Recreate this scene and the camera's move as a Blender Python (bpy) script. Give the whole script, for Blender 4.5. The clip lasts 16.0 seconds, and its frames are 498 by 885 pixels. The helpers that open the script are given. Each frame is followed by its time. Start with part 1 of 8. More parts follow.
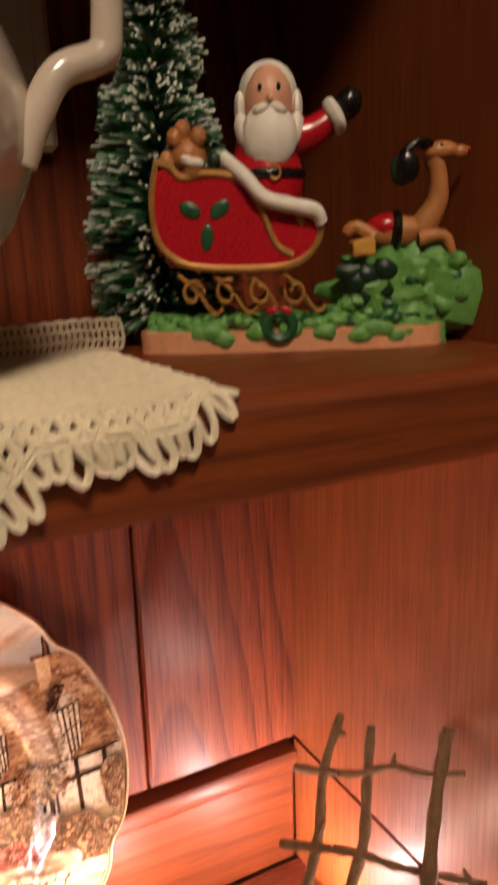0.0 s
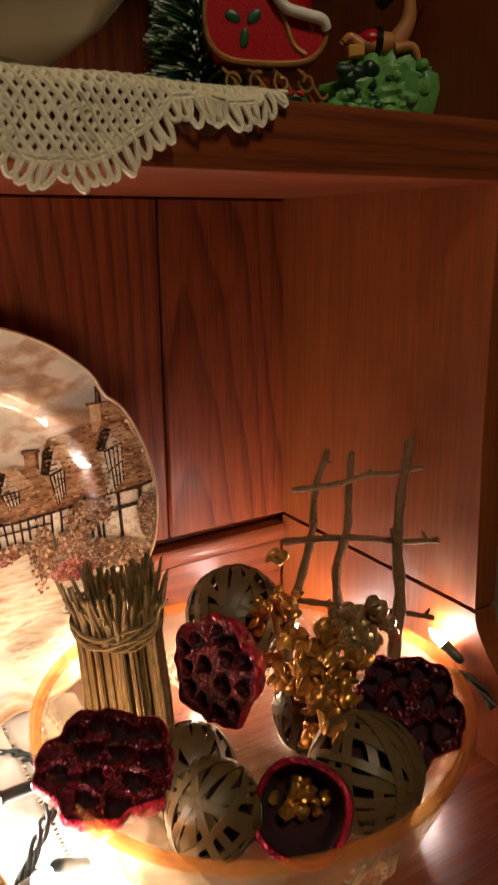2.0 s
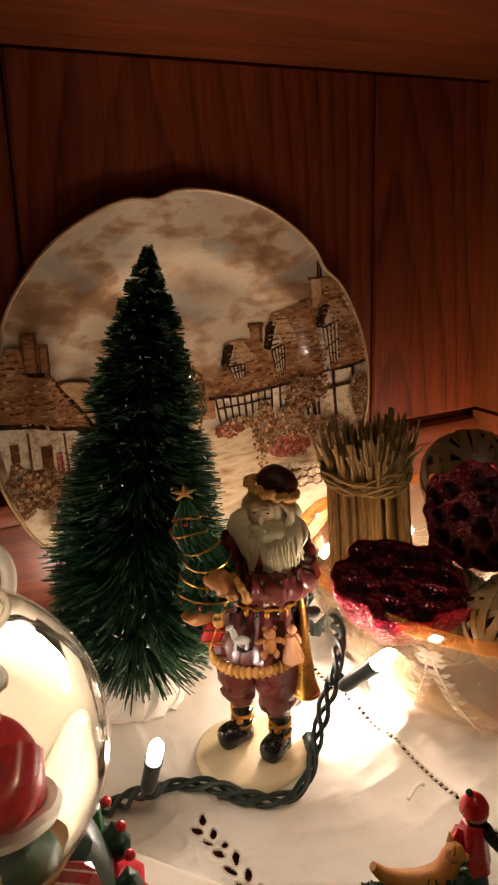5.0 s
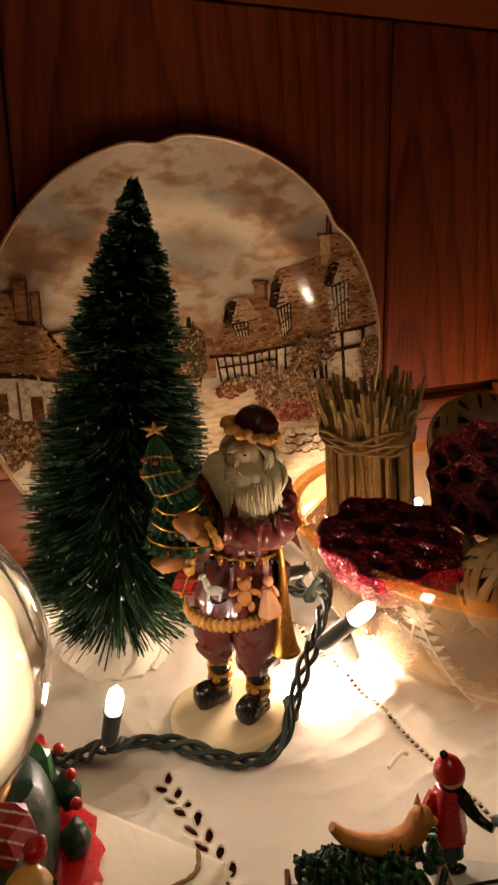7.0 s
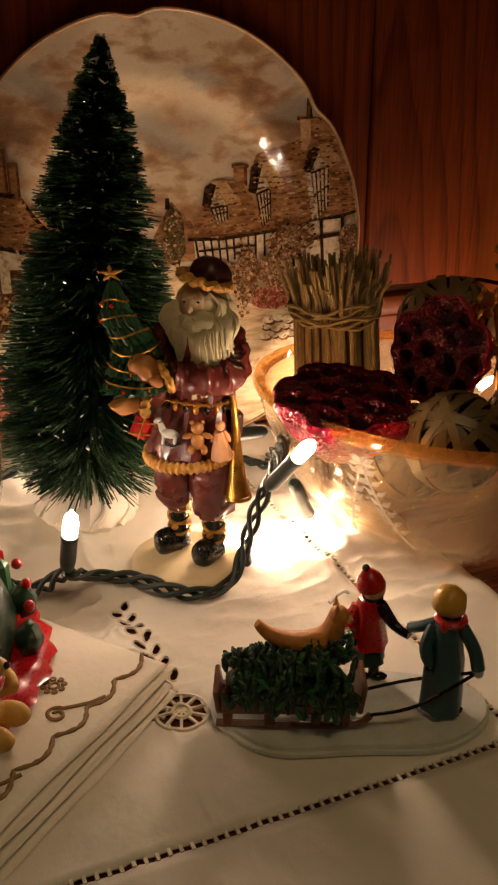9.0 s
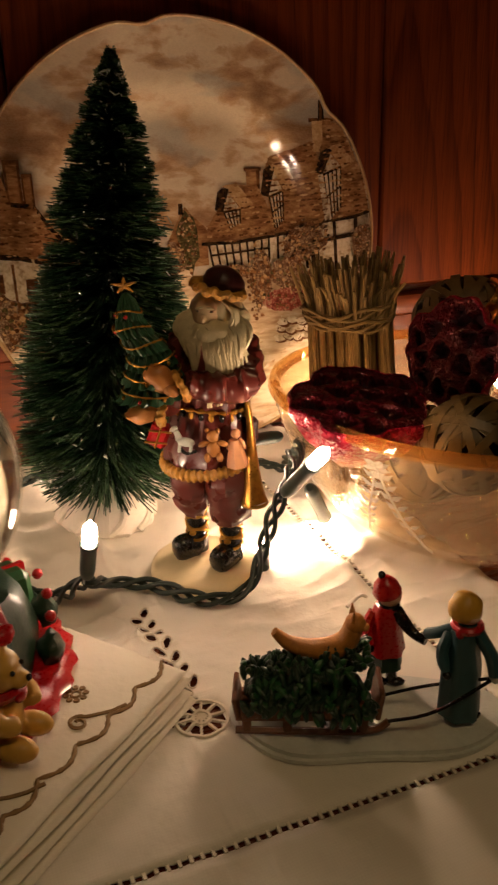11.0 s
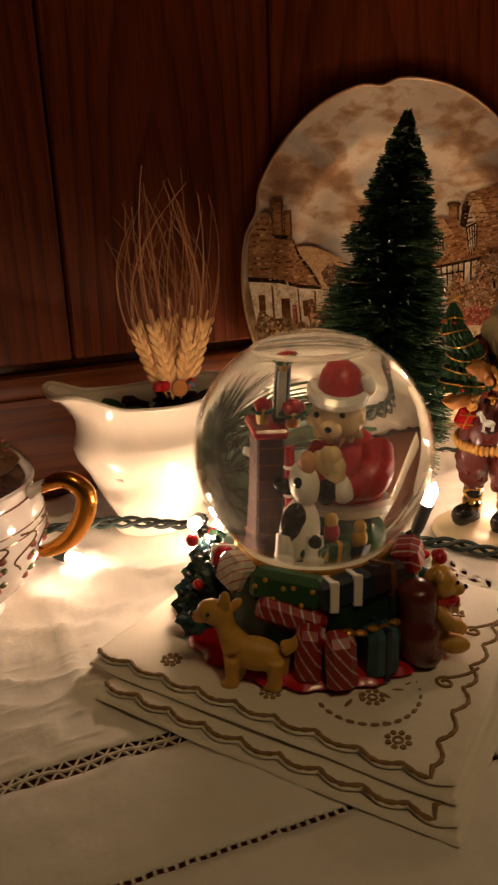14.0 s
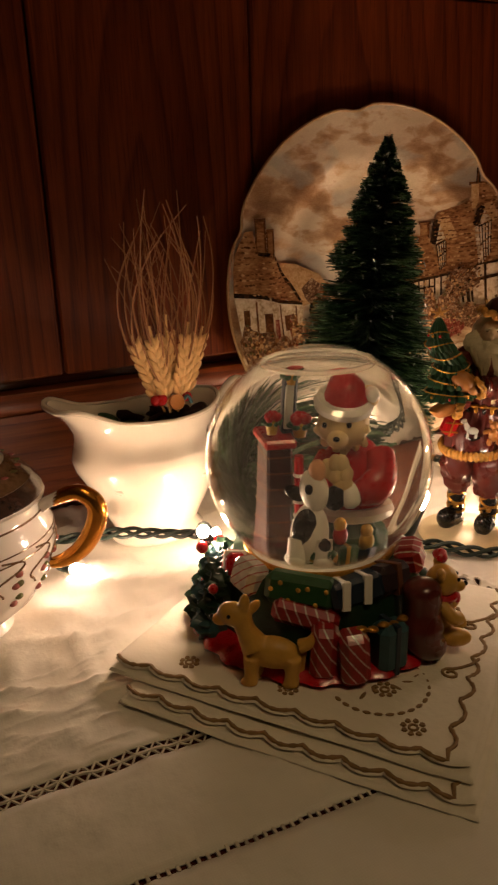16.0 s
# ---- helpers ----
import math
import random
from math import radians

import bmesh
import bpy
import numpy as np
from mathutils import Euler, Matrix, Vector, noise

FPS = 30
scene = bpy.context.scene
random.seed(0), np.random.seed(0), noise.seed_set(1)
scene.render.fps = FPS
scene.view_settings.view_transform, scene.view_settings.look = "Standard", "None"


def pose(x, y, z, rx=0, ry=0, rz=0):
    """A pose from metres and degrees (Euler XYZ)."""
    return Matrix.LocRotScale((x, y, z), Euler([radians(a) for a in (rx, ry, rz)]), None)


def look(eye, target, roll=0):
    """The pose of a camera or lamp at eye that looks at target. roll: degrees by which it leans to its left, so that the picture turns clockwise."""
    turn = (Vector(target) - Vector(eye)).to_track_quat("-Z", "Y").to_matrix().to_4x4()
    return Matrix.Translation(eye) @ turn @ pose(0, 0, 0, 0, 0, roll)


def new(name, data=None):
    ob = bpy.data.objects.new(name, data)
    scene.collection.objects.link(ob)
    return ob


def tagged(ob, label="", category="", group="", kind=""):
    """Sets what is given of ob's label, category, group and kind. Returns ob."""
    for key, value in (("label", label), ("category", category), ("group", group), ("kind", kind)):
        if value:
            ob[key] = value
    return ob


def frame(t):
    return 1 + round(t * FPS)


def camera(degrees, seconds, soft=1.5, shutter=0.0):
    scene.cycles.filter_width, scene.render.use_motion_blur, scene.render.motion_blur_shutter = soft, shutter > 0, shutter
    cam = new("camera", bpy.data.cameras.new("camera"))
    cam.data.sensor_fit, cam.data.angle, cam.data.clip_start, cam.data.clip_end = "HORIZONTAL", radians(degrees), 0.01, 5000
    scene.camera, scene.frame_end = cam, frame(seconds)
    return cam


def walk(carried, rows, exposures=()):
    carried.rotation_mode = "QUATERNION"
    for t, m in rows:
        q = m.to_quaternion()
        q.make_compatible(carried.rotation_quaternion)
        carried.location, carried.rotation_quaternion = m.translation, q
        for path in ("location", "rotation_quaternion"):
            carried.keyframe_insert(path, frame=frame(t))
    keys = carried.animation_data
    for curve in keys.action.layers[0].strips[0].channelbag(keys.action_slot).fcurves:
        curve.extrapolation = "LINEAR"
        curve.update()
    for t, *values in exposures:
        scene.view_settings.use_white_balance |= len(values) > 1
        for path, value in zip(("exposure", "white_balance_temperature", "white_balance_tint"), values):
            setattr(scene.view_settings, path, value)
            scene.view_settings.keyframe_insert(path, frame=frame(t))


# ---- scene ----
cam = camera(35.9, 16.0, soft=2.3, shutter=0.5)
PATH = [
    (0, (0.068, 0.071, 0.423), (0.97, 1.786, -0.071), -1.8),
    (0.5, (0.041, 0.046, 0.388), (0.951, 1.744, -0.15), -1.7),
    (1, (0.011, 0.023, 0.371), (0.96, 1.697, -0.174), -1.5),
    (1.5, (-0.024, -0.015, 0.351), (0.969, 1.636, -0.185), -1.2),
    (2, (-0.043, -0.037, 0.323), (0.978, 1.601, -0.201), -0.6),
    (2.5, (-0.067, -0.047, 0.301), (0.967, 1.586, -0.213), 0.3),
    (3, (-0.101, -0.046, 0.281), (0.935, 1.583, -0.241), 0.7),
    (3.5, (-0.129, -0.033, 0.271), (0.889, 1.604, -0.263), 0.4),
    (4, (-0.153, -0.01, 0.252), (0.823, 1.645, -0.304), -0.4),
    (4.2, (-0.158, -0.003, 0.252), (0.793, 1.666, -0.308), -1.0),
    (6.3, (-0.142, -0.002, 0.23), (0.709, 1.731, -0.295), -1.6),
    (6.5, (-0.136, -0.006, 0.226), (0.707, 1.729, -0.306), -1.6),
    (7, (-0.13, -0.002, 0.22), (0.675, 1.744, -0.329), -1.1),
    (7.5, (-0.125, -0.009, 0.206), (0.648, 1.739, -0.382), -0.6),
    (8, (-0.125, -0.02, 0.197), (0.635, 1.718, -0.436), -0.2),
    (8.5, (-0.124, -0.032, 0.188), (0.629, 1.69, -0.496), -0.2),
    (8.7, (-0.121, -0.037, 0.188), (0.632, 1.681, -0.506), -0.2),
    (10.8, (-0.114, -0.035, 0.192), (0.602, 1.692, -0.518), -1.4),
    (11, (-0.117, -0.038, 0.194), (0.588, 1.694, -0.516), -1.7),
    (11.5, (-0.15, -0.04, 0.2), (0.604, 1.688, -0.467), -1.2),
    (12, (-0.19, -0.036, 0.216), (0.581, 1.692, -0.432), -1.0),
    (12.5, (-0.231, -0.038, 0.213), (0.534, 1.688, -0.447), -0.7),
    (13, (-0.265, -0.04, 0.21), (0.448, 1.704, -0.462), -1.1),
    (13.5, (-0.275, -0.052, 0.204), (0.413, 1.711, -0.443), -1.9),
    (14, (-0.291, -0.056, 0.203), (0.408, 1.707, -0.433), -2.3),
    (14.5, (-0.306, -0.063, 0.203), (0.431, 1.688, -0.423), -2.5),
    (15, (-0.308, -0.069, 0.206), (0.467, 1.668, -0.409), -2.6),
    (15.5, (-0.312, -0.066, 0.209), (0.503, 1.656, -0.401), -2.5),
    (16, (-0.321, -0.061, 0.209), (0.496, 1.659, -0.403), -2.2),
]
EXPOSURES = [
    (0.0, 3.19, 4900, 31), (0.5, 2.97, 4750, 31), (1.0, 2.7, 4700, 27), (1.5, 2.36, 4800, 21), (2.5, 2.01, 4800, 19), (3.0, 1.7, 4800, 18), (4.0, 1.26, 4900, 17),
    (7.0, 0.97, 5500, 19), (8.5, 0.90, 5750, 20), (11.0, 0.80, 6000, 23), (12.5, 0.64, 6000, 24), (14.0, 0.90, 6000, 25), (16.0, 0.92, 6000, 25),
]
walk(cam, [(t, look(eye, target, roll)) for t, eye, target, roll in PATH], EXPOSURES)

# ---- world and room light ----
world = bpy.data.worlds.new("night")
scene.world = world
world.use_nodes = True
world.node_tree.nodes["Background"].inputs[0].default_value = (0.9, 0.75, 0.6, 1)
world.node_tree.nodes["Background"].inputs[1].default_value = 0.004
ROOM_LAMP, BULB = 9.6, 120.0


# ---- materials ----
def rgb(h):
    """Linear colour from a hex string."""
    out = []
    for i in (0, 2, 4):
        c = int(h[i:i + 2], 16) / 255
        out.append(c / 12.92 if c <= 0.04045 else ((c + 0.055) / 1.055) ** 2.4)
    return (*out, 1)


class Nodes:
    def __init__(self, name):
        self.mat = bpy.data.materials.new(name)
        self.mat.use_nodes = True
        self.tree = self.mat.node_tree
        self.bsdf = self.tree.nodes["Principled BSDF"]
        self.out = self.tree.nodes["Material Output"]

    def node(self, kind, **inputs):
        n = self.tree.nodes.new(kind)
        for k, v in inputs.items():
            key = int(k[1:]) if k[0] == "_" and k[1:].isdigit() else k.replace("_", " ")
            if isinstance(v, bpy.types.NodeSocket):
                self.tree.links.new(v, n.inputs[key])
            else:
                n.inputs[key].default_value = v
        return n

    def link(self, a, b):
        self.tree.links.new(a, b)

    def set(self, **inputs):
        for k, v in inputs.items():
            s = self.bsdf.inputs[k.replace("_", " ")]
            if isinstance(v, bpy.types.NodeSocket):
                self.link(v, s)
            else:
                s.default_value = v

    def coords(self, scale=(1, 1, 1), jitter=False):
        tc = self.node("ShaderNodeTexCoord")
        mp = self.node("ShaderNodeMapping")
        self.link(tc.outputs["Object"], mp.inputs[0])
        mp.inputs["Scale"].default_value = scale
        if jitter:
            info = self.node("ShaderNodeObjectInfo")
            mul = self.node("ShaderNodeVectorMath")
            mul.operation = "SCALE"
            cmb = self.node("ShaderNodeCombineXYZ", X=info.outputs["Random"], Y=info.outputs["Random"], Z=info.outputs["Random"])
            self.link(cmb.outputs[0], mul.inputs[0])
            mul.inputs["Scale"].default_value = 7.0
            self.link(mul.outputs[0], mp.inputs["Location"])
        return mp.outputs[0]

    def noise(self, vec, scale, detail=3, rough=0.55, distort=0.0):
        return self.node("ShaderNodeTexNoise", Vector=vec, Scale=scale, Detail=detail, Roughness=rough, Distortion=distort).outputs[0]

    def ramp(self, fac, stops):
        r = self.node("ShaderNodeValToRGB", Fac=fac)
        e = r.color_ramp.elements
        while len(e) < len(stops):
            e.new(0.5)
        for el, (p, c) in zip(e, stops):
            el.position, el.color = p, c
        return r.outputs[0]

    def mix(self, fac, a, b, blend="MIX"):
        m = self.node("ShaderNodeMix")
        m.data_type, m.blend_type = "RGBA", blend
        for s, v in ((m.inputs[0], fac), (m.inputs[6], a), (m.inputs[7], b)):
            if isinstance(v, bpy.types.NodeSocket):
                self.link(v, s)
            else:
                s.default_value = v
        return m.outputs[2]

    def bump(self, height, strength=0.3, dist=0.0005):
        return self.node("ShaderNodeBump", Height=height, Strength=strength, Distance=dist).outputs[0]


def grey(v):
    return (v, v, v, 1)


def scaled(c, k):
    return (c[0] * k, c[1] * k, c[2] * k, 1)


def plain(name, hexcol, rough=0.45, metal=0.0, var=0.25, scale=180, bump=0.15, coat=0.0, fine=900):
    """A painted, glazed or natural surface: colour mottled at two scales, slight relief."""
    n = Nodes(name)
    c = rgb(hexcol)
    v = n.coords(jitter=True)
    a, b = n.noise(v, scale, 3), n.noise(v, fine, 2)
    col = n.ramp(a, [(0.25, scaled(c, 1 - var)), (0.5, c), (0.8, scaled(c, 1 + var * 0.6))])
    col = n.mix(0.18, col, n.ramp(b, [(0.3, scaled(c, 1 - var)), (0.7, scaled(c, 1 + var * 0.5))]))
    n.set(Base_Color=col, Metallic=metal, Normal=n.bump(n.mix(0.5, a, b), bump, 0.0006))
    n.set(Roughness=n.ramp(b, [(0.2, grey(max(0.03, rough - 0.08))), (0.8, grey(min(1, rough + 0.08)))]))
    if coat:
        n.set(Coat_Weight=coat, Coat_Roughness=0.08)
    return n.mat


def wood(name, dark, light, axis, rough=0.28, fig=1.0, coat=0.5, rings=30.0, spread=0.09):
    """Varnished oak: nested arches of dark rings round the board's own axis, pores and slow tone shifts."""
    n = Nodes(name)
    k = {"x": (spread, 1, 1), "y": (1, spread, 1), "z": (1, 1, spread)}[axis]
    p = {"x": (0.03, 1, 1), "y": (1, 0.03, 1), "z": (1, 1, 0.03)}[axis]
    tc = n.node("ShaderNodeTexCoord")
    info = n.node("ShaderNodeObjectInfo")
    shift = n.node("ShaderNodeMath", _0=info.outputs["Random"], _1=0.05)
    shift.operation = "MULTIPLY"
    off = n.node("ShaderNodeCombineXYZ", X=shift.outputs[0], Y=shift.outputs[0], Z=shift.outputs[0])
    mp = n.node("ShaderNodeMapping", Vector=tc.outputs["Object"], Location=off.outputs[0], Scale=k)
    v = mp.outputs[0]
    warp = n.node("ShaderNodeTexNoise", Vector=v, Scale=26.0, Detail=2.0, Roughness=0.5)
    wv = n.node("ShaderNodeVectorMath", _1=(0.020, 0.020, 0.020), _2=v)
    wv.operation = "MULTIPLY_ADD"
    n.link(warp.outputs["Color"], wv.inputs[0])
    wave = n.node("ShaderNodeTexWave", Vector=wv.outputs[0], Scale=rings, Distortion=1.6, Detail=3.0, Detail_Scale=1.2)
    wave.wave_type = "RINGS"
    wave.rings_direction = {"x": "Y", "y": "X", "z": "Y"}[axis]
    wave.wave_profile = "SAW"
    streak = n.noise(n.coords(p, True), 420, 3, 0.6)
    pores = n.noise(n.coords(p, True), 1100, 2, 0.5)
    tone = n.noise(n.coords((1, 1, 0.35) if axis == "z" else (0.35, 1, 1), True), 9, 3)
    d, l = rgb(dark), rgb(light)
    bands = n.ramp(wave.outputs["Fac"], [(0.0, scaled(l, 0.95)), (0.45, l), (0.72, scaled(l, 0.62)), (0.93, scaled(d, 0.75)), (1.0, scaled(l, 0.8))])
    col = n.mix(0.45 * fig + 0.2, n.mix(0.5, d, l), bands)
    col = n.mix(0.25, col, n.ramp(streak, [(0.38, scaled(d, 0.6)), (0.62, l)]))
    col = n.mix(n.ramp(pores, [(0.56, grey(0.0)), (0.68, grey(0.45))]), col, scaled(d, 0.5))
    col = n.mix(n.ramp(tone, [(0.3, grey(0.0)), (0.7, grey(0.5))]), col, d)
    n.set(Base_Color=col, Roughness=n.ramp(streak, [(0.3, grey(rough + 0.14)), (0.7, grey(rough))]))
    relief = n.mix(0.5, streak, n.ramp(wave.outputs["Fac"], [(0.6, grey(1)), (0.93, grey(0)), (1.0, grey(1))]))
    n.set(Normal=n.bump(relief, 0.30, 0.0005), Coat_Weight=coat, Coat_Roughness=0.26, Specular_IOR_Level=0.3, Coat_Normal=n.bump(relief, 0.12, 0.0004))
    return n.mat


def fabric(name, hexcol, weave=1500, var=0.12):
    n = Nodes(name)
    c = rgb(hexcol)
    v = n.coords()
    w1 = n.node("ShaderNodeTexWave", Vector=v, Scale=weave * 0.2, Distortion=0.6, Detail=1.0)
    w2 = n.node("ShaderNodeTexWave", Vector=v, Scale=weave * 0.2, Distortion=0.6, Detail=1.0)
    w2.bands_direction = "Y"
    big, mid = n.noise(v, 11, 4), n.noise(v, 60, 3)
    col = n.ramp(big, [(0.3, scaled(c, 1 - var)), (0.7, c)])
    col = n.mix(0.3, col, n.ramp(mid, [(0.3, scaled(c, 1 - var)), (0.6, c)]))
    weave_h = n.mix(0.5, w1.outputs[0], w2.outputs[0])
    col = n.mix(0.10, col, n.ramp(weave_h, [(0.2, scaled(c, 0.6)), (0.8, c)]))
    n.set(Base_Color=col, Roughness=0.85, Sheen_Weight=0.15, Normal=n.bump(n.mix(0.4, n.noise(v, 34, 3, 0.5), n.noise(v, 130, 3, 0.6)), 0.5, 0.0022))
    n.set(Specular_IOR_Level=0.25)
    return n.mat


def thin_glass(name, tint, rough=0.02, ior=1.5, etched=0.0, frost=0.0, haze=(1, 0.95, 0.85, 1), rim_gloss=0.85):
    """Thin glassware: see-through with a tint, gloss by Fresnel, a little scatter where it is cut or coloured."""
    n = Nodes(name)
    clear = n.node("ShaderNodeBsdfTransparent", Color=tint)
    gloss = n.node("ShaderNodeBsdfGlossy", Color=(1, 0.97, 0.92, 1), Roughness=rough)
    edge = n.node("ShaderNodeLayerWeight", Blend=0.5)
    power = n.node("ShaderNodeMath", _0=edge.outputs["Facing"], _1=4.5)
    power.operation = "POWER"
    face_on = ((ior - 1) / (ior + 1)) ** 2
    fres = n.node("ShaderNodeMath", _0=power.outputs[0], _1=rim_gloss, _2=face_on)
    fres.operation = "MULTIPLY_ADD"
    body = clear.outputs[0]
    if frost:
        soft_ = n.node("ShaderNodeBsdfTranslucent", Color=haze)
        dull = n.node("ShaderNodeBsdfDiffuse", Color=haze)
        both = n.node("ShaderNodeMixShader", Fac=0.4)
        n.link(soft_.outputs[0], both.inputs[1])
        n.link(dull.outputs[0], both.inputs[2])
        v = n.coords()
        cut = n.ramp(n.noise(v, 30, 3, 0.5, 0.4), [(0.30, grey(frost * 0.75)), (0.70, grey(frost))])
        mx = n.node("ShaderNodeMixShader", Fac=cut)
        n.link(body, mx.inputs[1])
        n.link(both.outputs[0], mx.inputs[2])
        body = mx.outputs[0]
    if etched:
        b = n.bump(n.ramp(n.noise(n.coords(), 85, 2, 0.5, 1.5), [(0.44, grey(0)), (0.50, grey(1)), (0.56, grey(0))]), etched * 0.5, 0.0012)
        n.link(b, gloss.inputs["Normal"])
    mixer = n.node("ShaderNodeMixShader")
    n.link(fres.outputs[0], mixer.inputs[0])
    n.link(body, mixer.inputs[1])
    n.link(gloss.outputs[0], mixer.inputs[2])
    n.link(mixer.outputs[0], n.out.inputs["Surface"])
    n.tree.nodes.remove(n.bsdf)
    return n.mat


def glowing(name, colour, strength):
    n = Nodes(name)
    n.set(Base_Color=colour, Emission_Color=colour, Emission_Strength=strength, Roughness=0.2)
    return n.mat


def glitter(name, hexcol):
    """Glitter coat: fine flakes that catch the light."""
    n = Nodes(name)
    c = rgb(hexcol)
    v = n.coords()
    vor = n.node("ShaderNodeTexVoronoi", Vector=v, Scale=1100.0)
    mid = n.noise(v, 120, 3)
    col = n.ramp(mid, [(0.3, scaled(c, 0.35)), (0.65, c)])
    geo = n.node("ShaderNodeNewGeometry")
    off = n.node("ShaderNodeVectorMath", _0=vor.outputs["Color"], _1=(0.5, 0.5, 0.5))
    off.operation = "SUBTRACT"
    far = n.node("ShaderNodeVectorMath", _0=off.outputs[0], _1=(1.1, 1.1, 1.1))
    far.operation = "MULTIPLY"
    add = n.node("ShaderNodeVectorMath", _0=geo.outputs["Normal"], _1=far.outputs[0])
    add.operation = "ADD"
    unit = n.node("ShaderNodeVectorMath", _0=add.outputs[0])
    unit.operation = "NORMALIZE"
    n.set(Base_Color=col, Metallic=0.45, Roughness=0.30, Normal=unit.outputs[0])
    return n.mat


WOOD_V = wood("oak_upright", "4c1a06", "9a4a14", "z", rough=0.42, fig=0.8, coat=0.22)
WOOD_SIDE = wood("oak_veneer", "6a300a", "965012", "z", rough=0.42, fig=0.2, coat=0.18, rings=14.0)
WOOD_H = wood("oak_lying", "522006", "8c460f", "x", rough=0.40, fig=0.6, coat=0.22)
WOOD_TOP = wood("oak_top", "4a1c0c", "7c3c1c", "x", rough=0.2, fig=0.7)
CLOTH = fabric("white_linen", "e6dfd0")
NAPKIN = fabric("napkin_linen", "e9e0cc", 1900)
THREAD = plain("embroidery_thread", "8c6e42", 0.7, var=0.35, bump=0.4)
HEMTHREAD = plain("hem_thread", "d8cdb8", 0.8, bump=0.4)
YARN = plain("crochet_cotton", "e8dcbc", 0.85, var=0.2, scale=300, bump=0.6)
CERAMIC = plain("cream_glaze", "ece2cf", 0.12, var=0.06, scale=40, bump=0.03, coat=0.6)
CHINA = plain("white_china", "e8e0d6", 0.1, var=0.05, scale=40, bump=0.02, coat=0.6)
STONEWARE = plain("grey_cream_glaze", "cdbfae", 0.14, var=0.08, scale=40, bump=0.03, coat=0.6)
GOLD = plain("gold_gilding", "c8862a", 0.22, 0.95, var=0.2, scale=60)
GOLDPAINT = plain("gold_paint", "c08e34", 0.32, 0.75, var=0.45, scale=200)
PEWTER = plain("pale_gold_leaf", "b8a070", 0.3, 0.7, var=0.3)
RED = plain("red_paint", "b0100f", 0.3, var=0.12, scale=60, bump=0.03, coat=0.3)
RUST = plain("burgundy_paint", "5e241c", 0.30, var=0.12, scale=40, bump=0.0, coat=0.4, fine=120)
WHITE = plain("white_paint", "e6e0d4", 0.5, var=0.12)
SNOW = plain("snow_paint", "c6c8be", 0.6, var=0.2, scale=120, bump=0.5)
SKIN = plain("flesh_paint", "d8a27e", 0.45, var=0.1)
BEARD = plain("beard_paint", "c4b690", 0.5, var=0.25, scale=260, bump=0.5)
BLACK = plain("black_paint", "15130f", 0.25, var=0.3)
GREEN = plain("green_paint", "24512a", 0.4, var=0.4, scale=220)
LEAF = plain("bright_green_paint", "64983f", 0.45, var=0.4, scale=160, bump=0.5)
DKGREEN = plain("dark_green_paint", "16301e", 0.4, var=0.4, scale=260, bump=0.5)
BROWN = plain("brown_paint", "6b3f20", 0.45, var=0.3)
TAN = plain("tan_paint", "ae7434", 0.45, var=0.25)
PEACH = plain("peach_paint", "d49a6a", 0.5, var=0.2)
YELLOW = plain("yellow_paint", "c8982c", 0.4, var=0.25)
ORANGE = plain("orange_fur_paint", "c07e2a", 0.6, var=0.3, scale=300, bump=0.5)
PUP = plain("puppy_yellow_paint", "c99a3c", 0.4, var=0.2)
BLUE = plain("slate_blue_paint", "2c4e54", 0.4, var=0.3)
NAVY = plain("navy_paint", "1c2a3a", 0.4, var=0.3)
CORD = plain("cord_green", "1c2a22", 0.5, var=0.25)
SOCKET = plain("socket_green", "20302a", 0.4, var=0.2)
TWIG = plain("twig_bark", "6e5230", 0.85, var=0.5, scale=260, bump=0.8)
STRAW = plain("dry_stems", "7c6230", 0.8, var=0.45, scale=150, bump=0.6)
RATTAN = plain("rattan_strip", "5e4c2a", 0.45, var=0.35, scale=150, bump=0.4)
WHEAT = plain("wheat_ear", "dcb070", 0.65, var=0.3, scale=220, bump=0.4)
AWN = plain("wheat_awn", "94602e", 0.6, var=0.3)
HOLLOWDARK = plain("pod_hole_and_gap_shade", "2c0a16", 0.95, var=0.4)
GILT = plain("gilt_trim_paint", "b98a3a", 0.4, 0.4, var=0.35, scale=200)
# brighter copy of the pod red: light on the husks put into their colour
LITHUSK = glitter("lit_red_glitter", "aa1434")
PODRED = glitter("red_glitter", "520814")
GREENBRISTLE = plain("green_bristle", "203c27", 0.30, var=0.5, scale=60)
# paler copy of the green, painted on strands that seem to catch light
LITBRISTLE = plain("lit_green_bristle", "587454", 0.28, var=0.4, scale=60)
SNOWTIP = plain("snowy_bristle", "d6dcd2", 0.6, var=0.2, scale=60)
SHELFBRISTLE = plain("mid_green_bristle", "3f7a48", 0.35, var=0.4, scale=60)
PALEFACE = plain("pale_face_paint", "cbb08a", 0.45, var=0.12, scale=200)
FUR = plain("cream_fur_paint", "d8bc88", 0.5, var=0.15, scale=300, bump=0.4)
FROSTBRISTLE = plain("frosted_bristle", "8fa890", 0.6, var=0.5, scale=60)
TINSELGLINT = plain("tinsel_and_glint", "dfe6e0", 0.2, 0.5)
POTPOURRI = plain("dried_petals", "2a1416", 0.8, var=0.5, bump=0.8)
PLASTER = plain("room_plaster", "8a7a68", 0.9, var=0.1, scale=8)
CARPET = plain("room_carpet", "54443a", 0.95, var=0.3, scale=60)
BULBGLASS = glowing("lit_bulb", (1.0, 0.70, 0.40, 1), BULB)
DIMBULB = glowing("dimmer_lit_bulb", (1.0, 0.72, 0.44, 1), BULB * 0.5)
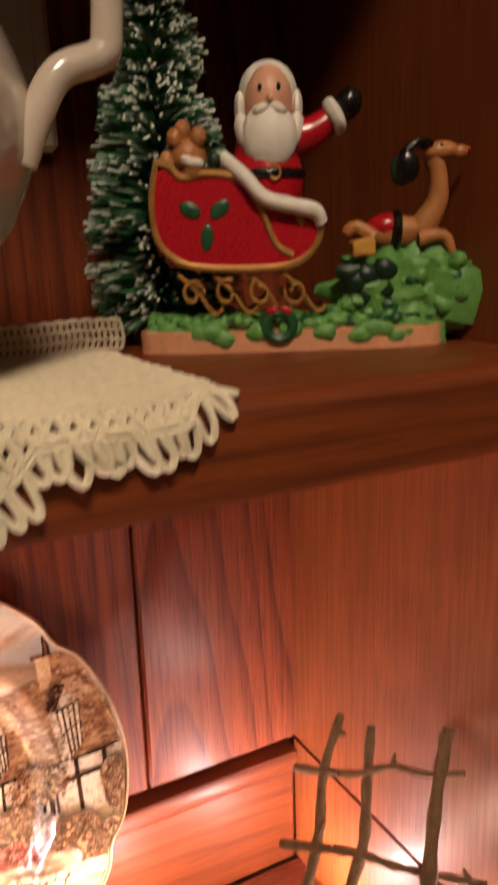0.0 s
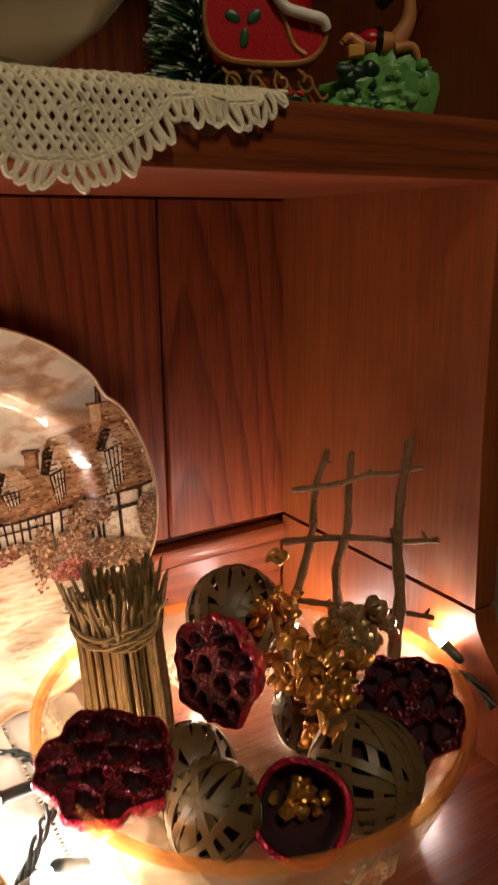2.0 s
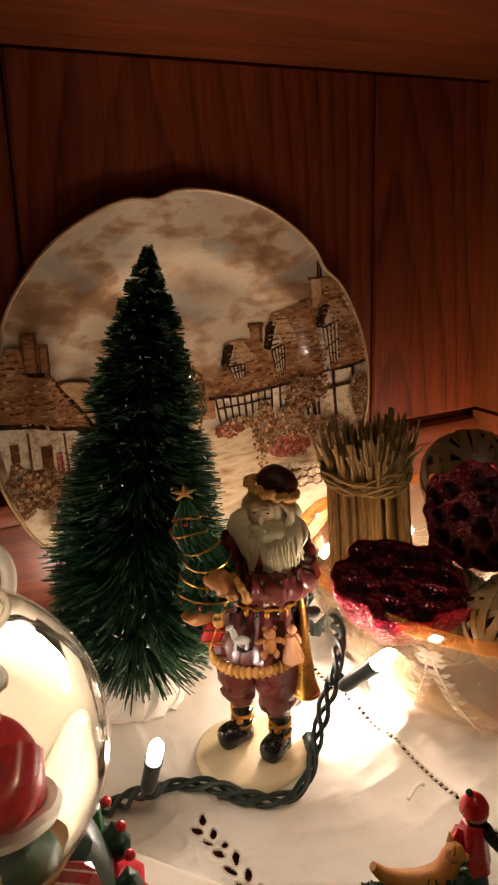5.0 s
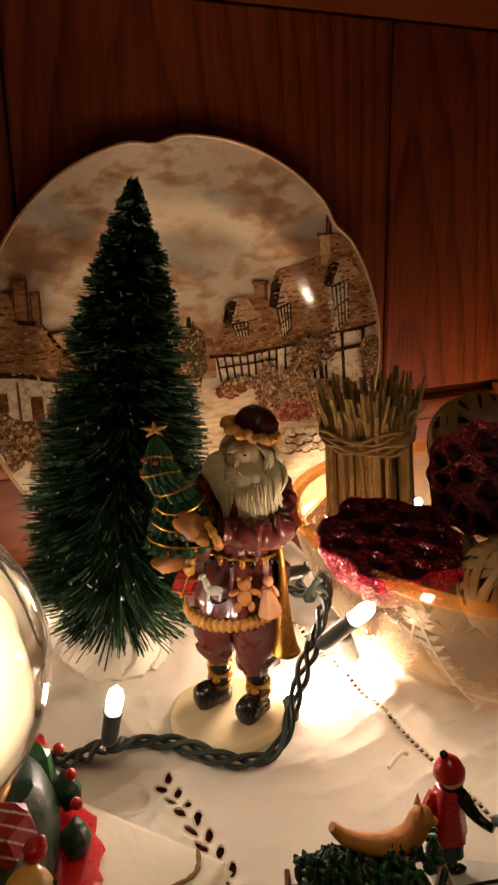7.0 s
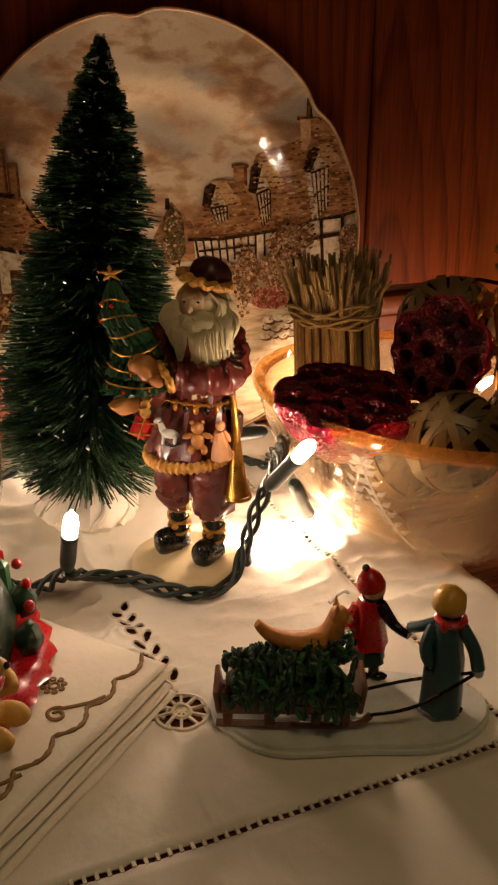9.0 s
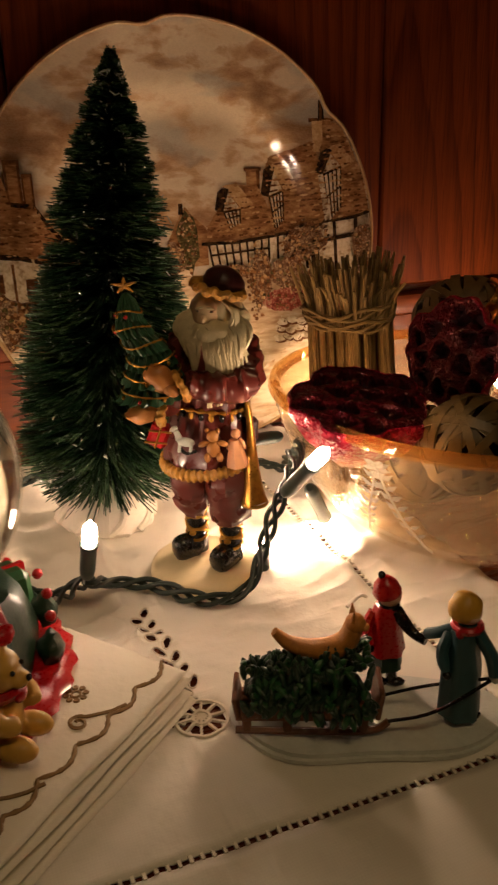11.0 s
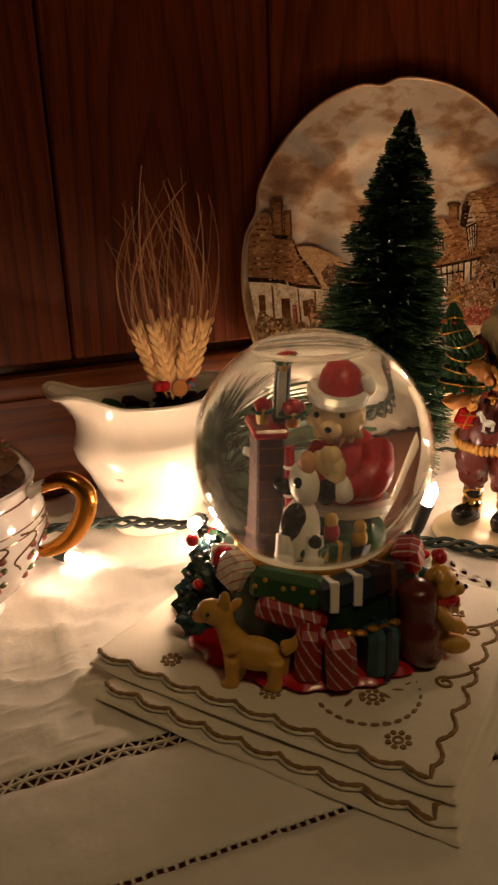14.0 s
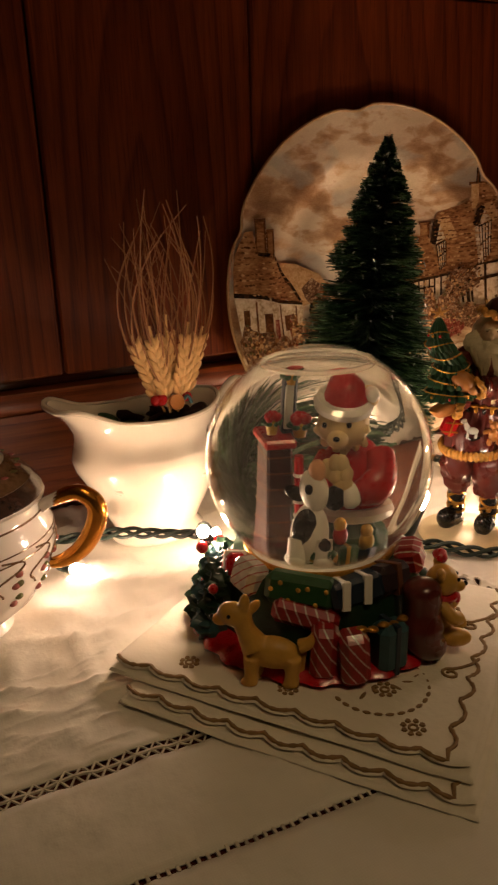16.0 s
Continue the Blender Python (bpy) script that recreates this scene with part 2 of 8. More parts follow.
LAMPGLOW = glowing("lamp_shade_glow", (1.0, 0.72, 0.31, 1), ROOM_LAMP)
BOWLGLASS = thin_glass("amber_bowl_glass", (0.97, 0.90, 0.76, 1), 0.05, 1.45, 0.8, 0.13, (0.96, 0.80, 0.56, 1))
ETCHED = thin_glass("etched_glass", (0.98, 0.93, 0.84, 1), 0.12, 1.5, 0.0, 0.36)
AMBERRIM = thin_glass("amber_rim_glass", (0.97, 0.76, 0.42, 1), 0.05, 1.5, 0.0, 0.24, (0.90, 0.46, 0.11, 1))
DOMEGLASS = thin_glass("dome_glass", (0.98, 0.98, 0.97, 1), 0.01, 1.4, 0.0, 0.03, (1, 0.98, 0.92, 1), 0.6)
PLUM = plain("plum_brick_paint", "340f18", 0.45, var=0.3, scale=300, bump=0.3)
PINE = plain("pine_green_paint", "2a4e34", 0.35, var=0.35, scale=260, bump=0.3, coat=0.2)
MAROON = plain("dark_maroon_paint", "34130f", 0.4, var=0.4, scale=300, bump=0.4)
FURTRIM = plain("gold_fur_trim", "b8842c", 0.45, var=0.45, scale=500, bump=0.9)
AGED = plain("aged_cream_paint", "d8c69c", 0.4, var=0.15, scale=60)


# ---- mesh tools ----
class Geo:
    """Collects verts and faces of several shapes, each with a material slot, for one mesh."""

    def __init__(self):
        self.v, self.f, self.m = [], [], []

    def add(self, verts, faces, slot=0, m=None):
        k = len(self.v)
        self.v += [tuple(m @ Vector(p)) for p in verts] if m else [tuple(p) for p in verts]
        self.f += [tuple(i + k for i in f) for f in faces]
        self.m += [slot] * len(faces)
        return self

    def lathe(self, prof, n=32, slot=0, m=None, lobes=None, close=True):
        """Turns (radius, height) pairs round z; lobes(angle, row) scales the radius."""
        vs, fs = [], []
        for j, (r, z) in enumerate(prof):
            for i in range(n):
                a = 2 * math.pi * i / n
                q = r * (lobes(a, j) if lobes else 1)
                vs.append((q * math.cos(a), q * math.sin(a), z))
        for j in range(len(prof) - 1):
            for i in range(n):
                i2 = (i + 1) % n
                fs.append((j * n + i, j * n + i2, (j + 1) * n + i2, (j + 1) * n + i))
        if close and prof[0][0] > 1e-6:
            fs.append(tuple(reversed(range(n))))
        if close and prof[-1][0] > 1e-6:
            fs.append(tuple((len(prof) - 1) * n + i for i in range(n)))
        return self.add(vs, fs, slot, m)

    def blob(self, c, r, slot=0, rot=(0, 0, 0), nu=14, nv=9, lump=0.0, freq=60.0):
        r = (r, r, r) if isinstance(r, (int, float)) else r
        vs, fs = [], []
        mm = pose(*c, *rot)
        for j in range(nv + 1):
            b = math.pi * j / nv - math.pi / 2
            for i in range(nu):
                a = 2 * math.pi * i / nu
                p = Vector((r[0] * math.cos(b) * math.cos(a), r[1] * math.cos(b) * math.sin(a), r[2] * math.sin(b)))
                if lump:
                    p *= 1 + lump * noise.noise((p + Vector(c)) * freq)
                vs.append(p)
        for j in range(nv):
            for i in range(nu):
                i2 = (i + 1) % nu
                fs.append((j * nu + i, j * nu + i2, (j + 1) * nu + i2, (j + 1) * nu + i))
        return self.add(vs, fs, slot, mm)

    def tube(self, pts, r, slot=0, n=6, closed=False, m=None):
        pts = [Vector(p) for p in pts]
        k = len(pts)
        rs = r if isinstance(r, (list, tuple)) else [r] * k
        vs, fs, side = [], [], None
        for j, p in enumerate(pts):
            a = pts[(j - 1) % k] if closed or j else p
            b = pts[(j + 1) % k] if closed or j < k - 1 else p
            d = (b - a).normalized()
            if side is None:
                side = d.orthogonal().normalized()
            side = (side - d * side.dot(d))
            side = side.normalized() if side.length > 1e-6 else d.orthogonal().normalized()
            up = d.cross(side)
            for i in range(n):
                t = 2 * math.pi * i / n
                vs.append(p + rs[j] * (math.cos(t) * side + math.sin(t) * up))
        for j in range(k if closed else k - 1):
            for i in range(n):
                i2, j2 = (i + 1) % n, (j + 1) % k
                fs.append((j * n + i, j * n + i2, j2 * n + i2, j2 * n + i))
        if not closed:
            fs.append(tuple(reversed(range(n))))
            fs.append(tuple((k - 1) * n + i for i in range(n)))
        return self.add(vs, fs, slot, m)

    def box(self, c, s, slot=0, rot=(0, 0, 0), bev=0.0, m=None):
        mm = pose(*c, *rot)
        if m:
            mm = m @ mm
        h = [x / 2 for x in s]
        b = min([bev] + [x * 0.98 for x in h])
        vs, ids = [], {}
        for sx in (-1, 1):
            for sy in (-1, 1):
                for sz in (-1, 1):
                    sg = (sx, sy, sz)
                    for ax in range(3):
                        p = [sg[i] * (h[i] if i == ax else h[i] - b) for i in range(3)]
                        ids[(sg, ax)] = len(vs)
                        vs.append(p)
        fs = []
        for ax in range(3):
            u, w = (ax + 1) % 3, (ax + 2) % 3
            for sgn in (-1, 1):
                q = []
                for su, sw in ((-1, -1), (1, -1), (1, 1), (-1, 1)):
                    g = [0, 0, 0]
                    g[ax], g[u], g[w] = sgn, su, sw
                    q.append(ids[(tuple(g), ax)])
                fs.append(tuple(q if sgn > 0 else reversed(q)))
        if b > 0:
            for ax in range(3):
                u, w = (ax + 1) % 3, (ax + 2) % 3
                for su in (-1, 1):
                    for sw in (-1, 1):
                        g0, g1 = [0] * 3, [0] * 3
                        g0[u] = g1[u] = su
                        g0[w] = g1[w] = sw
                        g0[ax], g1[ax] = -1, 1
                        q = (ids[(tuple(g0), u)], ids[(tuple(g1), u)], ids[(tuple(g1), w)], ids[(tuple(g0), w)])
                        fs.append(q if su * sw > 0 else tuple(reversed(q)))
            for sx in (-1, 1):
                for sy in (-1, 1):
                    for sz in (-1, 1):
                        q = tuple(ids[((sx, sy, sz), ax)] for ax in range(3))
                        fs.append(q if sx * sy * sz > 0 else tuple(reversed(q)))
        return self.add(vs, fs, slot, mm)

    def slab(self, poly, z0, z1, slot=0, m=None):
        """A flat outline in x and y, drawn up from z0 to z1."""
        n = len(poly)
        vs = [(x, y, z0) for x, y in poly] + [(x, y, z1) for x, y in poly]
        fs = [tuple(reversed(range(n))), tuple(range(n, 2 * n))]
        fs += [(i, (i + 1) % n, n + (i + 1) % n, n + i) for i in range(n)]
        return self.add(vs, fs, slot, m)

    def grid(self, fn, nu, nv, slot=0, skip=None):
        vs = [fn(i / nu, j / nv) for j in range(nv + 1) for i in range(nu + 1)]
        fs = []
        for j in range(nv):
            for i in range(nu):
                if skip and skip((i + 0.5) / nu, (j + 0.5) / nv):
                    continue
                k = j * (nu + 1) + i
                fs.append((k, k + 1, k + nu + 2, k + nu + 1))
        return self.add(vs, fs, slot)

    def mesh(self, name, mats, angle=45):
        me = bpy.data.meshes.new(name)
        me.from_pydata(self.v, [], self.f)
        for mt in mats if isinstance(mats, (list, tuple)) else [mats]:
            me.materials.append(mt)
        me.polygons.foreach_set("material_index", self.m)
        me.polygons.foreach_set("use_smooth", [True] * len(self.f))
        me.update()
        me.set_sharp_from_angle(angle=radians(angle))
        return me

    def put(self, name, mats, parent=None, label="", angle=45, at=None):
        """Links the collected shapes as one mesh object."""
        ob = new(name, self.mesh(name, mats, angle))
        if at is not None:
            ob.matrix_basis = at
        if parent:
            ob.parent = parent
        if label:
            tagged(ob, label)
        return ob


def holder(name, at, label, category, group=""):
    ob = new(name)
    ob.empty_display_size = 0.02
    ob.matrix_basis = at if isinstance(at, Matrix) else pose(*at)
    return tagged(ob, label, category, group)


def curve(pts, steps=8, closed=False):
    """Catmull-Rom points through the given ones."""
    p = [Vector(q) for q in pts]
    n = len(p)
    out = []
    for i in range(n if closed else n - 1):
        a, b, c, d = (p[(i + k) % n] if closed else p[min(max(i + k, 0), n - 1)] for k in (-1, 0, 1, 2))
        for s in range(steps):
            t = s / steps
            out.append(0.5 * (2 * b + (c - a) * t + (2 * a - 5 * b + 4 * c - d) * t * t + (3 * b - a - 3 * c + d) * t ** 3))
    if not closed:
        out.append(p[-1])
    return out


def circle_pts(c, r, n=16, a0=0.0, a1=2 * math.pi, flat="z"):
    out = []
    for i in range(n):
        a = a0 + (a1 - a0) * i / (n if a1 - a0 > 6.28 else n - 1)
        d = {"z": (math.cos(a), math.sin(a), 0), "y": (math.cos(a), 0, math.sin(a)), "x": (0, math.cos(a), math.sin(a))}[flat]
        out.append(Vector(c) + r * Vector(d))
    return out


# ---- the hutch: wall, sides, shelf, top ----
WALL, SIDE, FRONT = 0.470, 0.306, 0.2625
SHELF_LO, SHELF_HI = 0.3485, 0.381
TOP = -0.002

wall = tagged(new("wall_back"), "dark reddish oak plank back of the hutch", "wall", kind="structure")
joints = [0.200, -0.056, -0.209, -0.345, -0.49, -0.62, -0.76]
x1 = SIDE + 0.02
for x0 in joints:
    for lo, hi in ((0.0940, SHELF_LO - 0.0004), (SHELF_HI + 0.0004, 0.80)):
        low_end = lo - 0.16 - 0.07 * math.sin(x0 * 40)
        g = Geo().box((0, 0, (lo + hi) / 2 - low_end), (x1 - x0 - 0.0018, 0.010, hi - lo), bev=0.0016)
        g.put("plank", WOOD_V, wall, at=pose((x0 + x1) / 2, WALL + 0.005, low_end))
    x1 = x0
Geo().box((-0.22, WALL + 0.013, 0.40), (1.10, 0.004, 0.80)).put("backing", WOOD_TOP, wall)
Geo().box((-0.227, WALL + 0.004, 0.0345), (1.062, 0.010, 0.073), bev=0.001).put("lower_board", WOOD_H, wall)
rail = Geo()
prof = [(0.0, 0.0715), (-0.0035, 0.0717), (-0.0045, 0.0730), (-0.0045, 0.0840), (-0.0035, 0.0858), (0.002, 0.0865), (0.013, 0.0865)]
rail.grid(lambda u, v: (-0.757 + u * 1.0625, WALL + prof[round(v * 6)][0], prof[round(v * 6)][1]), 1, 6)
tagged(rail.put("trim_rail", WOOD_H), "narrow oak moulding along the back of the hutch", "trim", kind="structure")

# right side of the hutch, scrolled front edge, in two boards
side = tagged(new("wall_side"), "smooth oak side panel with a scrolled front edge", "wall", kind="structure")
low = [(WALL, TOP), (0.205, TOP), (0.208, 0.020), (0.222, 0.045), (0.2435, 0.066), (0.255, 0.082), (0.2582, 0.0925), (WALL, 0.0925)]
high = [(WALL, 0.0956), (0.2584, 0.0956), (0.2592, 0.12), (0.262, 0.205), (0.2625, 0.36), (0.2625, 0.80), (WALL, 0.80)]
turn = Matrix(((0, 0, 1, SIDE), (1, 0, 0, 0), (0, 1, 0, 0), (0, 0, 0, 1)))
for nm, poly in (("lower_panel", low), ("upper_panel", high)):
    pts = poly
    if nm == "lower_panel":
        pts = [poly[0], poly[1]] + [(p.x, p.y) for p in curve([(*q, 0) for q in poly[1:-1]], 5)] + [poly[-1]]
    Geo().slab(pts, 0, 0.018, 0, turn).put(nm, WOOD_SIDE, side)
tagged(Geo().box((-0.767, 0.365, 0.4), (0.02, 0.21, 0.80), bev=0.002).put("wall_end", WOOD_SIDE), "plain oak end panel of the hutch", "wall", kind="structure")

shelf = Geo()
prof = [(FRONT + 0.0035, SHELF_LO), (FRONT + 0.0008, SHELF_LO + 0.001), (FRONT, SHELF_LO + 0.004), (FRONT, SHELF_HI - 0.0060), (FRONT + 0.001, SHELF_HI - 0.0030), (FRONT + 0.0035, SHELF_HI - 0.0010), (FRONT + 0.008, SHELF_HI)]
prof += [(WALL, SHELF_HI), (WALL, SHELF_LO)]
n = len(prof)
shelf.add([(x, y, z) for x in (-0.757, SIDE) for y, z in prof], [(i, (i + 1) % n, n + (i + 1) % n, n + i) for i in range(n)] + [tuple(reversed(range(n))), tuple(range(n, 2 * n))])
tagged(shelf.put("shelf", WOOD_H), "dark oak shelf board across the hutch", "shelf", kind="structure")

top = Geo().box((-0.22, 0.2325, TOP - 0.014), (1.20, 0.475, 0.028), bev=0.004)
tagged(top.put("counter", WOOD_TOP), "glossy dark oak counter top of the hutch", "counter", kind="structure")
tagged(Geo().box((-0.22, 0.24, -0.46), (1.16, 0.43, 0.86), bev=0.003).put("cabinet_base", WOOD_SIDE), "oak cabinet under the counter", "cabinet", kind="structure")
# unseen board, set low to keep lamp light off the upper wall
tagged(Geo().box((-0.226, 0.368, 0.642), (1.06, 0.20, 0.020), bev=0.003).put("hutch_top", WOOD_H), "unseen oak board added above to shade the upper back wall", "board", kind="structure")

# the room round the hutch
tagged(Geo().box((-0.2, -1.6, -0.90), (5.0, 4.6, 0.02)).put("floor", CARPET), "brown carpet floor", "floor", kind="structure")
tagged(Geo().box((-0.2, -1.6, 1.56), (5.0, 4.6, 0.02)).put("ceiling", PLASTER), "plain plaster ceiling", "ceiling", kind="structure")
for nm, c, s in (("wall_north", (-0.2, 0.60, 0.33), (5.0, 0.1, 2.5)), ("wall_south", (-0.2, -3.85, 0.33), (5.0, 0.1, 2.5)), ("wall_west", (-2.7, -1.6, 0.33), (0.1, 4.6, 2.5)), ("wall_east", (2.3, -1.6, 0.33), (0.1, 4.6, 2.5))):
    tagged(Geo().box(c, s).put(nm, PLASTER), "plain plaster room wall", "wall", kind="structure")
# lamp out of view, added and placed to give the room's soft fill
lamp = holder("ceiling_lamp", (-0.10, -0.72, 1.55), "unseen round ceiling lamp, added for the room's soft fill light", "lamp")
Geo().lathe([(0.001, -0.09), (0.09, -0.08), (0.15, -0.045), (0.165, -0.01)], 32).put("shade", LAMPGLOW, lamp)
Geo().lathe([(0.17, -0.012), (0.175, 0.0), (0.12, 0.0)], 32).put("mount", GOLDPAINT, lamp)


# ---- white tablecloth with drawn-thread lines ----
CX0, CX1, CY0, CY1 = -0.72, 0.107, 0.069, 0.452
OUT_X, OUT_Y, IN_X, IN_Y = 0.0530, 0.1225, -0.0500, 0.1835


def rest(x, y):
    """Height of the cloth: soft creases, flat near its edges."""
    p = Vector((x, y, 0))
    a = noise.noise(p * 14) * 0.5 + 0.5
    b = 1 - abs(noise.noise(Vector((x * 26 + 3 * y, y * 12, 3.3))))
    c = noise.noise(p * 55 + Vector((7, 1, 2)))
    back = min(1, max(0.12, (y - 0.16) / 0.10))
    h = 0.0011 * a + 0.0030 * back * b ** 7 + 0.0032 * back * (1 - abs(noise.noise(Vector((x * 17 + 30 * y, y * 25 - 14 * x, 1.7))))) ** 8 + 0.0006 * c * back + 0.0013 * back * (1 - abs(noise.noise(Vector((x * 48 - 26 * y, y * 30 + 22 * x, 8.1))))) ** 7 + 0.0012 * (1 - abs(noise.noise(Vector((x * 75 + 30 * y, y * 66 - 40 * x, 4.4))))) ** 6
    for cx, cy, r in ((-0.0108, 0.2775, 0.050), (-0.045, 0.357, 0.032), (0.001, 0.159, 0.065), (-0.306, 0.322, 0.05), (-0.177, 0.388, 0.05)):
        d = min(1, math.hypot(x - cx, y - cy) / (r * 1.5))
        h *= d * d * (3 - 2 * d)
    return max(-0.0010, h * 1.15 - 0.0008)


def lean_y(x, y):
    """The front hem runs slightly out of square."""
    return y - 0.026 * x * min(1, max(0, (0.22 - y) / 0.09))


def cuts(lo, hi, step, marks):
    xs = set()
    edges = sorted([lo, hi] + [m for q in marks for m in q])
    for a, b in zip(edges, edges[1:]):
        k = max(1, round((b - a) / step))
        xs |= {round(a + (b - a) * i / k, 6) for i in range(k + 1)}
    return sorted(xs)


W1, W2 = 0.0011, 0.0042
xs = cuts(CX0, CX1, 0.004, [(OUT_X - W1, OUT_X + W1), (IN_X - W2, IN_X + W2)])
ys = cuts(CY0, CY1, 0.004, [(OUT_Y - W1, OUT_Y + W1), (IN_Y - W2, IN_Y + W2), (0.268, 0.30)])
xs = sorted(set(xs) | {round(IN_X - 0.0144 + 0.0007 * i, 6) for i in range(32)})
ys = sorted(set(ys) | {round(IN_Y + 0.010 + 0.0007 * i, 6) for i in range(98)})
LEAVES = [(IN_X + 0.0025 + s * 0.0023 - 0.10 * (0.009 + 0.0088 * k), IN_Y + 0.0130 + 0.0088 * k + (0.0042 if s > 0 else 0)) for k in range(7) for s in (-1, 1)]


def leaf_side(cx, cy):
    return 1 if cx > IN_X + 0.0025 - 0.10 * (cy - IN_Y - 0.005) else -1


def in_leaf(x, y, cx, cy):
    """Leaf-shaped cut hole, slanted outward."""
    s = leaf_side(cx, cy)
    u, v = (x - cx) - s * 0.35 * (y - cy), y - cy
    return (abs(u) / 0.0019) ** 1.5 + (abs(v) / 0.0031) ** 1.5 < 1


def slot_at(x, y):
    if abs(x - OUT_X) < W1 and y > OUT_Y - W1:
        return True
    if abs(y - OUT_Y) < W1 and x < OUT_X + W1:
        return True
    if -0.0146 < x - IN_X < 0.0075 and any(in_leaf(x, y, *c) for c in LEAVES):
        return True
    return abs(y - IN_Y) < W2 and x < IN_X - 0.004


g = Geo()
idx = {}
for j, y in enumerate(ys):
    for i, x in enumerate(xs):
        idx[i, j] = len(g.v)
        g.v.append((x, lean_y(x, y), rest(x, y)))
for j in range(len(ys) - 1):
    for i in range(len(xs) - 1):
        cx, cy = (xs[i] + xs[i + 1]) / 2, (ys[j] + ys[j + 1]) / 2
        if slot_at(cx, cy) or (Vector((cx - IN_X, cy - IN_Y + 0.003)).length < 0.0095):
            continue
        g.f.append((idx[i, j], idx[i + 1, j], idx[i + 1, j + 1], idx[i, j + 1]))
        g.m.append(0)
cloth = g.put("tablecloth", CLOTH, angle=180)
tagged(cloth, "creased white linen tablecloth with drawn-thread lines on the counter", "tablecloth")
cloth.modifiers.new("thickness", "SOLIDIFY").thickness = 0.0006

# thread bars across the drawn lines
bars = Geo()


def bar(a, b, r):
    mid = [(a[0] + (b[0] - a[0]) * t, a[1] + (b[1] - a[1]) * t) for t in (0, 0.5, 1)]
    bars.tube([(x, lean_y(x, y), rest(x, y) - 0.0002) for x, y in mid], r, 0, 4)


y = OUT_Y
while y < CY1:
    bar((OUT_X - W1 - 0.0003, y), (OUT_X + W1 + 0.0003, y), 0.0008)
    y += 0.0033
x = OUT_X
while x > CX0:
    bar((x, OUT_Y - W1 - 0.0003), (x, OUT_Y + W1 + 0.0003), 0.0008)
    x -= 0.0035
for cx, cy in LEAVES:
    s = leaf_side(cx, cy)
    rim = []
    for i in range(14):
        a = 2 * math.pi * i / 14
        v = 0.0033 * math.sin(a)
        x, y = cx + 0.0020 * math.cos(a) + s * 0.35 * v, cy + v
        rim.append((x, lean_y(x, y), rest(x, y) + 0.0001))
    bars.tube(rim, 0.0004, 0, 5, True)
x = IN_X - 0.004
while x > CX0:
    for s in (-1, 1):
        bar((x, IN_Y), (x - 0.0030, IN_Y + s * W2 * 1.1), 0.0005)
        bar((x - 0.0060, IN_Y), (x - 0.0030, IN_Y + s * W2 * 1.1), 0.0005)
    x -= 0.0060
k = 0
while IN_X - 0.004 - k * 0.01 > CX0 + 0.01:
    bar((IN_X - 0.004 - k * 0.01, IN_Y), (IN_X - 0.014 - k * 0.01, IN_Y), 0.0007)
    k += 1
# wheel of thread at the corner
cxy = (IN_X, IN_Y - 0.003)
for i in range(10):
    a = 2 * math.pi * i / 10
    bar(cxy, (cxy[0] + 0.0105 * math.cos(a), cxy[1] + 0.0105 * math.sin(a)), 0.0007)
for r in (0.0032, 0.0098):
    bars.tube([(p.x, p.y, rest(p.x, p.y)) for p in circle_pts((*cxy, 0), r, 24)], 0.0009, 0, 5, True)
bars.put("drawn_threads", HEMTHREAD, cloth)


# ---- string of mini lights ----
def twisted(path, r=0.0014, pitch=0.036, phase=0.0):
    """Three thin wires wound round a path."""
    pts = curve(path, 14)
    out = []
    for k in range(3):
        run, wire = 0.0, []
        for j, p in enumerate(pts):
            if j:
                run += (p - pts[j - 1]).length
            d = (pts[min(j + 1, len(pts) - 1)] - pts[max(j - 1, 0)]).normalized()
            s = d.cross(Vector((0, 0, 1)))
            s = s.normalized() if s.length > 1e-4 else Vector((1, 0, 0))
            u = s.cross(d)
            a = 2 * math.pi * run / pitch + k * 2 * math.pi / 3 + phase
            wire.append(p + (1.25 + 0.7 * math.sin(run * 42 + phase) ** 2) * r * (math.cos(a) * s + math.sin(a) * u))
        out.append(wire)
    return out


lights = holder("string_lights", (0, 0, 0), "string of lit clear mini bulbs on twisted dark green cord", "string lights")


def mini_bulb(base, tip, glow=None):
    """Socket sleeve from base towards tip, with its lit bulb."""
    base, tip = Vector(base), Vector(tip)
    m = Matrix.Translation(base) @ (tip - base).to_track_quat("Z", "Y").to_matrix().to_4x4()
    length = (tip - base).length
    s = Geo().lathe([(0.0018, -0.002), (0.0030, 0.0), (0.0034, 0.004), (0.0034, length - 0.0155), (0.0038, length - 0.0145), (0.0038, length - 0.0125), (0.0026, length - 0.0123)], 14, 0, m)
    sock = s.put("socket", SOCKET, lights)
    z = length - 0.0135
    Geo().lathe([(0.0026, z), (0.0030, z + 0.002), (0.0031, z + 0.008), (0.0026, z + 0.0108), (0.0016, z + 0.0122), (0.0009, z + 0.0128), (0.0007, z + 0.0140), (0.0002, z + 0.0144)], 12, 0, m).put("bulb", glow or BULBGLASS, sock, "glowing warm white bulb")


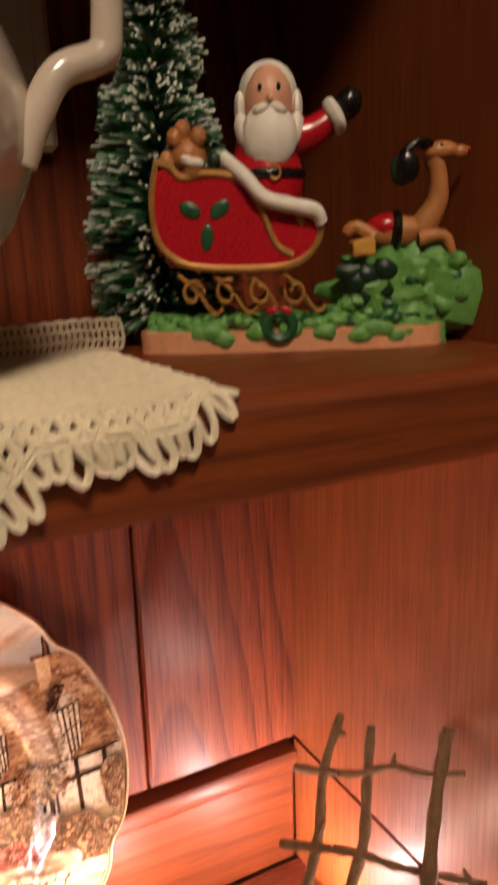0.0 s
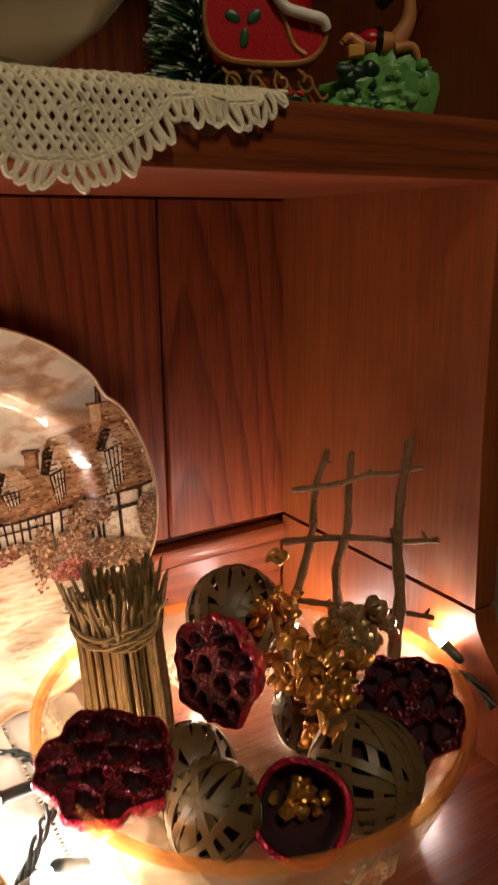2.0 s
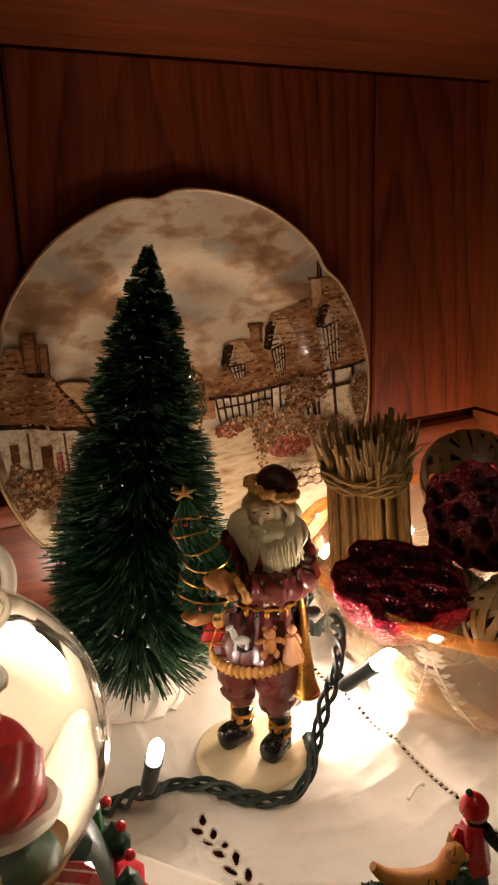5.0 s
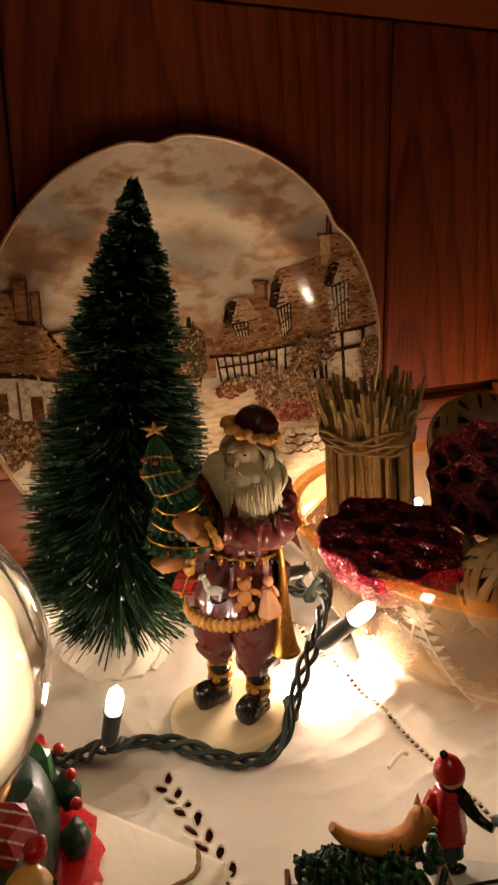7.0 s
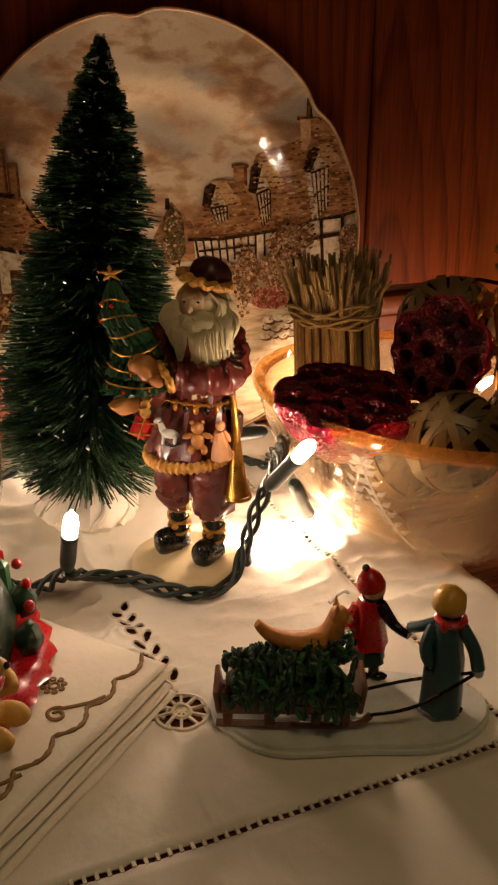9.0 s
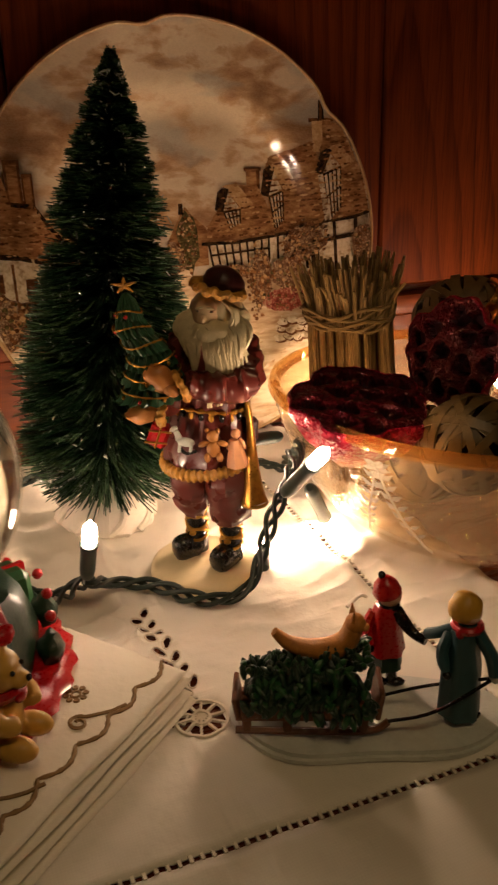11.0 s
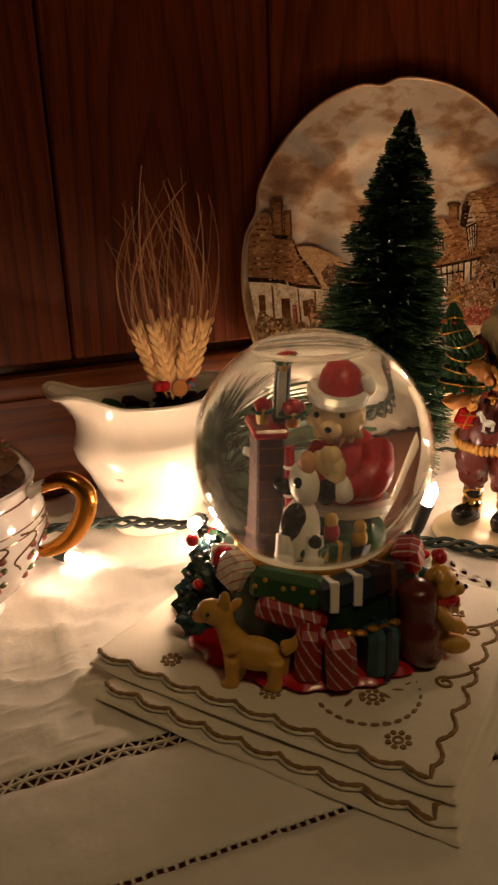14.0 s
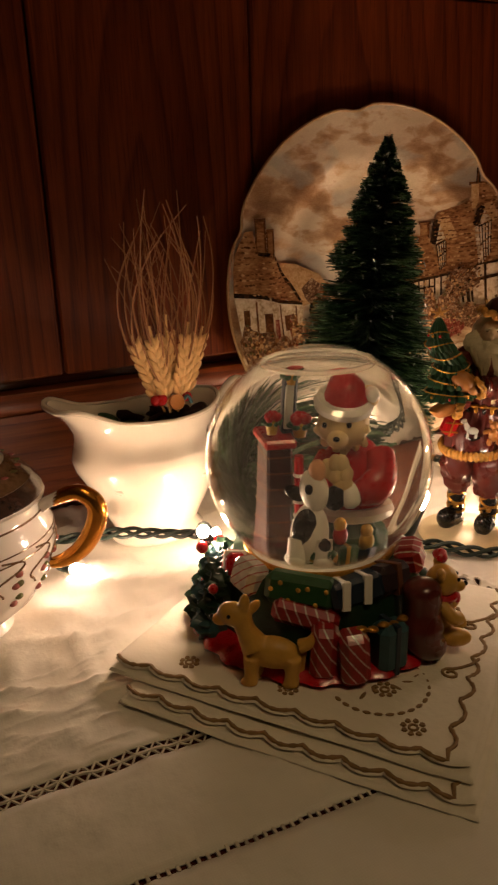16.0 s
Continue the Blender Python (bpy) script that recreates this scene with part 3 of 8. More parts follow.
mini_bulb((-0.074, 0.256, 0.026), (-0.072, 0.2445, 0.056), DIMBULB)
mini_bulb((0.013, 0.240, 0.054), (0.0195, 0.2145, 0.082))
mini_bulb((0.033, 0.256, 0.045), (0.060, 0.288, 0.006))
mini_bulb((0.037, 0.300, 0.056), (0.007, 0.297, 0.058))
mini_bulb((0.011, 0.262, 0.006), (0.020, 0.285, 0.005))
mini_bulb((0.300, 0.262, 0.060), (0.296, 0.285, 0.072))
mini_bulb((-0.183, 0.290, 0.042), (-0.196, 0.258, 0.054))
mini_bulb((0.255, 0.412, 0.010), (0.268, 0.395, 0.034))
mini_bulb((0.110, 0.425, 0.008), (0.128, 0.418, 0.030))
mini_bulb((0.190, 0.425, 0.014), (0.186, 0.402, 0.034))
mini_bulb((-0.172, 0.312, 0.012), (-0.157, 0.334, 0.018))
# unseen bulb added behind the tree to brighten the plate
mini_bulb((-0.050, 0.428, 0.006), (-0.044, 0.412, 0.024))
mini_bulb((-0.250, 0.350, 0.010), (-0.236, 0.333, 0.010), DIMBULB)
paths = [
    [(-0.105, 0.300, 0.006), (-0.094, 0.284, 0.006), (-0.085, 0.277, 0.006), (-0.074, 0.262, 0.020), (-0.072, 0.260, 0.020), (-0.060, 0.272, 0.010), (-0.042, 0.266, 0.007), (-0.030, 0.251, 0.006), (-0.016, 0.243, 0.006), (-0.003, 0.246, 0.008), (0.006, 0.252, 0.020), (0.014, 0.256, 0.036), (0.022, 0.258, 0.048)],
    [(0.018, 0.256, 0.044), (0.028, 0.266, 0.052), (0.040, 0.284, 0.052), (0.050, 0.302, 0.050), (0.058, 0.322, 0.034), (0.068, 0.350, 0.012), (0.090, 0.395, 0.005), (0.160, 0.425, 0.004), (0.250, 0.400, 0.004), (0.290, 0.330, 0.012), (0.300, 0.262, 0.050), (0.302, 0.235, 0.040)],
    [(-0.150, 0.322, 0.008), (-0.125, 0.360, 0.006), (-0.100, 0.410, 0.006), (-0.068, 0.428, 0.005), (-0.046, 0.430, 0.005), (0.000, 0.415, 0.005), (0.050, 0.400, 0.005), (0.068, 0.350, 0.012)],
    [(-0.310, 0.400, 0.006), (-0.250, 0.372, 0.016), (-0.215, 0.350, 0.022), (-0.193, 0.334, 0.023), (-0.178, 0.312, 0.028), (-0.180, 0.296, 0.038), (-0.172, 0.310, 0.020), (-0.150, 0.322, 0.008), (-0.120, 0.318, 0.006), (-0.105, 0.300, 0.006)],
]
for p in paths:
    for wire in twisted(p):
        Geo().tube(wire, 0.00125, 0, 6).put("cord", CORD, lights)


# ---- picture plate ----
PLATE_R, PC = 0.1352, Vector((0.0446, 0.449, 0.1368))
plate = holder("picture_plate", Matrix.Translation(PC) @ pose(0, 0, 0, 90 - 4.5, 0, 0), "scalloped cream dinner plate with a printed brown village scene", "plate")


def lobe(a):
    """Rim outline: six lobes with small notches between them."""
    d = (a - math.pi / 6 - 0.15) % (math.pi / 3)
    d = min(d, math.pi / 3 - d)
    return 1.0 - 0.030 * math.exp(-(d / 0.075) ** 2) + 0.004 * math.cos(6 * (a - math.pi / 3 - 0.15))


def dish(r):
    """Depth of the plate face below its rim, for a radius as part of the whole."""
    t = min(1, max(0, (r - 0.60) / 0.16))
    s = t * t * (3 - 2 * t)
    return -0.013 * (1 - s) - 0.004 * s * (1 - min(1, max(0, (r - 0.76) / 0.24)) ** 1.5)


rr = [0.001, 0.15, 0.3, 0.45, 0.58, 0.62, 0.66, 0.70, 0.74, 0.78, 0.84, 0.90, 0.95, 0.98, 1.0]
prof = [(PLATE_R * r, dish(r)) for r in rr] + [(PLATE_R * 1.004, -0.0012), (PLATE_R * 0.998, -0.0028)] + [(PLATE_R * r, dish(r) - 0.004) for r in reversed(rr[:-1])]
SKYPRINT = Nodes("plate_print")
v = SKYPRINT.coords((1, 1.9, 1))
big = SKYPRINT.node("ShaderNodeTexNoise", Vector=v, Scale=11.0, Detail=3.0, Roughness=0.45, Distortion=0.25)
soft_edge = SKYPRINT.noise(v, 48, 4, 0.55, 0.3)
n1 = SKYPRINT.mix(0.30, big.outputs[0], soft_edge)
n2, n3 = SKYPRINT.noise(v, 15, 3, 0.5, 0.3), SKYPRINT.noise(v, 700, 2)
sky = SKYPRINT.ramp(n1, [(0.34, rgb("8c6a46")), (0.42, rgb("b48e64")), (0.455, rgb("d2b086")), (0.49, rgb("ecdcbc")), (0.55, rgb("e6d4b2")), (0.59, rgb("d8b88e")), (0.66, rgb("b88e62"))])
sky = SKYPRINT.mix(SKYPRINT.ramp(n2, [(0.53, grey(0)), (0.60, grey(0.55)), (0.66, grey(0.5)), (0.72, grey(0.0))]), sky, rgb("b4b8ae"))
SKYPRINT.set(Base_Color=SKYPRINT.mix(0.08, sky, SKYPRINT.ramp(n3, [(0.4, rgb("6a4a30")), (0.6, rgb("e8dcc4"))])), Roughness=0.1, Coat_Weight=0.5, Coat_Roughness=0.04)
Geo().lathe(prof, 144, 0, None, lambda a, j: lobe(a) if 9 <= j <= 21 else 1 + (lobe(a) - 1) * 0.3, False).put("dish", SKYPRINT.mat, plate, angle=60)
Geo().tube([(PLATE_R * 1.0 * lobe(a) * math.cos(a), PLATE_R * lobe(a) * math.sin(a), 0.0002) for a in [2 * math.pi * i / 144 for i in range(144)]], 0.0011, 0, 6, True).put("gilt_rim", plain("rim_line", "c9a878", 0.25), plate)


def print_mat(name, dark, mid, light, scale, stretch=(1, 1, 1)):
    n = Nodes(name)
    v = n.coords(stretch)
    a, b = n.noise(v, scale, 4, 0.65, 0.5), n.noise(v, scale * 3.1, 3)
    col = n.ramp(n.mix(0.4, a, b), [(0.36, rgb(dark)), (0.50, rgb(mid)), (0.62, rgb(light))])
    n.set(Base_Color=col, Roughness=0.12, Coat_Weight=0.5, Coat_Roughness=0.04)
    return n.mat


THATCH = print_mat("print_thatch", "6e482a", "a07448", "bf9664", 120, (0.6, 1.5, 1))
PLASTERP = print_mat("print_plaster", "a58a66", "dccbaa", "ece0c8", 140)
TIMBER = print_mat("print_timber", "22160e", "3a2818", "54402a", 200)
BUSH = print_mat("print_bush", "3e2a1c", "7c5c40", "c4aa86", 330)
GREENP = print_mat("print_tree", "2e2a18", "5a5030", "8a7a4c", 260)
REDP = print_mat("print_flower", "5c2a22", "944a3a", "c49a7c", 300)
LANE = print_mat("print_lane", "a88662", "d4bd96", "e6d6b6", 50, (0.5, 2.2, 1))
STONE = print_mat("print_stone", "8a7050", "d8c8a6", "efe4cc", 110)
SHADE = print_mat("print_thatch_line", "4a2e1a", "6a4428", "8a6038", 200)
STRAWP = print_mat("print_thatch_light", "b48a58", "cca672", "dcbc8c", 200)
PRINTS = [THATCH, PLASTERP, TIMBER, BUSH, GREENP, REDP, LANE, STONE, SHADE, STRAWP]
layer = [0]


def printed(name, polys):
    """Flat printed patches that follow the plate's face. Each: slot and outline in parts of the plate's radius."""
    g = Geo()
    for slot, poly in polys:
        layer[0] += 1
        lift = 0.00012 + 0.000018 * layer[0]
        bm = bmesh.new()
        f = bm.faces.new([bm.verts.new((x + 0.064, y, 0)) for x, y in poly])
        bmesh.ops.triangulate(bm, faces=[f])
        big = max(math.dist(poly[i], poly[i - 1]) for i in range(len(poly)))
        for _ in range(4 if big > 0.4 else 3 if big > 0.2 else 2 if big > 0.1 else 1):
            bmesh.ops.subdivide_edges(bm, edges=bm.edges[:], cuts=1, use_grid_fill=True)
        bm.verts.index_update()
        vs = []
        for q in bm.verts:
            r = min(math.hypot(q.co.x, q.co.y), 0.985 * lobe(math.atan2(q.co.y, q.co.x)))
            k = r / max(1e-6, math.hypot(q.co.x, q.co.y))
            vs.append((PLATE_R * q.co.x * k, PLATE_R * q.co.y * k, dish(r) + lift))
        g.add(vs, [tuple(w.index for w in t.verts) for t in bm.faces], slot)
        bm.free()
    return g.put(name, PRINTS, plate, angle=180)


def rect(x, y, w, h, skew=0.0):
    return [(x, y), (x + w, y + skew), (x + w, y + h + skew), (x, y + h)]


def wobble(cx, cy, rx, ry, n=18, amp=0.22, seed=0):
    rnd = random.Random(seed)
    return [(cx + rx * (1 + amp * (rnd.random() - 0.5) * 2) * math.cos(2 * math.pi * i / n), cy + ry * (1 + amp * (rnd.random() - 0.5) * 2) * math.sin(2 * math.pi * i / n)) for i in range(n)]


printed("lane_print", [(6, [(-0.97, -0.2), (-0.6, -0.24), (-0.1, -0.14), (0.25, -0.16), (0.6, -0.2), (0.97, -0.1), (0.8, -0.55), (0.5, -0.84), (0.0, -0.97), (-0.5, -0.84), (-0.8, -0.56)])])


def inside(x, y, poly):
    hit_ = False
    for (x0, y0), (x1, y1) in zip(poly, poly[1:] + poly[:1]):
        if (y0 > y) != (y1 > y) and x < (x1 - x0) * (y - y0) / (y1 - y0) + x0:
            hit_ = not hit_
    return hit_


def strokes(name, areas, seed):
    """Many small printed strokes inside outlines. Each: outline, count, slots, half length, half height, slope."""
    rnd = random.Random(seed)
    g = Geo()
    for poly, count, slots, rx, ry, slope in areas:
        xs_, ys_ = [q[0] for q in poly], [q[1] for q in poly]
        done = 0
        for _ in range(count * 6):
            x, y = min(xs_) + (max(xs_) - min(xs_)) * rnd.random(), min(ys_) + (max(ys_) - min(ys_)) * rnd.random()
            if not inside(x, y, poly):
                continue
            k, vs = 0.6 + 0.8 * rnd.random(), []
            lift = 0.00012 + 0.000018 * layer[0] + 0.0005 * rnd.random()
            for c in range(6):
                a = c * 1.047 + rnd.random() * 0.6
                dx, dy = rx * k * math.cos(a), ry * k * math.sin(a)
                u, v_ = x + 0.064 + dx, y + dy + slope * dx
                r = min(math.hypot(u, v_), 0.985 * lobe(math.atan2(v_, u)))
                q = r / math.hypot(u, v_)
                vs.append((PLATE_R * u * q, PLATE_R * v_ * q, dish(r) + lift))
            g.add(vs, [(0, 1, 2, 3, 4, 5)], rnd.choice(slots))
            done += 1
            if done >= count:
                break
    layer[0] += 12
    return g.put(name, PRINTS, plate, angle=180)


def frame_lines(poly, n, w, slot=2):
    """Timber uprights across a four-cornered wall, with a beam along its top."""
    (ax, ay), (bx, by), (cx, cy), (dx, dy) = poly
    out = [(slot, [(ax, ay - w), (bx, by - w), (bx, by + w * 0.4), (ax, ay + w * 0.4)])]
    for k in range(n + 1):
        t = k / n
        x0, y0, x1, y1 = ax + (bx - ax) * t, ay + (by - ay) * t, dx + (cx - dx) * t, dy + (cy - dy) * t
        out.append((slot, [(x0 - w * 0.6, y0), (x0 + w * 0.6, y0), (x1 + w * 0.6, y1), (x1 - w * 0.6, y1)]))
    return out


ROOF_L = [(0.021, 0.011), (0.076, 0.106), (0.123, 0.169), (0.193, 0.277), (0.336, 0.267), (0.393, 0.157), (0.388, 0.025), (0.204, 0.008)]
ROOF_M = [(0.388, 0.025), (0.396, 0.238), (0.368, 0.319), (0.411, 0.403), (0.51, 0.428), (0.606, 0.461), (0.683, 0.31), (0.712, 0.142), (0.662, 0.070), (0.52, 0.040)]
ROOF_R = [(0.711, 0.085), (0.709, 0.309), (0.653, 0.42), (0.72, 0.548), (0.80, 0.500), (0.855, 0.43), (0.932, 0.217), (0.963, 0.13), (0.829, 0.094)]
WALL_L = [(0.060, 0.012), (0.388, 0.027), (0.384, -0.110), (0.080, -0.125)]
WALL_M = [(0.388, 0.027), (0.64, 0.060), (0.64, -0.16), (0.384, -0.14)]
WALL_R = [(0.612, 0.070), (0.965, 0.125), (0.969, -0.170), (0.620, -0.170)]
FAR = [(-0.148, 0.027), (-0.08, 0.14), (-0.049, 0.185), (-0.017, 0.145), (0.054, 0.08), (0.056, -0.10), (-0.157, -0.104)]
village = [(0, FAR), (2, [(-0.085, 0.148), (-0.060, 0.150), (-0.060, 0.200), (-0.080, 0.200)]), (1, WALL_L), (1, WALL_M), (1, WALL_R)]
village += frame_lines(WALL_L, 8, 0.009) + frame_lines(WALL_M, 5, 0.010) + frame_lines(WALL_R, 3, 0.015)
village += [(2, [(0.62, -0.035), (0.965, 0.005), (0.965, 0.026), (0.62, -0.014)]), (2, [(0.075, -0.060), (0.386, -0.045), (0.386, -0.034), (0.075, -0.049)])]
village += [(8, rect(0.270, 0.335, 0.092, 0.018)), (0, [(0.279, 0.235), (0.279, 0.345), (0.354, 0.345), (0.350, 0.225)]), (8, [(0.335, 0.235), (0.335, 0.340), (0.354, 0.345), (0.350, 0.225)]), (0, ROOF_L), (0, ROOF_M)]
village += [(8, rect(0.596, 0.548, 0.130, 0.018)), (9, [(0.622, 0.41), (0.612, 0.552), (0.712, 0.556), (0.724, 0.41)]), (0, [(0.672, 0.41), (0.668, 0.552), (0.712, 0.556), (0.724, 0.41)]), (2, rect(0.646, 0.560, 0.032, 0.090)), (8, rect(0.652, 0.562, 0.014, 0.080)), (0, ROOF_R)]
# dormers: dark barge board, pale gable, timbered front and the thatch over it
for apex, lft, rgt, foot in (((0.172, 0.250), (0.137, 0.156), (0.240, 0.166), 0.075), ((0.424, 0.345), (0.386, 0.217), (0.478, 0.242), 0.150), ((0.707, 0.410), (0.660, 0.310), (0.770, 0.342), 0.205)):
    w = rgt[0] - lft[0]
    village.append((9, [(apex[0] - 0.020, apex[1] + 0.022), (apex[0] + 0.055, apex[1] + 0.034), (rgt[0] + 0.070, rgt[1] + 0.014), (rgt[0] + 0.010, rgt[1] - 0.012)]))
    village.append((2, [(lft[0] - 0.034, lft[1] + 0.004), (apex[0] - 0.050, apex[1] - 0.006), (apex[0] - 0.018, apex[1] + 0.016), (apex[0] + 0.012, apex[1] + 0.006), (lft[0] + 0.010, lft[1] - 0.008)]))
    village.append((7, [(apex[0] + 0.006, apex[1] - 0.012), (lft[0] + 0.012, lft[1]), (rgt[0] - 0.006, rgt[1])]))
    front = [(lft[0] + 0.014, lft[1] - 0.006), (rgt[0] - 0.004, rgt[1] - 0.006), (rgt[0] - 0.006, rgt[1] - foot), (lft[0] + 0.040, lft[1] - foot * 1.15)]
    village += [(1, front)] + frame_lines(front, 4, 0.007)
    mid_ = [((a[0] + b[0]) / 2, (a[1] + b[1]) / 2) for a, b in zip(front[:2], (front[3], front[2]))]
    village.append((2, [mid_[0], mid_[1], (mid_[1][0], mid_[1][1] + 0.009), (mid_[0][0], mid_[0][1] + 0.009)]))
village += [(7, [(0.640, 0.300), (0.668, 0.305), (0.706, 0.092), (0.676, 0.076)])]
for a, b in (((0.021, 0.011), (0.204, 0.008)), ((0.204, 0.008), (0.388, 0.025)), ((0.388, 0.025), (0.52, 0.040)), ((0.52, 0.040), (0.662, 0.070)), ((0.711, 0.085), (0.829, 0.094)), ((0.829, 0.094), (0.963, 0.13))):
    village.append((2, [a, b, (b[0], b[1] - 0.016), (a[0], a[1] - 0.016)]))
printed("cottage_print", village)


def courses(name, roofs, pitch, slope, seed):
    """Rows of short scalloped strokes across roof outlines, dark under the edge of each course."""
    rnd = random.Random(seed)
    areas = []
    for poly in roofs:
        y = min(q[1] for q in poly)
        while y < max(q[1] for q in poly):
            x = min(q[0] for q in poly)
            while x < max(q[0] for q in poly):
                if inside(x, y + slope * x * 0.1, poly):
                    areas.append(([(x - 0.008, y - 0.003 + slope * x * 0.1), (x + 0.008, y - 0.003 + slope * x * 0.1), (x, y + 0.004 + slope * x * 0.1)], 1, (8, 8, 0) if rnd.random() < 0.6 else (9, 0), 0.012 * (0.7 + 0.5 * rnd.random()), 0.0050, slope))
                x += 0.019 + 0.006 * rnd.random()
            y += pitch
    return strokes(name, areas, seed)


courses("thatch_print", (ROOF_L, ROOF_M, ROOF_R), 0.026, 0.08, 51)
oval = lambda cx, cy, rx, ry: wobble(cx, cy, rx, ry, 16, 0.2, int(cx * 97 + cy * 31))
garden = [(3, oval(0.57, -0.03, 0.10, 0.085)), (3, oval(0.33, -0.20, 0.06, 0.15)), (5, oval(0.46, -0.31, 0.11, 0.065)), (3, oval(0.66, -0.24, 0.14, 0.08)), (3, oval(0.89, -0.08, 0.07, 0.15)), (3, oval(0.48, -0.17, 0.10, 0.08)), (4, oval(-0.055, 0.01, 0.055, 0.15)), (3, oval(-0.13, -0.06, 0.06, 0.08)), (3, oval(0.18, -0.145, 0.13, 0.035)), (5, oval(0.12, -0.17, 0.08, 0.035)), (3, oval(0.80, -0.32, 0.12, 0.09))]
printed("garden_print", garden)
leafy = []
for slot, poly in garden:
    leafy += [(poly, 70, (8, 8, 3, 3, 0, 9, 4) if slot != 5 else (5, 8, 3, 9, 5)+ (4,) * (4 if slot == 4 else 0), 0.008, 0.007, 0)]
leafy += [(oval(0.57, -0.02, 0.13, 0.10), 150, (2, 8, 3, 3, 0, 9), 0.008, 0.006, 0.3), (oval(0.31, -0.2, 0.06, 0.2), 130, (8, 3, 3, 0, 9), 0.008, 0.008, 0)]
strokes("leaf_print", leafy, 52)
rocks = []
for i in range(15):
    u, v_ = 0.40 + 0.046 * (i % 5) + 0.015 * (i // 5), -0.500 + 0.040 * (i // 5) + 0.010 * (i % 2)
    rocks.append((8, wobble(u + 0.005, v_ - 0.006, 0.029, 0.021, 12, 0.15, i + 40)))
    rocks.append((7, wobble(u, v_, 0.026, 0.018, 12, 0.15, i + 80)))
printed("rock_print", rocks)
# cottage on the other side of the lane
ROOF_W = [(-1.04, 0.03), (-1.03, 0.274), (-0.991, 0.350), (-0.897, 0.352), (-0.873, 0.235), (-0.77, 0.222), (-0.706, 0.133), (-0.639, 0.057), (-0.573, -0.049), (-0.72, -0.030), (-0.86, 0.010)]
WALL_W = [(-1.04, 0.035), (-0.573, -0.045), (-0.567, -0.257), (-1.00, -0.245)]
west = [(9, [(-0.76, 0.16), (-0.68, 0.175), (-0.596, 0.162), (-0.453, 0.099), (-0.346, -0.03), (-0.60, -0.08)]), (3, oval(-0.50, 0.0, 0.07, 0.07)), (0, oval(-0.40, -0.02, 0.06, 0.06)), (1, WALL_W)]
west += [(8, rect(-0.885, 0.20, 0.072, 0.215)), (0, rect(-0.872, 0.20, 0.046, 0.195)), (8, rect(-0.812, 0.20, 0.048, 0.158)), (0, rect(-0.804, 0.20, 0.030, 0.142)), (0, ROOF_W)]
west += [(2, [(-0.873, 0.242), (-0.77, 0.228), (-0.706, 0.138), (-0.639, 0.062), (-0.573, -0.044), (-0.580, -0.060), (-0.648, 0.044), (-0.714, 0.120), (-0.776, 0.206), (-0.870, 0.222)]), (2, [(-1.04, 0.038), (-0.86, 0.016), (-0.72, -0.026), (-0.573, -0.046), (-0.573, -0.066), (-0.72, -0.046), (-0.86, -0.008), (-1.04, 0.014)])]
west += [(8, rect(-0.985, -0.145, 0.040, 0.085)), (8, rect(-0.850, -0.24, 0.052, 0.150)), (5, rect(-0.785, -0.25, 0.034, 0.120)), (8, rect(-0.70, -0.20, 0.055, 0.085)), (8, rect(-0.905, -0.24, 0.012, 0.22)), (8, rect(-0.735, -0.24, 0.012, 0.19)), (8, rect(-0.62, -0.24, 0.010, 0.17))]
beds = [(3, oval(-0.96, -0.27, 0.08, 0.12)), (3, oval(-0.86, -0.27, 0.08, 0.09)), (5, oval(-0.637, -0.21, 0.028, 0.11)), (3, oval(-0.74, -0.30, 0.09, 0.07)), (3, oval(-0.56, -0.26, 0.08, 0.10)), (3, oval(-0.70, -0.45, 0.14, 0.10)), (5, oval(-0.56, -0.42, 0.10, 0.06)), (4, oval(-0.46, -0.14, 0.07, 0.12)), (3, oval(-0.34, -0.10, 0.10, 0.09)), (4, oval(-0.24, -0.10, 0.09, 0.07)), (3, oval(-0.64, -0.60, 0.10, 0.06))]
printed("west_print", west + beds)
courses("west_thatch_print", (ROOF_W,), 0.028, -0.1, 54)
strokes("west_leaf_print", [(poly, 80, (8, 8, 3, 3, 0, 4, 9) if slot != 4 else (2, 4, 4, 3), 0.011, 0.010, 0) for slot, poly in beds], 53)


# ---- glass bowl with dried decorations ----
BC = Vector((0.1565, 0.283, 0.0005))
bowl = holder("glass_bowl", BC, "clear etched glass bowl with amber rim, half on the tablecloth", "bowl")
outer = [(0.030, 0.0), (0.068, 0.0005), (0.082, 0.005), (0.096, 0.017), (0.107, 0.034), (0.1150, 0.054), (0.1195, 0.072)]
inner = [(0.1165, 0.072), (0.1120, 0.054), (0.104, 0.034), (0.093, 0.018), (0.080, 0.0085), (0.066, 0.0045), (0.001, 0.0040)]
tri = lambda a, j: 1 + 0.018 * math.cos(3 * a + 0.4)
Geo().lathe([(0.001, 0.0)] + outer + inner, 72, 0, None, tri, False).put("body", BOWLGLASS, bowl, angle=70)
Geo().lathe([(0.1160, 0.0705), (0.1200, 0.0700), (0.1225, 0.0725), (0.1215, 0.0755), (0.1185, 0.0765), (0.1160, 0.0745), (0.1160, 0.0705)], 72, 0, None, tri, False).put("rim", AMBERRIM, bowl, "amber glass rim")


def bowl_r(z):
    for (r0, z0), (r1, z1) in zip(outer, outer[1:]):
        if z <= z1:
            return r0 + (r1 - r0) * (z - z0) / (z1 - z0)
    return outer[-1][0]


def on_bowl(a, z, lift=0.0):
    q = (bowl_r(z) + lift) * tri(a, 0)
    return Vector((q * math.cos(a), q * math.sin(a), z))


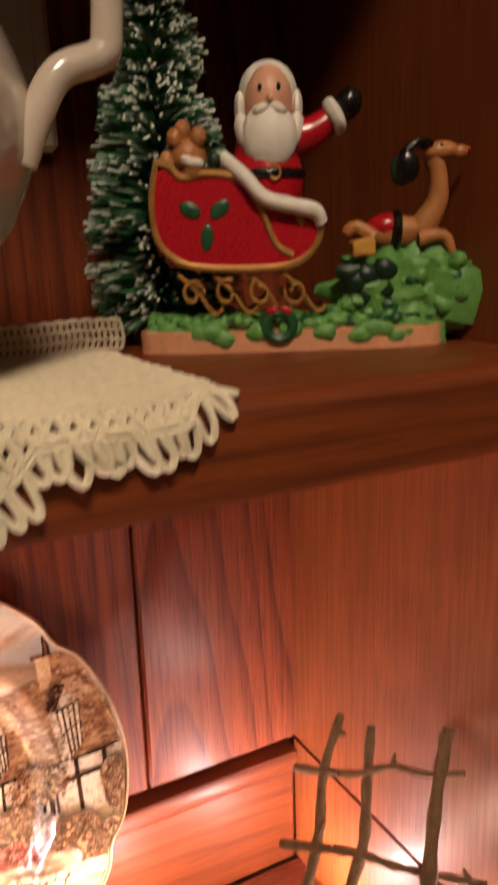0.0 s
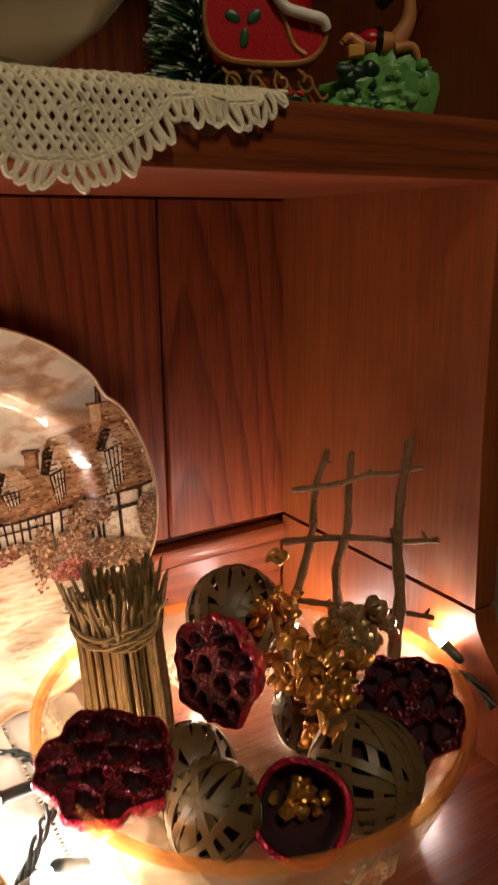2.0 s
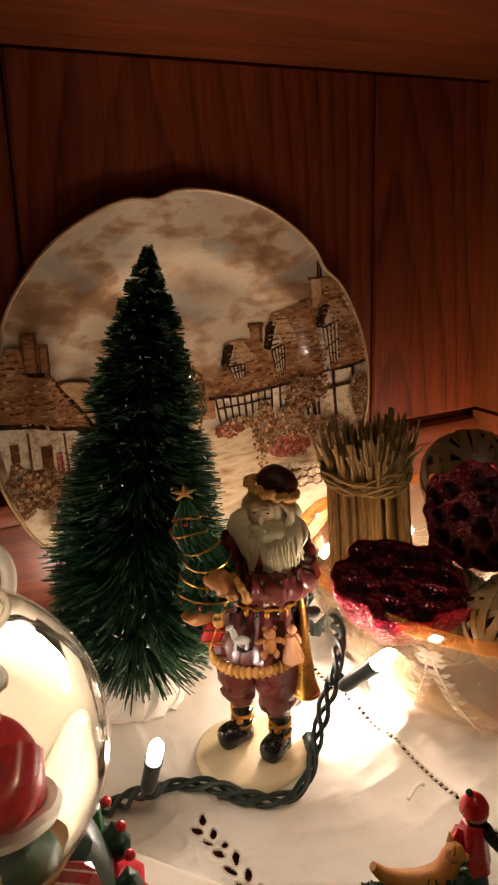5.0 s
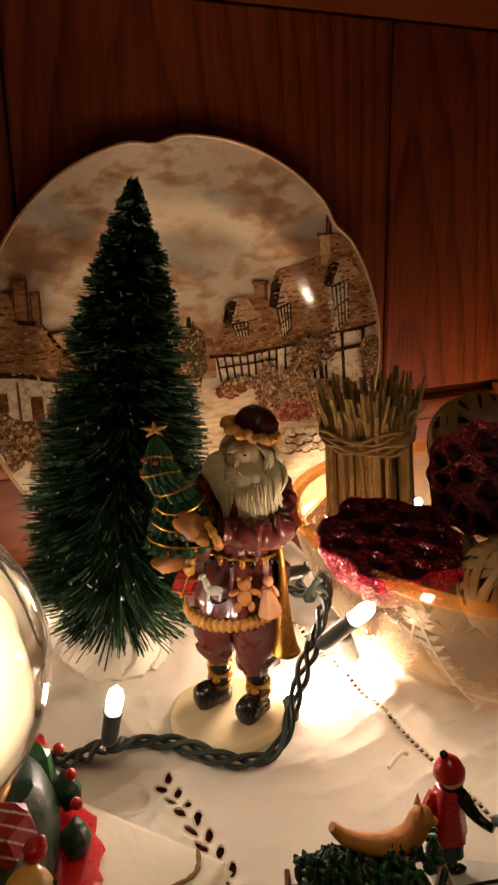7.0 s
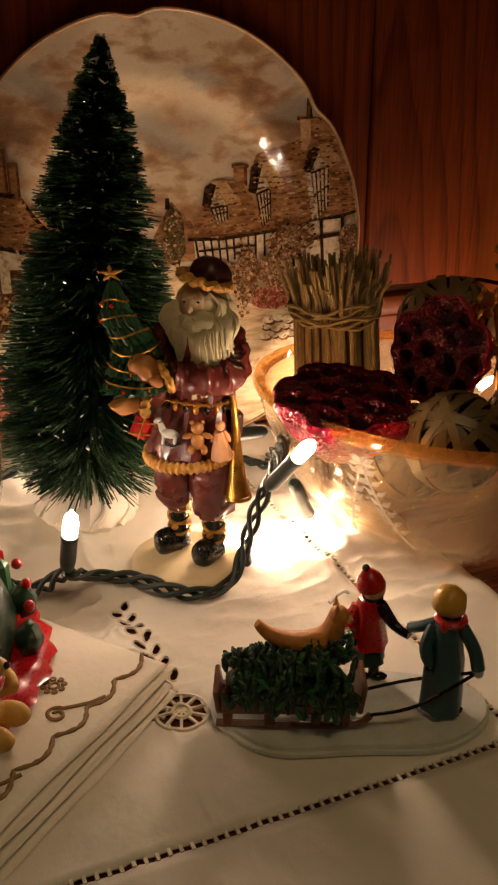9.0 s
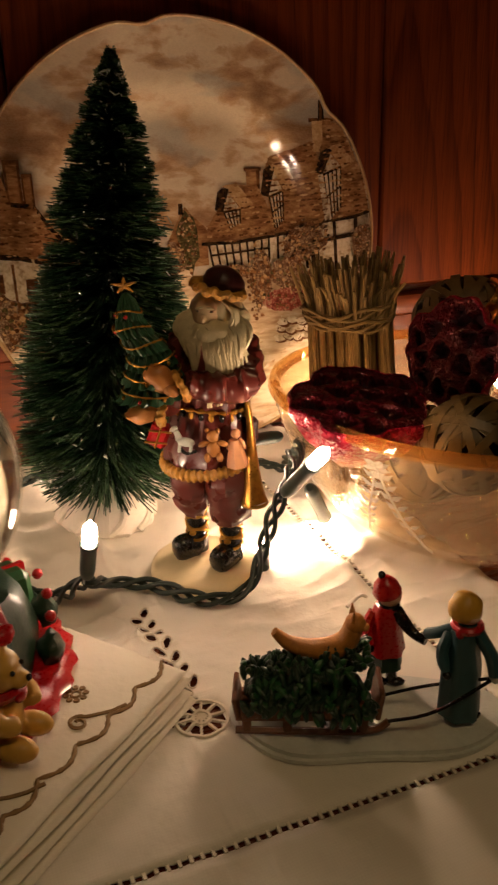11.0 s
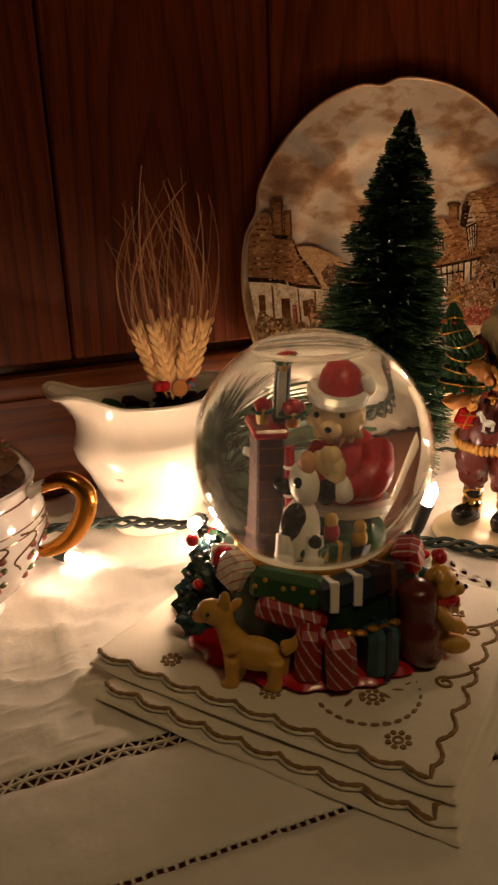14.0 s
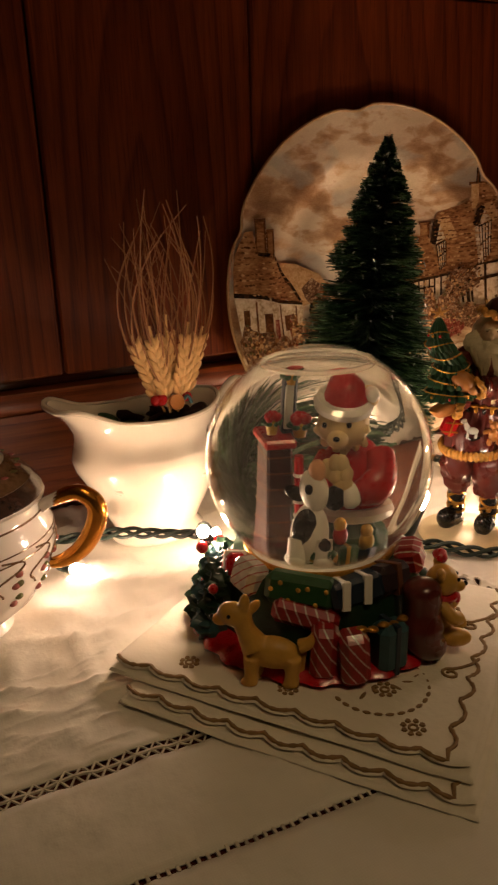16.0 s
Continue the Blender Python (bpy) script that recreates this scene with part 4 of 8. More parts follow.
# pressed flower sprigs on the outside
rnd = random.Random(31)
for k in range(13):
    a0 = 2 * math.pi * k / 13 + 0.2 * (rnd.random() - 0.5)
    g = Geo()
    lean = 0.25 * (1 if k % 2 else -1)
    stem = [(a0 + lean * t * (1 - 0.3 * t), 0.014 + 0.047 * t) for t in [i / 9 for i in range(10)]]
    g.tube([on_bowl(a, z, 0.0003) for a, z in stem], 0.0007, 0, 5)
    for i in range(2, 10):
        a, z = stem[i]
        for s_ in (-1, 1):
            b, zz = a + s_ * 0.052, z + 0.004
            p, q = on_bowl(a, z), on_bowl(b, zz)
            n_ = Vector((math.cos(a), math.sin(a), -0.45)).normalized()
            d_ = (q - p).normalized()
            w_ = n_.cross(d_)
            g.add([p, p.lerp(q, 0.4) + w_ * 0.0017 + n_ * 0.0005, q, p.lerp(q, 0.4) - w_ * 0.0017 + n_ * 0.0005, p.lerp(q, 0.5) + n_ * 0.0012], [(0, 1, 4), (1, 2, 4), (2, 3, 4), (3, 0, 4)])
    c = on_bowl(*stem[-1])
    n_ = Vector((math.cos(stem[-1][0]), math.sin(stem[-1][0]), -0.45)).normalized()
    up = n_.cross(Vector((0, 0, 1))).normalized()
    vv = n_.cross(up)
    for i in range(6):
        t = i * 1.047
        d_ = up * math.cos(t) + vv * math.sin(t)
        w_ = n_.cross(d_)
        g.add([c, c + d_ * 0.004 + w_ * 0.0017 + n_ * 0.0005, c + d_ * 0.0065, c + d_ * 0.004 - w_ * 0.0017 + n_ * 0.0005, c + d_ * 0.004 + n_ * 0.0013], [(0, 1, 4), (1, 2, 4), (2, 3, 4), (3, 0, 4)])
    g.put("pressed_sprig", ETCHED, bowl)


def seed_pod(at, r, deep, label="dark red glittered lotus pod with open seed holes", holes=16):
    """Lotus pod: a glittered cone; its face, full of uneven pits with thin webs between, looks along the pose's +z."""
    h = holder("lotus_pod", at, label, "seed pod", "glittered pods in the bowl")
    seed = int(r * 1e5)
    rnd = random.Random(seed)
    edge = lambda a: 1 + 0.06 * math.sin(5 * a + 1 + seed) + 0.04 * math.sin(9 * a) + 0.02 * math.sin(17 * a)
    ribs = lambda a, j: edge(a) * (1 + 0.025 * math.sin(22 * a + j) * (1 if j < 4 else 0))
    g = Geo().lathe([(0.004, -deep), (0.4 * r, -deep * 0.85), (0.75 * r, -deep * 0.5), (0.95 * r, -deep * 0.15), (r, -0.001), (0.99 * r, 0.0018), (0.96 * r, 0.0024)], 88, 0, None, ribs, False)
    g.put("husk", LITHUSK, h)
    spots = []
    for _ in range(900):
        a, q = rnd.random() * 6.28, r * 0.80 * math.sqrt(rnd.random())
        p = (q * math.cos(a), q * math.sin(a), r * (0.150 + 0.035 * rnd.random()), 0.7 + 0.6 * rnd.random(), rnd.random() * 3)
        if all(math.dist(p[:2], s[:2]) > r * 0.355 for s in spots):
            spots.append(p)
    spots = spots[:holes]

    def pit(x, y):
        deep_ = 0.0
        for sx, sy, sr, asp, tw in spots:
            dx, dy = x - sx, y - sy
            u, v = dx * math.cos(tw) + dy * math.sin(tw), dy * math.cos(tw) - dx * math.sin(tw)
            d = math.hypot(u * asp ** 0.35, v / asp ** 0.35) / (sr * (1 + 0.16 * math.sin(3 * math.atan2(v, u) + tw)))
            t = min(1, max(0, (1.08 - d) / 0.30))
            deep_ = max(deep_, t * t * (3 - 2 * t))
        return deep_

    nr, na = 46, 132
    f = Geo()
    vs, depth = [], []
    for j in range(nr + 1):
        for i in range(na):
            a = 2 * math.pi * i / na
            q = r * 0.965 * edge(a) * max(0.004, j / nr)
            x, y = q * math.cos(a), q * math.sin(a)
            d = pit(x, y)
            bulge = 0.0022 + 0.0012 * noise.noise(Vector((x, y, 0.1 * seed)) * 130) + 0.0005 * noise.noise(Vector((x, y, 0.0)) * 420)
            vs.append((x, y, bulge * min(1, 1.6 - j / nr) - 0.0075 * d))
            depth.append(d)
    faces, slots = [], []
    for j in range(nr):
        for i in range(na):
            k = (j * na + i, (j + 1) * na + i, (j + 1) * na + (i + 1) % na, j * na + (i + 1) % na)
            faces.append(k)
            # faces deep in a pit take the dark colour
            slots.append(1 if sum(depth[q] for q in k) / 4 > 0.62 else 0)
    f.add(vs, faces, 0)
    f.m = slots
    f.put("face", [PODRED, HOLLOWDARK], h)
    return h


def woven_ball(c, r, seed):
    h = holder("woven_ball", Vector(c), "hollow ball woven from flat rattan strips", "ball", "woven balls in the bowl")
    rnd = random.Random(seed)
    axis_a = Euler((0.5 + rnd.random(), 0.6 * rnd.random(), rnd.random() * 6.3)).to_matrix()
    axis_b = axis_a @ Euler((radians(80), 0.2, 0.3)).to_matrix()
    # dark sphere put inside stands in for the shade between the strips
    Geo().blob((0, 0, 0), r * 0.74, 0, nu=18, nv=12).put("core", HOLLOWDARK, h)
    for k in range(17):
        if k < 9:
            q = axis_a @ Euler((radians(90), 0, radians(20 * k + 5 * rnd.random()))).to_matrix()
        else:
            q = axis_b @ Euler((radians(90), 0, radians(22 * k + 6 * rnd.random()))).to_matrix()
        w, off, lift = r * (0.066 + 0.035 * rnd.random()), r * 0.22 * (rnd.random() - 0.5), 1 + 0.05 * (k % 3) / 2
        rad = math.sqrt(max(0, (r * lift) ** 2 - off * off))
        g, n = Geo(), 40
        vs, fs = [], []
        for i in range(n):
            a = 2 * math.pi * i / n
            for s, e in ((-1, 0), (1, 0), (1, 1), (-1, 1)):
                p = Vector(((rad - e * 0.0009) * math.cos(a), (rad - e * 0.0009) * math.sin(a), off + s * w))
                vs.append(q @ p)
        for i in range(n):
            for s in range(4):
                i2, s2 = (i + 1) % n, (s + 1) % 4
                fs.append((i * 4 + s, i2 * 4 + s, i2 * 4 + s2, i * 4 + s2))
        g.add(vs, fs)
        g.put("strip", RATTAN, h)
    return h


seed_pod(look((0.064, 0.266, 0.080), (0.054, 0.225, 0.26)) @ pose(0, 0, 0, 180, 0, 0), 0.0330, 0.034)
seed_pod(look((0.143, 0.300, 0.086), (-0.16, 0.20, 0.15)) @ pose(0, 0, 0, 180, 0, 0), 0.0310, 0.032)
seed_pod(look((0.220, 0.226, 0.074), (0.12, 0.08, 0.26)) @ pose(0, 0, 0, 180, 0, 30), 0.0300, 0.034)
woven_ball((0.099, 0.226, 0.066), 0.0225, 1)
woven_ball((0.184, 0.218, 0.056), 0.0290, 2)
woven_ball((0.184, 0.345, 0.088), 0.0310, 3)
woven_ball((0.120, 0.290, 0.035), 0.0260, 4)
woven_ball((0.215, 0.300, 0.034), 0.0270, 5)

cup_m = look((0.131, 0.200, 0.069), (0.00, 0.0, 0.25)) @ pose(0, 0, 0, 180, 0, 0)
cupped = holder("open_pod", cup_m, "open hollow red glitter pod with gold seeds inside", "seed pod", "glittered pods in the bowl")
Geo().lathe([(0.003, -0.036), (0.015, -0.032), (0.0215, -0.020), (0.0232, -0.004), (0.0236, 0.0006), (0.0226, 0.0022), (0.0205, 0.0014), (0.0195, -0.010), (0.0170, -0.022), (0.001, -0.029)], 40, 0, None, lambda a, j: 1 + 0.03 * math.sin(4 * a)).put("shell", LITHUSK, cupped)
Geo().lathe([(0.0196, -0.004), (0.0186, -0.012), (0.0150, -0.021), (0.001, -0.026)], 40, 0, None, lambda a, j: 1 + 0.03 * math.sin(4 * a), False).put("lining", HOLLOWDARK, cupped)
rnd = random.Random(9)
for i in range(24):
    a, q = rnd.random() * 6.28, 0.0125 * math.sqrt(rnd.random())
    Geo().blob((q * math.cos(a), q * math.sin(a) - 0.005, -0.020 + 0.006 * rnd.random()), 0.0032, 0, nu=9, nv=7, lump=0.9, freq=420).put("seed", GOLDPAINT, cupped)

# bundle of dry stems
bundle = holder("stem_bundle", pose(0.115, 0.353, 0.000, 1, -4.5, 0), "upright bundle of dry brown stems tied with raffia, in the bowl", "dried stems")
rnd = random.Random(4)
for i in range(165):
    a, q = rnd.random() * 6.28, 0.0248 * math.sqrt(rnd.random())
    x, y = q * math.cos(a), q * math.sin(a)
    sx, top = 1.0 + 0.20 * rnd.random(), 0.118 + 0.020 * rnd.random()
    bend = 0.006 * (rnd.random() - 0.5)
    pts = [(x * 0.95, y * 0.95, 0.004), (x, y, 0.05), (x * 0.96, y * 0.96, 0.098), (x * sx * 0.95 + bend, y * sx * 0.95, 0.116), (x * sx * 1.08 + bend * 2, y * sx * 1.08, top)]
    Geo().tube(pts, [0.0017, 0.0016, 0.0014, 0.0013, 0.0009], 0, 6).put("stem", STRAW, bundle)
for k in range(6):
    z = 0.1035 + 0.0019 * k
    Geo().tube([((0.0252 + 0.0007 * (k % 3)) * math.cos(a), (0.0252 + 0.0007 * (k % 3)) * math.sin(a), z + 0.004 * math.sin(a + 0.2 * k) + 0.0016 * math.sin(5 * a + 2.1 * k)) for a in [2 * math.pi * i / 28 for i in range(28)]], 0.0010, 0, 6, True).put("raffia_band", STRAW, bundle)

# lattice of crossed twigs
rack = holder("twig_lattice", (0, 0, 0), "little lattice of crossed twigs standing in the bowl", "twig lattice")


def twig(a, b, r, wob, seed):
    rnd = random.Random(seed)
    a, b = Vector(a), Vector(b)
    pts = [a + (b - a) * t + (Vector((rnd.random() - 0.5, rnd.random() - 0.5, rnd.random() - 0.5)) * wob if 0 < t < 1 else Vector()) for t in (0, 0.2, 0.4, 0.6, 0.8, 1)]
    c = curve(pts, 5)
    Geo().tube(c, [r * (1.1 - 0.35 * i / len(c)) * (1 + 0.14 * math.sin(i * 1.9 + seed)) for i in range(len(c))], 0, 8).put("twig", TWIG, rack)
    for t in (0.3, 0.62, 0.93):
        p = c[int(t * (len(c) - 1))]
        d = Vector((rnd.random() - 0.5, rnd.random() - 0.5, rnd.random())) * r * 3.2
        Geo().tube([p, p + d * 0.6, p + d], [r * 0.9, r * 0.6, r * 0.3], 0, 6).put("twig_stub", TWIG, rack)


twig((0.205, 0.318, 0.062), (0.279, 0.375, 0.176), 0.0031, 0.006, 1)
twig((0.228, 0.300, 0.066), (0.285, 0.356, 0.178), 0.0032, 0.006, 2)
twig((0.228, 0.246, 0.055), (0.303, 0.318, 0.193), 0.0038, 0.007, 3)
twig((0.252, 0.379, 0.150), (0.300, 0.303, 0.178), 0.0021, 0.004, 4)
twig((0.234, 0.365, 0.120), (0.292, 0.279, 0.138), 0.0024, 0.004, 5)
twig((0.220, 0.338, 0.092), (0.270, 0.258, 0.100), 0.0021, 0.003, 6)


def seed_spray(c, n, spread, mat, r, seed, label, stem_to):
    h = holder("seed_spray", Vector(c), label, "dried flowers", "gilded sprays in the bowl")
    rnd = random.Random(seed)
    Geo().tube(curve([stem_to, Vector(stem_to) * 0.5 + Vector((0.002, 0, 0)), (0, 0, 0)], 5), 0.0022, 0, 7).put("stem", mat, h)
    for i in range(n):
        p = Vector((rnd.gauss(0, 1) * spread[0], rnd.gauss(0, 1) * spread[1], rnd.gauss(0, 1) * spread[2]))
        g = Geo()
        g.blob(p, (r, r * 0.8, r * 0.55), 0, (rnd.random() * 180, rnd.random() * 180, 0), 10, 6, 0.25, 400)
        for k in range(4):
            g.blob(p + Vector((rnd.random() - 0.5, rnd.random() - 0.5, rnd.random() - 0.5)) * r * 1.8, (r * 0.8, r * 0.55, r * 0.28), 0, (rnd.random() * 180, rnd.random() * 180, 0), 8, 5)
        g.put("seed_head", mat, h)
    return h


seed_spray((0.180, 0.258, 0.092), 60, (0.010, 0.012, 0.014), GOLDPAINT, 0.0056, 21, "spray of gold-painted dried seed heads", (-0.020, -0.045, -0.045))
seed_spray((0.188, 0.309, 0.110), 14, (0.006, 0.004, 0.008), GOLDPAINT, 0.0052, 22, "small tuft of gold-painted dried seed heads", (0.0, -0.01, -0.05))
seed_spray((0.222, 0.268, 0.103), 18, (0.0065, 0.006, 0.007), PEWTER, 0.0066, 23, "pale gilded dried flower head", (0.004, -0.012, -0.05))


# ---- bottlebrush trees ----
def cone(t):
    """Half width of a tree at a part of its height: a wide skirt, a notch, then a second tier."""
    ks = [(0, 0.86), (0.06, 0.98), (0.14, 1.02), (0.28, 0.98), (0.46, 0.82), (0.56, 0.68), (0.60, 0.46), (0.632, 0.66), (0.65, 0.65), (0.74, 0.48), (0.87, 0.28), (0.95, 0.14), (1.0, 0.03)]
    for (a, u), (b, v) in zip(ks, ks[1:]):
        if t <= b:
            return u + (v - u) * (t - a) / (b - a)
    return 0.03


def brush_tree(name, at, height, radius, z0, mats, tufts, label, seed, flecks=160, share=(0.08,), thick=0.00024, tips=0.0):
    """Twisted wire core with stiff bristles wound in uneven turns, in tufts with gaps between; ragged outline."""
    h = holder(name, at, label, "tree")
    Geo().tube([(0.0006 * math.sin(i), 0.0006 * math.cos(i), z0 * 0.4 + (height - z0 * 0.4) * i / 40) for i in range(41)], 0.0013, 0, 6).put("trunk", TWIG, h)
    rnd = random.Random(seed)
    g = Geo()
    turns = 23
    for i in range(tufts):
        t = rnd.random() ** 0.9
        a = rnd.random() * 6.2832
        # bristles gather in the turns of the twisted wire
        ph = t * turns - a / 6.2832
        t = min(1.0, max(0.0, t + 0.46 / turns * math.sin(6.2832 * ph) / 2))
        lop = 1 + 0.16 * noise.noise(Vector((math.cos(a) * 1.5, math.sin(a) * 1.5, t * 8 + seed)))
        gap = noise.noise(Vector((math.cos(a) * 2.2, math.sin(a) * 2.2, t * 13 + seed * 3)))
        if gap < -0.34 and rnd.random() < 0.75:
            continue
        z = z0 + (height - z0) * t
        r0 = radius * cone(t) * lop
        rise = 0.05 + 0.16 * noise.noise(Vector((t * 26, a * 0.7, seed))) + rnd.gauss(0, 0.05) - (0.20 * (0.14 - t) / 0.14 if t < 0.14 else 0)
        pick = rnd.random()
        for k in range(6):
            b = a + rnd.gauss(0, 0.07)
            r = r0 * (0.84 + 0.20 * rnd.random())
            d = Vector((math.cos(b), math.sin(b), 0))
            up = rise + rnd.gauss(0, 0.04)
            base = d * 0.001 + Vector((0, 0, z + rnd.gauss(0, 0.0007)))
            tip = base + d * r + Vector((0, 0, r * up))
            mid = base.lerp(tip, 0.62) + Vector((0, 0, r * 0.03))
            q = rnd.random() * 3.14
            w = (Vector((-d.y, d.x, 0)) * math.cos(q) + Vector((0, 0, 1)) * math.sin(q)) * thick * (0.7 + 0.7 * rnd.random())
            slot = 0
            for j, lim in enumerate(share):
                if pick < lim:
                    slot = j + 1
                    break
            g.add([base - w, base + w, mid + w, mid - w, tip - w * 0.75, tip + w * 0.75], [(0, 1, 2, 3), (3, 2, 5, 4)], slot)
            if tips and rnd.random() < tips:
                s0 = base.lerp(tip, 0.70 + 0.2 * rnd.random())
                g.tube([s0, tip + d * 0.0004], [0.0005, 0.0008], len(share) + 1, 4)
    tagged(g.put("bristles", mats, h), kind="stuff")
    # pale flecks: tinsel, and the glints of the bristles set in as colour
    f = Geo()
    for i in range(flecks):
        t, a = rnd.random(), rnd.random() * 6.28
        r = radius * cone(t) * (0.80 + 0.24 * rnd.random())
        p = Vector((r * math.cos(a), r * math.sin(a), z0 + (height - z0) * t))
        f.tube([p, p + Vector((rnd.gauss(0, 1), rnd.gauss(0, 1), rnd.gauss(0, 1))) * 0.0013], 0.00036, 0, 3)
    tagged(f.put("tinsel", TINSELGLINT, h), kind="stuff")
    return h


tree = brush_tree("bottlebrush_tree", pose(-0.045, 0.357, 0.0, 2.5, 5.2, 20), 0.2405, 0.0462, 0.026, [GREENBRISTLE, LITBRISTLE], 3600, "dark green bottlebrush christmas tree standing in a white wrapped base", 5, 620, (0.34,), 0.00036)
g = Geo()
g.lathe([(0.001, -0.001), (0.024, -0.0005), (0.027, 0.004), (0.0255, 0.012), (0.020, 0.020), (0.012, 0.024), (0.003, 0.025)], 30, 0, None, lambda a, j: 1 + 0.05 * math.sin(7 * a + j) + 0.04 * math.sin(13 * a - j))
for i in range(9):
    a = i * 0.7
    g.tube(curve([(0.026 * math.cos(a), 0.026 * math.sin(a), 0.003), (0.026 * math.cos(a + 0.3), 0.026 * math.sin(a + 0.3), 0.012), (0.012 * math.cos(a + 0.5), 0.012 * math.sin(a + 0.5), 0.023)], 5), 0.0022, 0, 6)
g.put("wrapped_base", CLOTH, tree)

frosty = brush_tree("frosted_tree", pose(0.203, 0.408, SHELF_HI, 0, 1, 0), 0.178, 0.033, 0.012, [SHELFBRISTLE, FROSTBRISTLE, SNOWTIP], 1900, "small bottlebrush tree with snowy tips and green tinsel on the shelf", 8, 400, (0.30,), 0.00036, 0.15)
Geo().lathe([(0.014, 0.0), (0.015, 0.004), (0.012, 0.010), (0.004, 0.012)], 20).put("stand", BROWN, frosty)


# ---- standing figurine with beard and small tree ----
def figure_standing():
    """One painted resin figure on a round base: boots, trousers, coat with fur hem, arms, long beard, cap, small tree."""
    M = [RUST, BEARD, PALEFACE, BLACK, FURTRIM, PINE, AGED, MAROON, RED, TAN, GOLDPAINT, PEACH, SNOW]
    g = Geo()
    rnd = random.Random(77)
    g.lathe([(0.001, 0.0), (0.0255, 0.0), (0.0272, 0.0015), (0.0266, 0.0042), (0.0245, 0.0056), (0.001, 0.0062)], 48, 6, pose(-0.002, 0.002, 0), lambda a, j: 1 + 0.03 * math.sin(3 * a + 1))
    # boots with crossed gold thongs: one foot points aside, one forward
    for fx, fy, toe in ((-0.0050, 0.0080, (-0.0165, 0.0020)), (0.0120, -0.0020, (0.0040, -0.0120))):
        run = [Vector((fx, fy, 0.0100)), Vector(((fx * 0.6 + toe[0] * 0.4), (fy * 0.6 + toe[1] * 0.4), 0.0105)), Vector((*toe, 0.0096))]
        c = curve(run, 6)
        g.tube(c, [0.0050, 0.0054, 0.0054, 0.0054, 0.0055, 0.0056, 0.0057, 0.0058, 0.0058, 0.0057, 0.0053, 0.0045, 0.0024], 3, 16)
        g.tube([(fx, fy, 0.0080), (fx, fy, 0.0180), (fx, fy, 0.0300)], [0.0053, 0.0049, 0.0056], 3, 16)
        for z, t in ((0.0165, 1), (0.0165, -1), (0.0215, 1), (0.0215, -1), (0.0262, 1)):
            g.tube([(p.x, p.y, p.z + t * 0.0026 * math.sin(2 * math.pi * i / 18)) for i, p in enumerate(circle_pts((fx, fy, z), 0.0053, 18))], 0.0007, 10, 5, True)
        g.blob((fx - 0.002, fy - 0.0055, 0.0175), (0.0018, 0.0010, 0.0012), 10, nu=8, nv=6)
    # baggy trousers gathered over the boots
    for leg, rad in (([(-0.0052, 0.0080, 0.0262), (-0.0062, 0.0060, 0.0330), (-0.0058, 0.0030, 0.0400), (-0.0020, 0.0010, 0.0560)], 0.0090), ([(0.0120, -0.0020, 0.0245), (0.0118, -0.0024, 0.0320), (0.0112, -0.0020, 0.0400), (0.0090, -0.0010, 0.0560)], 0.0100)):
        c = curve(leg, 12)
        k = len(c) - 1
        g.tube(c, [rad * (0.62 + 0.42 * math.sin(math.pi * min(1, 0.12 + 0.62 * i / k))) + 0.00015 * math.sin(1.3 * i + math.sin(0.5 * i)) for i in range(k + 1)], 0, 22)
    # coat in three tiers leaning to one side: skirt, belted waist, full chest
    lean = Matrix(((1, 0, 0.10, -0.0022), (0, 0.84, 0, 0), (0, 0, 1, 0), (0, 0, 0, 1)))
    fold = lambda a, j: 1 + (0.05 if j < 4 else 0.02) * math.sin(8 * a + 0.6 * j) + 0.02 * math.sin(15 * a - j)
    g.lathe([(0.0150, 0.0455), (0.0202, 0.0460), (0.0200, 0.0520), (0.0182, 0.0600), (0.0166, 0.0680), (0.0160, 0.0720), (0.0176, 0.0780), (0.0194, 0.0860), (0.0192, 0.0940), (0.0170, 0.1020), (0.0120, 0.1080), (0.005, 0.1110)], 48, 0, lean, fold)
    hem = [lean @ Vector((0.0204 * math.cos(a), 0.0204 * math.sin(a), 0.0462 + 0.0024 * math.sin(a + 0.4))) for a in [2 * math.pi * i / 220 for i in range(220)]]
    g.tube(hem, [0.0019 + 0.0004 * math.sin(i * 1.3) for i in range(220)], 4, 8, True)
    belt = [lean @ Vector((0.0167 * math.cos(a), 0.0167 * math.sin(a), 0.0712 + 0.0012 * math.sin(2 * a))) for a in [2 * math.pi * i / 90 for i in range(90)]]
    g.tube(belt, [0.0011 + 0.0005 * math.sin(i * 1.4) for i in range(90)], 10, 7, True)
    for i in range(9):
        p = belt[52 + 4 * i]
        g.blob(p + Vector((0, -0.0006, -0.0022)), (0.0013, 0.0009, 0.0020), 3 if i % 2 else 10, nu=8, nv=6)
    # toys hung on the coat: rocking horse, teddy, doll
    g.tube(curve([(-0.0095, -0.0140, 0.0560), (-0.0060, -0.0162, 0.0535), (-0.0015, -0.0170, 0.0550)], 4), 0.0008, 3, 6)
    g.blob((-0.0060, -0.0166, 0.0590), (0.0040, 0.0016, 0.0021), 12, (0, 14, 10), 12, 8)
    g.tube([(-0.0088, -0.0158, 0.0600), (-0.0102, -0.0156, 0.0640)], [0.0017, 0.0012], 12, 8)
    g.blob((-0.0112, -0.0156, 0.0648), (0.0020, 0.0011, 0.0012), 12, (0, -30, 0), 8, 6)
    for x in (-0.0086, -0.0036):
        g.tube([(x, -0.0166, 0.0585), (x - 0.0006, -0.0168, 0.0545)], 0.0008, 12, 6)
